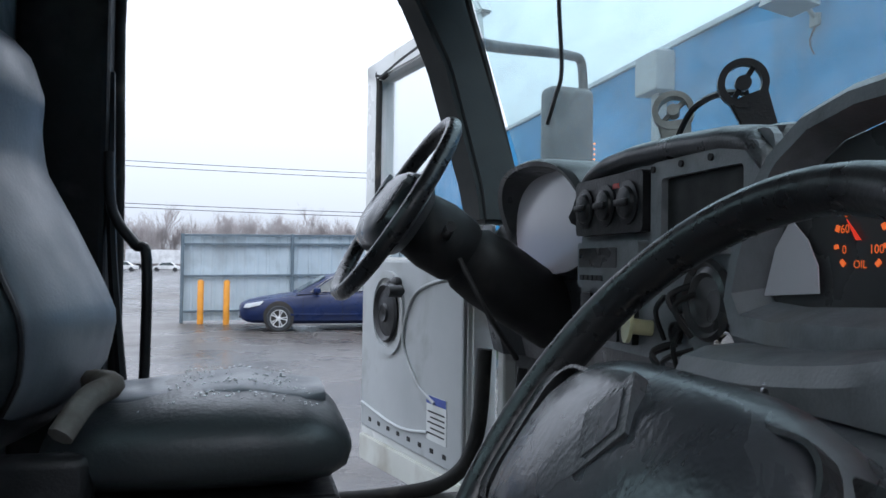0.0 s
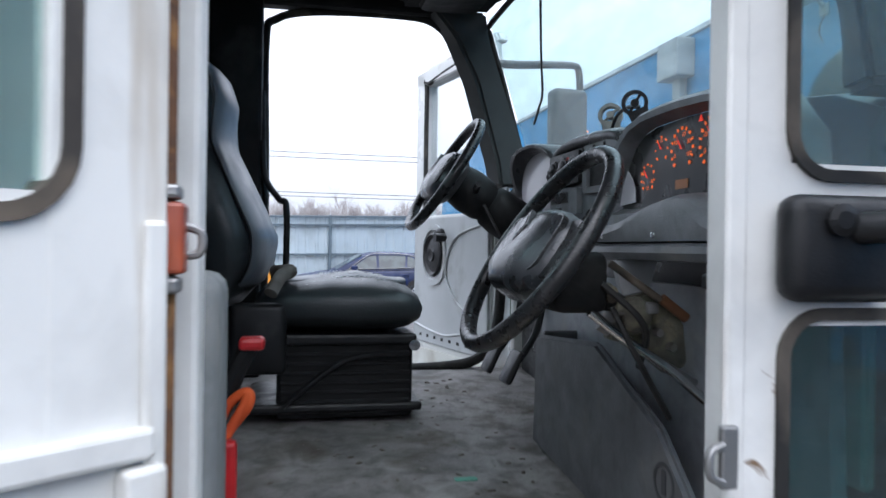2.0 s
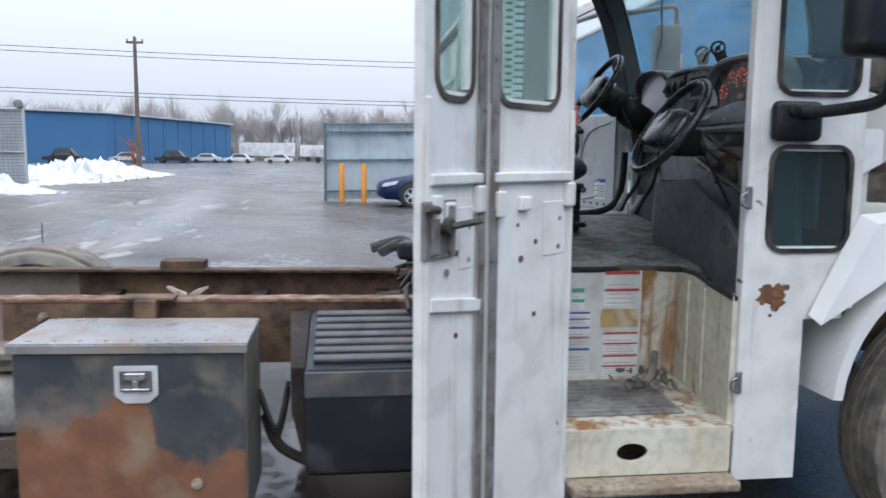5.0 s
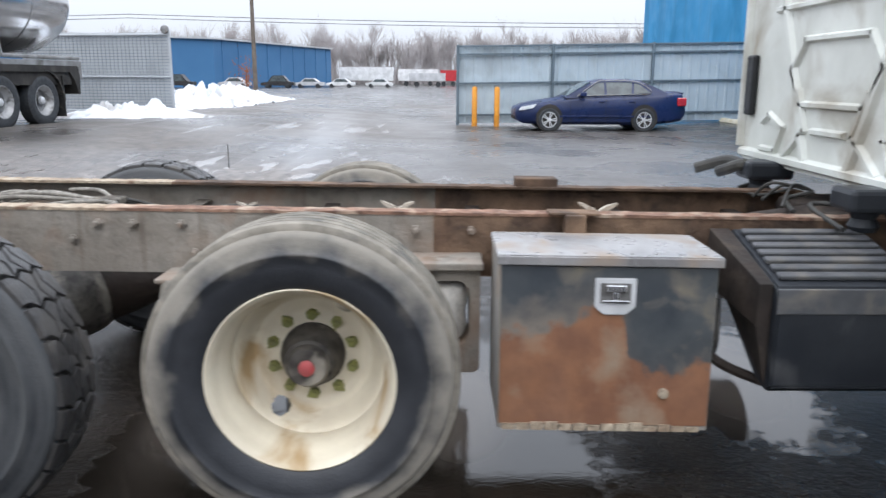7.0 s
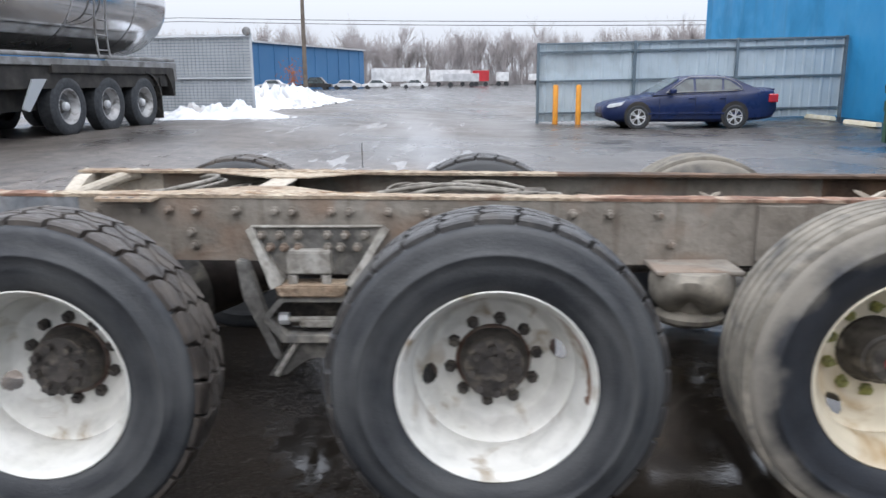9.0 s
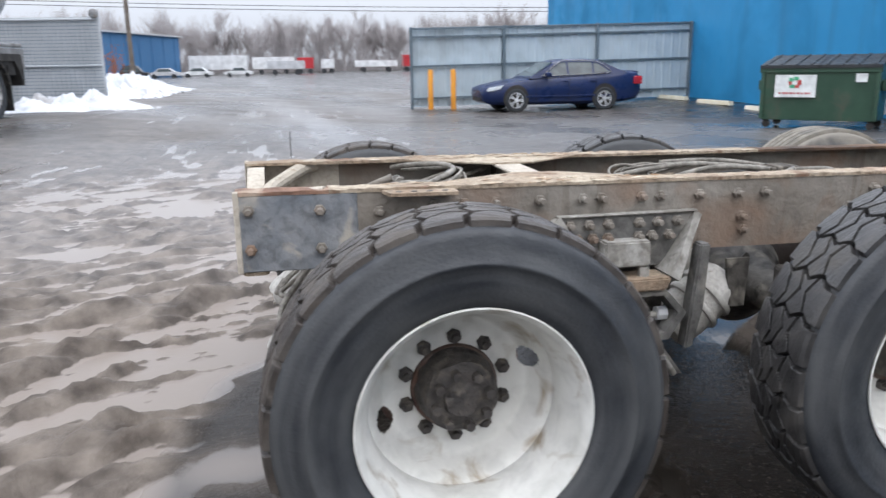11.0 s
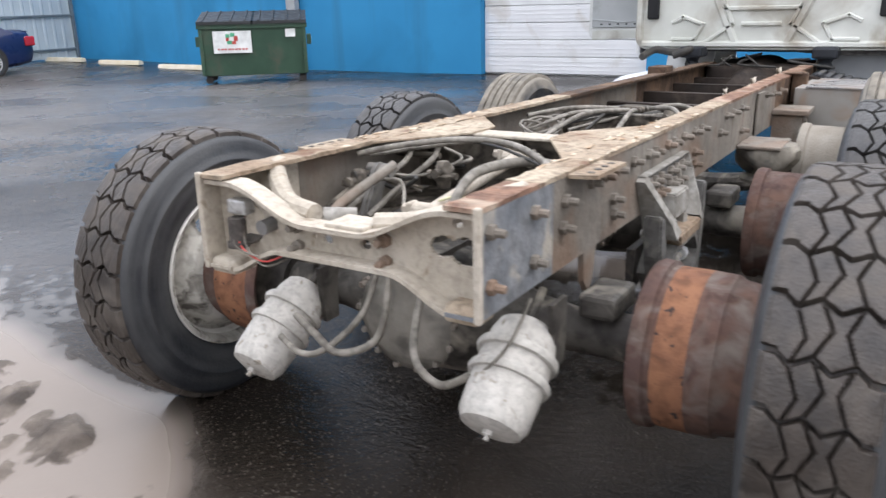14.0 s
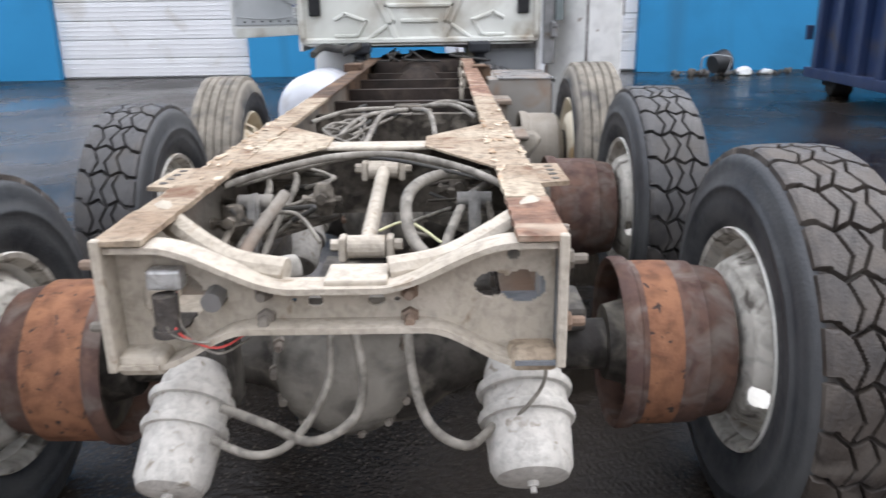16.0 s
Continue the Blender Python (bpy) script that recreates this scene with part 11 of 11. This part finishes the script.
            lathe(bm, [(0.2, 0), (0.30, 0), (0.325, 0.02), (0.33, 0.10), (0.325, 0.19), (0.30, 0.215), (0.225, 0.205), (0.215, 0.17)], m, 36)
            w = part("wheel", bm, tyre_rubber, t, "", 40)
            bm = B()
            lathe(bm, [(0.225, 0.204), (0.222, 0.212), (0.212, 0.212), (0.205, 0.195), (0.2, 0.16)], m, 36)
            for k in range(5):
                for d in (-0.16, 0.16):
                    a = 2 * math.pi * k / 5 + d
                    loft(bm, [[m @ Vector((r * math.cos(a + e), r * math.sin(a + e), z)) for e, z in ((-wd, h - 0.02), (wd, h - 0.02), (wd * 0.8, h), (-wd * 0.8, h))] for r, wd, h in ((0.04, 0.3, 0.21), (0.12, 0.11, 0.2), (0.212, 0.09, 0.205))])
            lathe(bm, [(0.06, 0.18), (0.055, 0.215), (0.03, 0.222), (0, 0.222)], m, 20)
            part("alloy_rim", bm, alloy, w, "", 30)
    bm = B()
    loft(bm, [[(x0 + 1.50, y0 - 0.80, z0 + 0.985), (x0 + 1.50, y0 + 0.80, z0 + 0.985), (x0 + 1.52, y0 + 0.8, z0 + 1.01), (x0 + 1.52, y0 - 0.8, z0 + 1.01)],
              [(x0 + 2.22, y0 - 0.60, z0 + 1.37), (x0 + 2.22, y0 + 0.60, z0 + 1.37), (x0 + 2.2, y0 + 0.6, z0 + 1.40), (x0 + 2.2, y0 - 0.6, z0 + 1.40)]])
    part("windscreen", bm, car_glass, t)
    bm = B()
    loft(bm, [[(x0 + 4.40, y0 - 0.72, z0 + 1.10), (x0 + 4.40, y0 + 0.72, z0 + 1.10), (x0 + 4.40, y0 + 0.7, z0 + 1.125), (x0 + 4.40, y0 - 0.7, z0 + 1.125)],
              [(x0 + 3.76, y0 - 0.58, z0 + 1.40), (x0 + 3.76, y0 + 0.58, z0 + 1.40), (x0 + 3.78, y0 + 0.58, z0 + 1.425), (x0 + 3.78, y0 - 0.58, z0 + 1.425)]])
    part("rear_window", bm, car_glass, t)
    bm = B()
    box(bm, (x0 + 0.0, y0 - 0.5, z0 + 0.32), (x0 + 0.06, y0 + 0.5, z0 + 0.44), 0.015)
    part("lower_grille", bm, trailer_dark, t)
    bm = B()
    slab(bm, [(x0 + 4.5, z0 + 1.05), (x0 + 5.0, z0 + 1.04), (x0 + 5.02, z0 + 1.10), (x0 + 4.85, z0 + 1.085)], "y", y0 - 0.66, y0 + 0.66, 0.008)
    part("boot_spoiler", bm, car_blue, t)
    return t


sedan(5.1325, 19.72, float(lie(7.5, 19.7))).scale = (0.965, 1, 1)


# ---- the tank trailer by the gate ----
def tank_trailer():
    base = 0.31
    rear = Vector((-6.25, 16.95, 0))
    d = Vector((-0.10, -0.995, 0)).normalized()
    m = Matrix.Translation(rear) @ Matrix(((d.x, -d.y, 0, 0), (d.y, d.x, 0, 0), (0, 0, 1, 0), (0, 0, 0, 1)))
    # local x runs forward along the trailer from its tail, local -y is the side towards the yard ... checked by sign below
    side = 1 if (m.to_3x3() @ Vector((0, 1, 0))).x > 0 else -1
    yc = -side * 1.25
    t = thing("tank_trailer", tuple(rear + Vector((0, 0, base))), "long polished steel tank trailer with three rear axles and grimy undercarriage", "trailer")

    def put(name, bm, mat, label="", sm=None, parent=None):
        bmesh.ops.transform(bm, matrix=m, verts=bm.verts)
        return part(name, bm, mat, parent or t, label, sm)
    bm = B()
    zt = base + 2.46
    prof = [(0.0, -0.20), (0.45, -0.18), (0.75, -0.13), (0.92, -0.05), (1.0, 0.05), (1.045, 0.2), (1.05, 1.0), (1.05, 9.2), (0.8, 9.5), (0, 9.6)]
    lathe(bm, prof, Matrix.Translation((0, yc, zt)) @ pose(0, 0, 0, 0, 90), 64)
    for v in bm.verts:
        v.co.y = yc + (v.co.y - yc) * 1.18
    put("tank", bm, tank_steel, "polished reflective steel tank", 50)
    for x in (1.35, 3.4, 5.5, 7.6):
        bm = B()
        lathe(bm, [(1.052, -0.03), (1.066, -0.025), (1.066, 0.025), (1.052, 0.03)], Matrix.Translation((x, yc, zt)) @ pose(0, 0, 0, 0, 90), 64)
        for v in bm.verts:
            v.co.y = yc + (v.co.y - yc) * 1.18
        put("tank_band", bm, tank_steel, "", 50)
    bm = B()
    box(bm, (-0.05, -side * 0.02, base + 1.16), (9.5, -side * 0.45, base + 1.28), 0.01)
    box(bm, (-0.05, -side * 0.00, base + 1.30), (9.5, -side * 0.10, base + 1.37), 0.02)
    put("side_rail", bm, trailer_grey, "grimy stepped side rail")
    bm = B()
    box(bm, (-0.12, -side * 0.02, base + 0.90), (0.0, -side * 2.48, base + 1.28), 0.015)
    put("rear_bumper", bm, trailer_grey)
    bm = B()
    box(bm, (0.05, -side * 0.34, base + 0.45), (9.4, -side * 2.2, base + 1.2))
    box(bm, (0.25, -side * 0.06, base + 0.80), (9.4, -side * 0.36, base + 1.18))
    put("undercarriage", bm, trailer_dark, "dark grimy undercarriage")
    bm = B()
    pts = [(0.06, base + 1.18), (4.2, base + 1.18), (4.2, base + 1.05), (0.35, base + 1.05), (0.18, base + 0.86), (0.10, base + 0.62), (0.03, base + 0.6), (0.0, base + 0.95)]
    slab(bm, pts, "y", -side * 0.01, -side * 0.55)
    put("mud_guard", bm, trailer_dark)
    bm = B()
    slab(bm, [(4.35, base + 0.95), (4.85, base + 0.45), (5.0, base + 0.5), (4.7, base + 0.95)], "y", -side * 0.02, -side * 0.05)
    put("torn_flap", bm, gate_sheet, "torn pale sheet hanging ahead of the wheels")
    for k in range(2):
        bm = B()
        for s in (0.0, 0.35):
            tube(bm, [(2.5 + s, 0.02 * side, base + 1.33), (2.5 + s, -side * 0.02, base + 1.8), (2.55 + s, side * 0.03, base + 2.6), (2.6 + s, -side * 0.25, base + 3.3)], 0.02, 6)
        if k == 0:
            put("ladder_rail", bm, trailer_grey)
        else:
            bm.free()
    for k in range(7):
        bm = B()
        z = base + 1.45 + 0.26 * k
        rod(bm, (2.52, -side * (0.0 if k < 3 else 0.06 * (k - 2)), z), (2.88, -side * (0.0 if k < 3 else 0.06 * (k - 2)), z), 0.015, seg=6)
        put("ladder_rung", bm, trailer_grey)
    for i, x in enumerate((1.24, 2.50, 3.76)):
        for s in (0, 1):
            y = -side * (0.05 if s == 0 else 2.45)
            o = -side * (1 if s == 0 else -1)
            mm = along((x, y, base + 0.5), (x, y - o, base + 0.5))
            bm = B()
            lathe(bm, [(0.29, -0.03), (0.31, 0.0), (0.40, 0.012), (0.46, 0.0), (0.50, -0.03), (0.505, -0.10), (0.50, -0.24), (0.45, -0.28), (0.3, -0.28)], mm, 40)
            w = put("wheel", bm, tyre_rubber, "", 40)
            bm = B()
            lathe(bm, [(0.295, -0.02), (0.30, -0.005), (0.285, -0.005), (0.27, -0.06), (0.235, -0.12), (0.225, -0.14)], mm, 32)
            put("rim", bm, trailer_rim, "dulled steel rim", 40, w)
            bm = B()
            lathe(bm, [(0.24, -0.13), (0.20, -0.17), (0.11, -0.175), (0.10, -0.10), (0.0, -0.10)], mm, 28)
            put("rim_disc", bm, rim_dull, "road-dulled wheel disc", 40, w)
            bm = B()
            lathe(bm, [(0.075, -0.10), (0.07, -0.05), (0.045, -0.03), (0, -0.028)], mm, 16)
            put("hub_cap", bm, alloy, "", 40, w)
    bm = B()
    box(bm, (0.60, -side * 0.02, base + 0.16), (0.625, -side * 0.62, base + 0.98), 0.004)
    put("mud_flap", bm, rubber, "black rubber mud flap")
    bm = B()
    slab(bm, [(1.24 - 0.62 * math.cos(radians(a)), base + 0.5 + 0.60 * math.sin(radians(a))) for a in range(10, 95, 10)] + [(1.24 - 0.58 * math.cos(radians(a)), base + 0.5 + 0.57 * math.sin(radians(a))) for a in range(90, 5, -10)], "y", -side * 0.0, -side * 0.6)
    put("mudguard", bm, rubber, "black quarter mudguard")
    t.scale = (1.22, 1.22, 1.22)


tank_trailer()


# ---- the green bin ----
def waste_bin():
    # front left foot and right foot as they stand on the asphalt
    a, b = Vector((9.35, 11.65, 0)), Vector((10.72, 10.1, 0))
    u = (b - a).normalized()
    v = Vector((-u.y, u.x, 0))
    v = v if v.x > 0 else -v
    w, dp = (b - a).length + 0.1, 1.05
    m = Matrix.Translation(a - u * 0.05 - v * 0.05) @ Matrix(((u.x, v.x, 0, 0), (u.y, v.y, 0, 0), (0, 0, 1, 0), (0, 0, 0, 1)))
    t = thing("waste_bin", tuple(a + u * w / 2 + v * dp / 2), "dark green steel waste bin on casters with a black lid", "bin")

    def put(name, bm, mat, label="", parent=None, sm=None):
        bmesh.ops.transform(bm, matrix=m, verts=bm.verts)
        return part(name, bm, mat, parent or t, label, sm)
    bm = B()
    loft(bm, [[(0.03, 0.02, 0.16), (w - 0.03, 0.02, 0.16), (w - 0.03, dp, 0.16), (0.03, dp, 0.16)], [(0.0, -0.04, 1.18), (w, -0.04, 1.18), (w, dp, 1.36), (0.0, dp, 1.36)]])
    bmesh.ops.bevel(bm, geom=list(bm.edges), offset=0.01, segments=1, affect="EDGES")
    put("bin_body", bm, green_bin)
    for x in (0.0, w - 0.07):
        bm = B()
        box(bm, (x, -0.06, 0.18), (x + 0.07, -0.025, 1.15), 0.008)
        put("corner_rib", bm, green_bin)
    bm = B()
    box(bm, (-0.03, -0.07, 1.10), (w + 0.03, -0.03, 1.20), 0.01)
    put("top_rim", bm, green_bin)
    for s in (0, 1):
        bm = B()
        x = -0.10 if s == 0 else w + 0.01
        box(bm, (x, 0.15, 0.75), (x + 0.09, dp - 0.1, 0.95), 0.01)
        put("fork_pocket", bm, green_bin)
    for s in (0, 1):
        bm = B()
        x0, x1 = s * w / 2 + 0.0, (s + 1) * w / 2
        loft(bm, [[(x0 - 0.02, -0.10, 1.19), (x1 + 0.02, -0.10, 1.19), (x1 + 0.02, -0.10, 1.25), (x0 - 0.02, -0.10, 1.25)], [(x0 - 0.02, dp + 0.03, 1.38), (x1 + 0.02, dp + 0.03, 1.38), (x1 + 0.02, dp + 0.03, 1.45), (x0 - 0.02, dp + 0.03, 1.45)]])
        put("lid", bm, bin_lid, "black plastic lid")
    for k in range(8):
        bm = B()
        x = 0.1 + k * (w - 0.2) / 7
        loft(bm, [[(x - 0.02, -0.09, 1.252), (x + 0.02, -0.09, 1.252), (x + 0.015, -0.09, 1.27), (x - 0.015, -0.09, 1.27)], [(x - 0.02, dp, 1.452), (x + 0.02, dp, 1.452), (x + 0.015, dp, 1.47), (x - 0.015, dp, 1.47)]])
        put("lid_rib", bm, bin_lid)
    bm = B()
    box(bm, (0.28, -0.046, 0.62), (1.05, -0.036, 1.06))
    for v_ in bm.verts:
        v_.co.y -= 0.0 + (0.02 if v_.co.y < 0 else 0)
    sg = put("bin_sign", bm, sign_white, "white sign with a red and green mark and a line of print")
    def mark(x0, x1, z0, z1, mat):
        bm = B()
        box(bm, (x0, -0.071, z0), (x1, -0.067, z1))
        put("sign_mark", bm, mat, "", sg)
    for x0, x1, z0, z1, mat in ((0.54, 0.62, 0.93, 1.0, sign_green), (0.63, 0.72, 0.95, 1.02, sign_green), (0.70, 0.78, 0.86, 0.96, sign_red), (0.56, 0.66, 0.80, 0.87, sign_green), (0.66, 0.74, 0.80, 0.86, sign_red), (0.54, 0.60, 0.86, 0.93, sign_red)):
        mark(x0, x1, z0, z1, mat)
    for k in range(9):
        mark(0.36 + 0.07 * k, 0.40 + 0.07 * k + 0.012 * (k % 2), 0.68, 0.715, sign_red)
    bm = B()
    box(bm, (w - 0.42, -0.066, 0.92), (w - 0.22, -0.058, 1.08))
    put("small_label", bm, sign_white)
    bm = B()
    box(bm, (w + 0.101, 0.3, 0.78), (w + 0.105, 0.75, 0.92))
    put("side_label", bm, sign_white)
    for x in (0.12, w - 0.12):
        for y in (0.1, dp - 0.1):
            bm = B()
            box(bm, (x - 0.05, y - 0.05, 0.14), (x + 0.05, y + 0.05, 0.17))
            rod(bm, (x, y - 0.03, 0.075), (x, y + 0.03, 0.075), 0.075, seg=16)
            put("caster", bm, trailer_dark)


waste_bin()


# ---- the navy roll-off container ----
def rolloff():
    x0, x1, y0, y1 = 5.2, 9.55, -5.55, -8.0
    t = thing("rolloff_container", ((x0 + x1) / 2, (y0 + y1) / 2, 0), "navy blue ribbed steel roll-off container on the wet yard", "container")
    bm = B()
    box(bm, (x0, y0 - 0.06, 0.28), (x1, y1, 1.95), 0.015)
    part("container_body", bm, navy_steel, t)
    n = 8
    for k in range(n):
        x = x0 + 0.15 + k * (x1 - x0 - 0.3) / (n - 1)
        bm = B()
        box(bm, (x - 0.07, y0 - 0.06, 0.30), (x + 0.07, y0 + 0.06, 1.86), 0.012)
        part("side_rib", bm, navy_steel, t)
    for k in range(4):
        y = y0 - 0.3 - 0.6 * k
        bm = B()
        box(bm, (x1 - 0.002, y - 0.06, 0.3), (x1 + 0.07, y + 0.06, 1.86), 0.012)
        part("end_rib", bm, navy_steel, t)
    for z in (0.30, 1.90):
        bm = B()
        box(bm, (x0 - 0.02, y0 - 0.08, z - 0.07), (x1 + 0.09, y0 + 0.08, z + 0.07), 0.012)
        part("rub_rail", bm, navy_steel, t)
    for x in (x0 + 0.4, x1 - 0.35):
        bm = B()
        rod(bm, (x, y0 - 0.12, 0.13), (x, y0 - 0.4, 0.13), 0.13, seg=18)
        box(bm, (x - 0.2, y0 - 0.5, 0.13), (x + 0.2, y0 - 0.1, 0.29), 0.01)
        part("ground_roller", bm, trailer_dark, t)
    bm = B()
    box(bm, (x1 + 0.07, y0 + 0.0, 0.75), (x1 + 0.13, y0 + 0.1, 0.95), 0.01)
    part("door_hook", bm, navy_steel, t)


rolloff()

# rubbish along the foot of the wall
rng = random.Random(8)
bm = B()
for k in range(70):
    y = rng.uniform(-6.8, -4.4)
    x = rng.uniform(12.35, 13.0)
    s = rng.uniform(0.02, 0.07)
    bmesh.ops.create_icosphere(bm, subdivisions=1, radius=s, matrix=Matrix.Translation((x, y, s * 0.4)) @ pose(0, 0, 0, rng.uniform(0, 180), rng.uniform(0, 60)) @ Matrix.Diagonal((1.4, 0.8, 0.5, 1)))
solo("wall_litter", bm, debris_grey, "strewn wet leaves and rubbish along the wall", "litter", kind="stuff")
bm = B()
lathe(bm, [(0, 0.02), (0.16, 0.0), (0.2, 0.1), (0.22, 0.3), (0.205, 0.31), (0.18, 0.12), (0.0, 0.05)], Matrix.Translation((12.5, -5.1, 0.17)) @ pose(0, 0, 0, 78, 0, 25), 20)
solo("broken_bucket", bm, bin_lid, "broken dark bucket lying by the blue wall", "bucket", smooth=40)
bm = B()
tube(bm, [(12.3, -4.85, 0.02), (12.2, -4.82, 0.32), (12.25, -5.1, 0.36), (12.25, -5.35, 0.3), (12.3, -5.3, 0.03)], 0.012, 6)
solo("wire_frame", bm, gate_sheet, "bent pale wire frame beside the bucket", "scrap")
for (x, y), s in (((12.4, -5.65), 1.0), ((12.5, -6.1), 0.7)):
    bm = B()
    bmesh.ops.create_icosphere(bm, subdivisions=3, radius=0.14 * s, matrix=Matrix.Translation((x, y, 0.05)))
    for v in bm.verts:
        v.co += 0.05 * s * noise.noise_vector(v.co * 9)
        v.co.z = max(v.co.z * 0.7, 0.0)
    solo("plastic_bag", bm, sign_white, "crumpled white plastic bag on the ground", "bag", "plastic bags")
# broken concrete and a thin stake in the yard
bm = B()
rod(bm, (-0.35, 9.0, 0.0), (-0.35, 9.0, 0.42), 0.012, seg=6)
solo("marker_stake", bm, dull_steel, "thin grey marker stake standing in the yard", "stake")
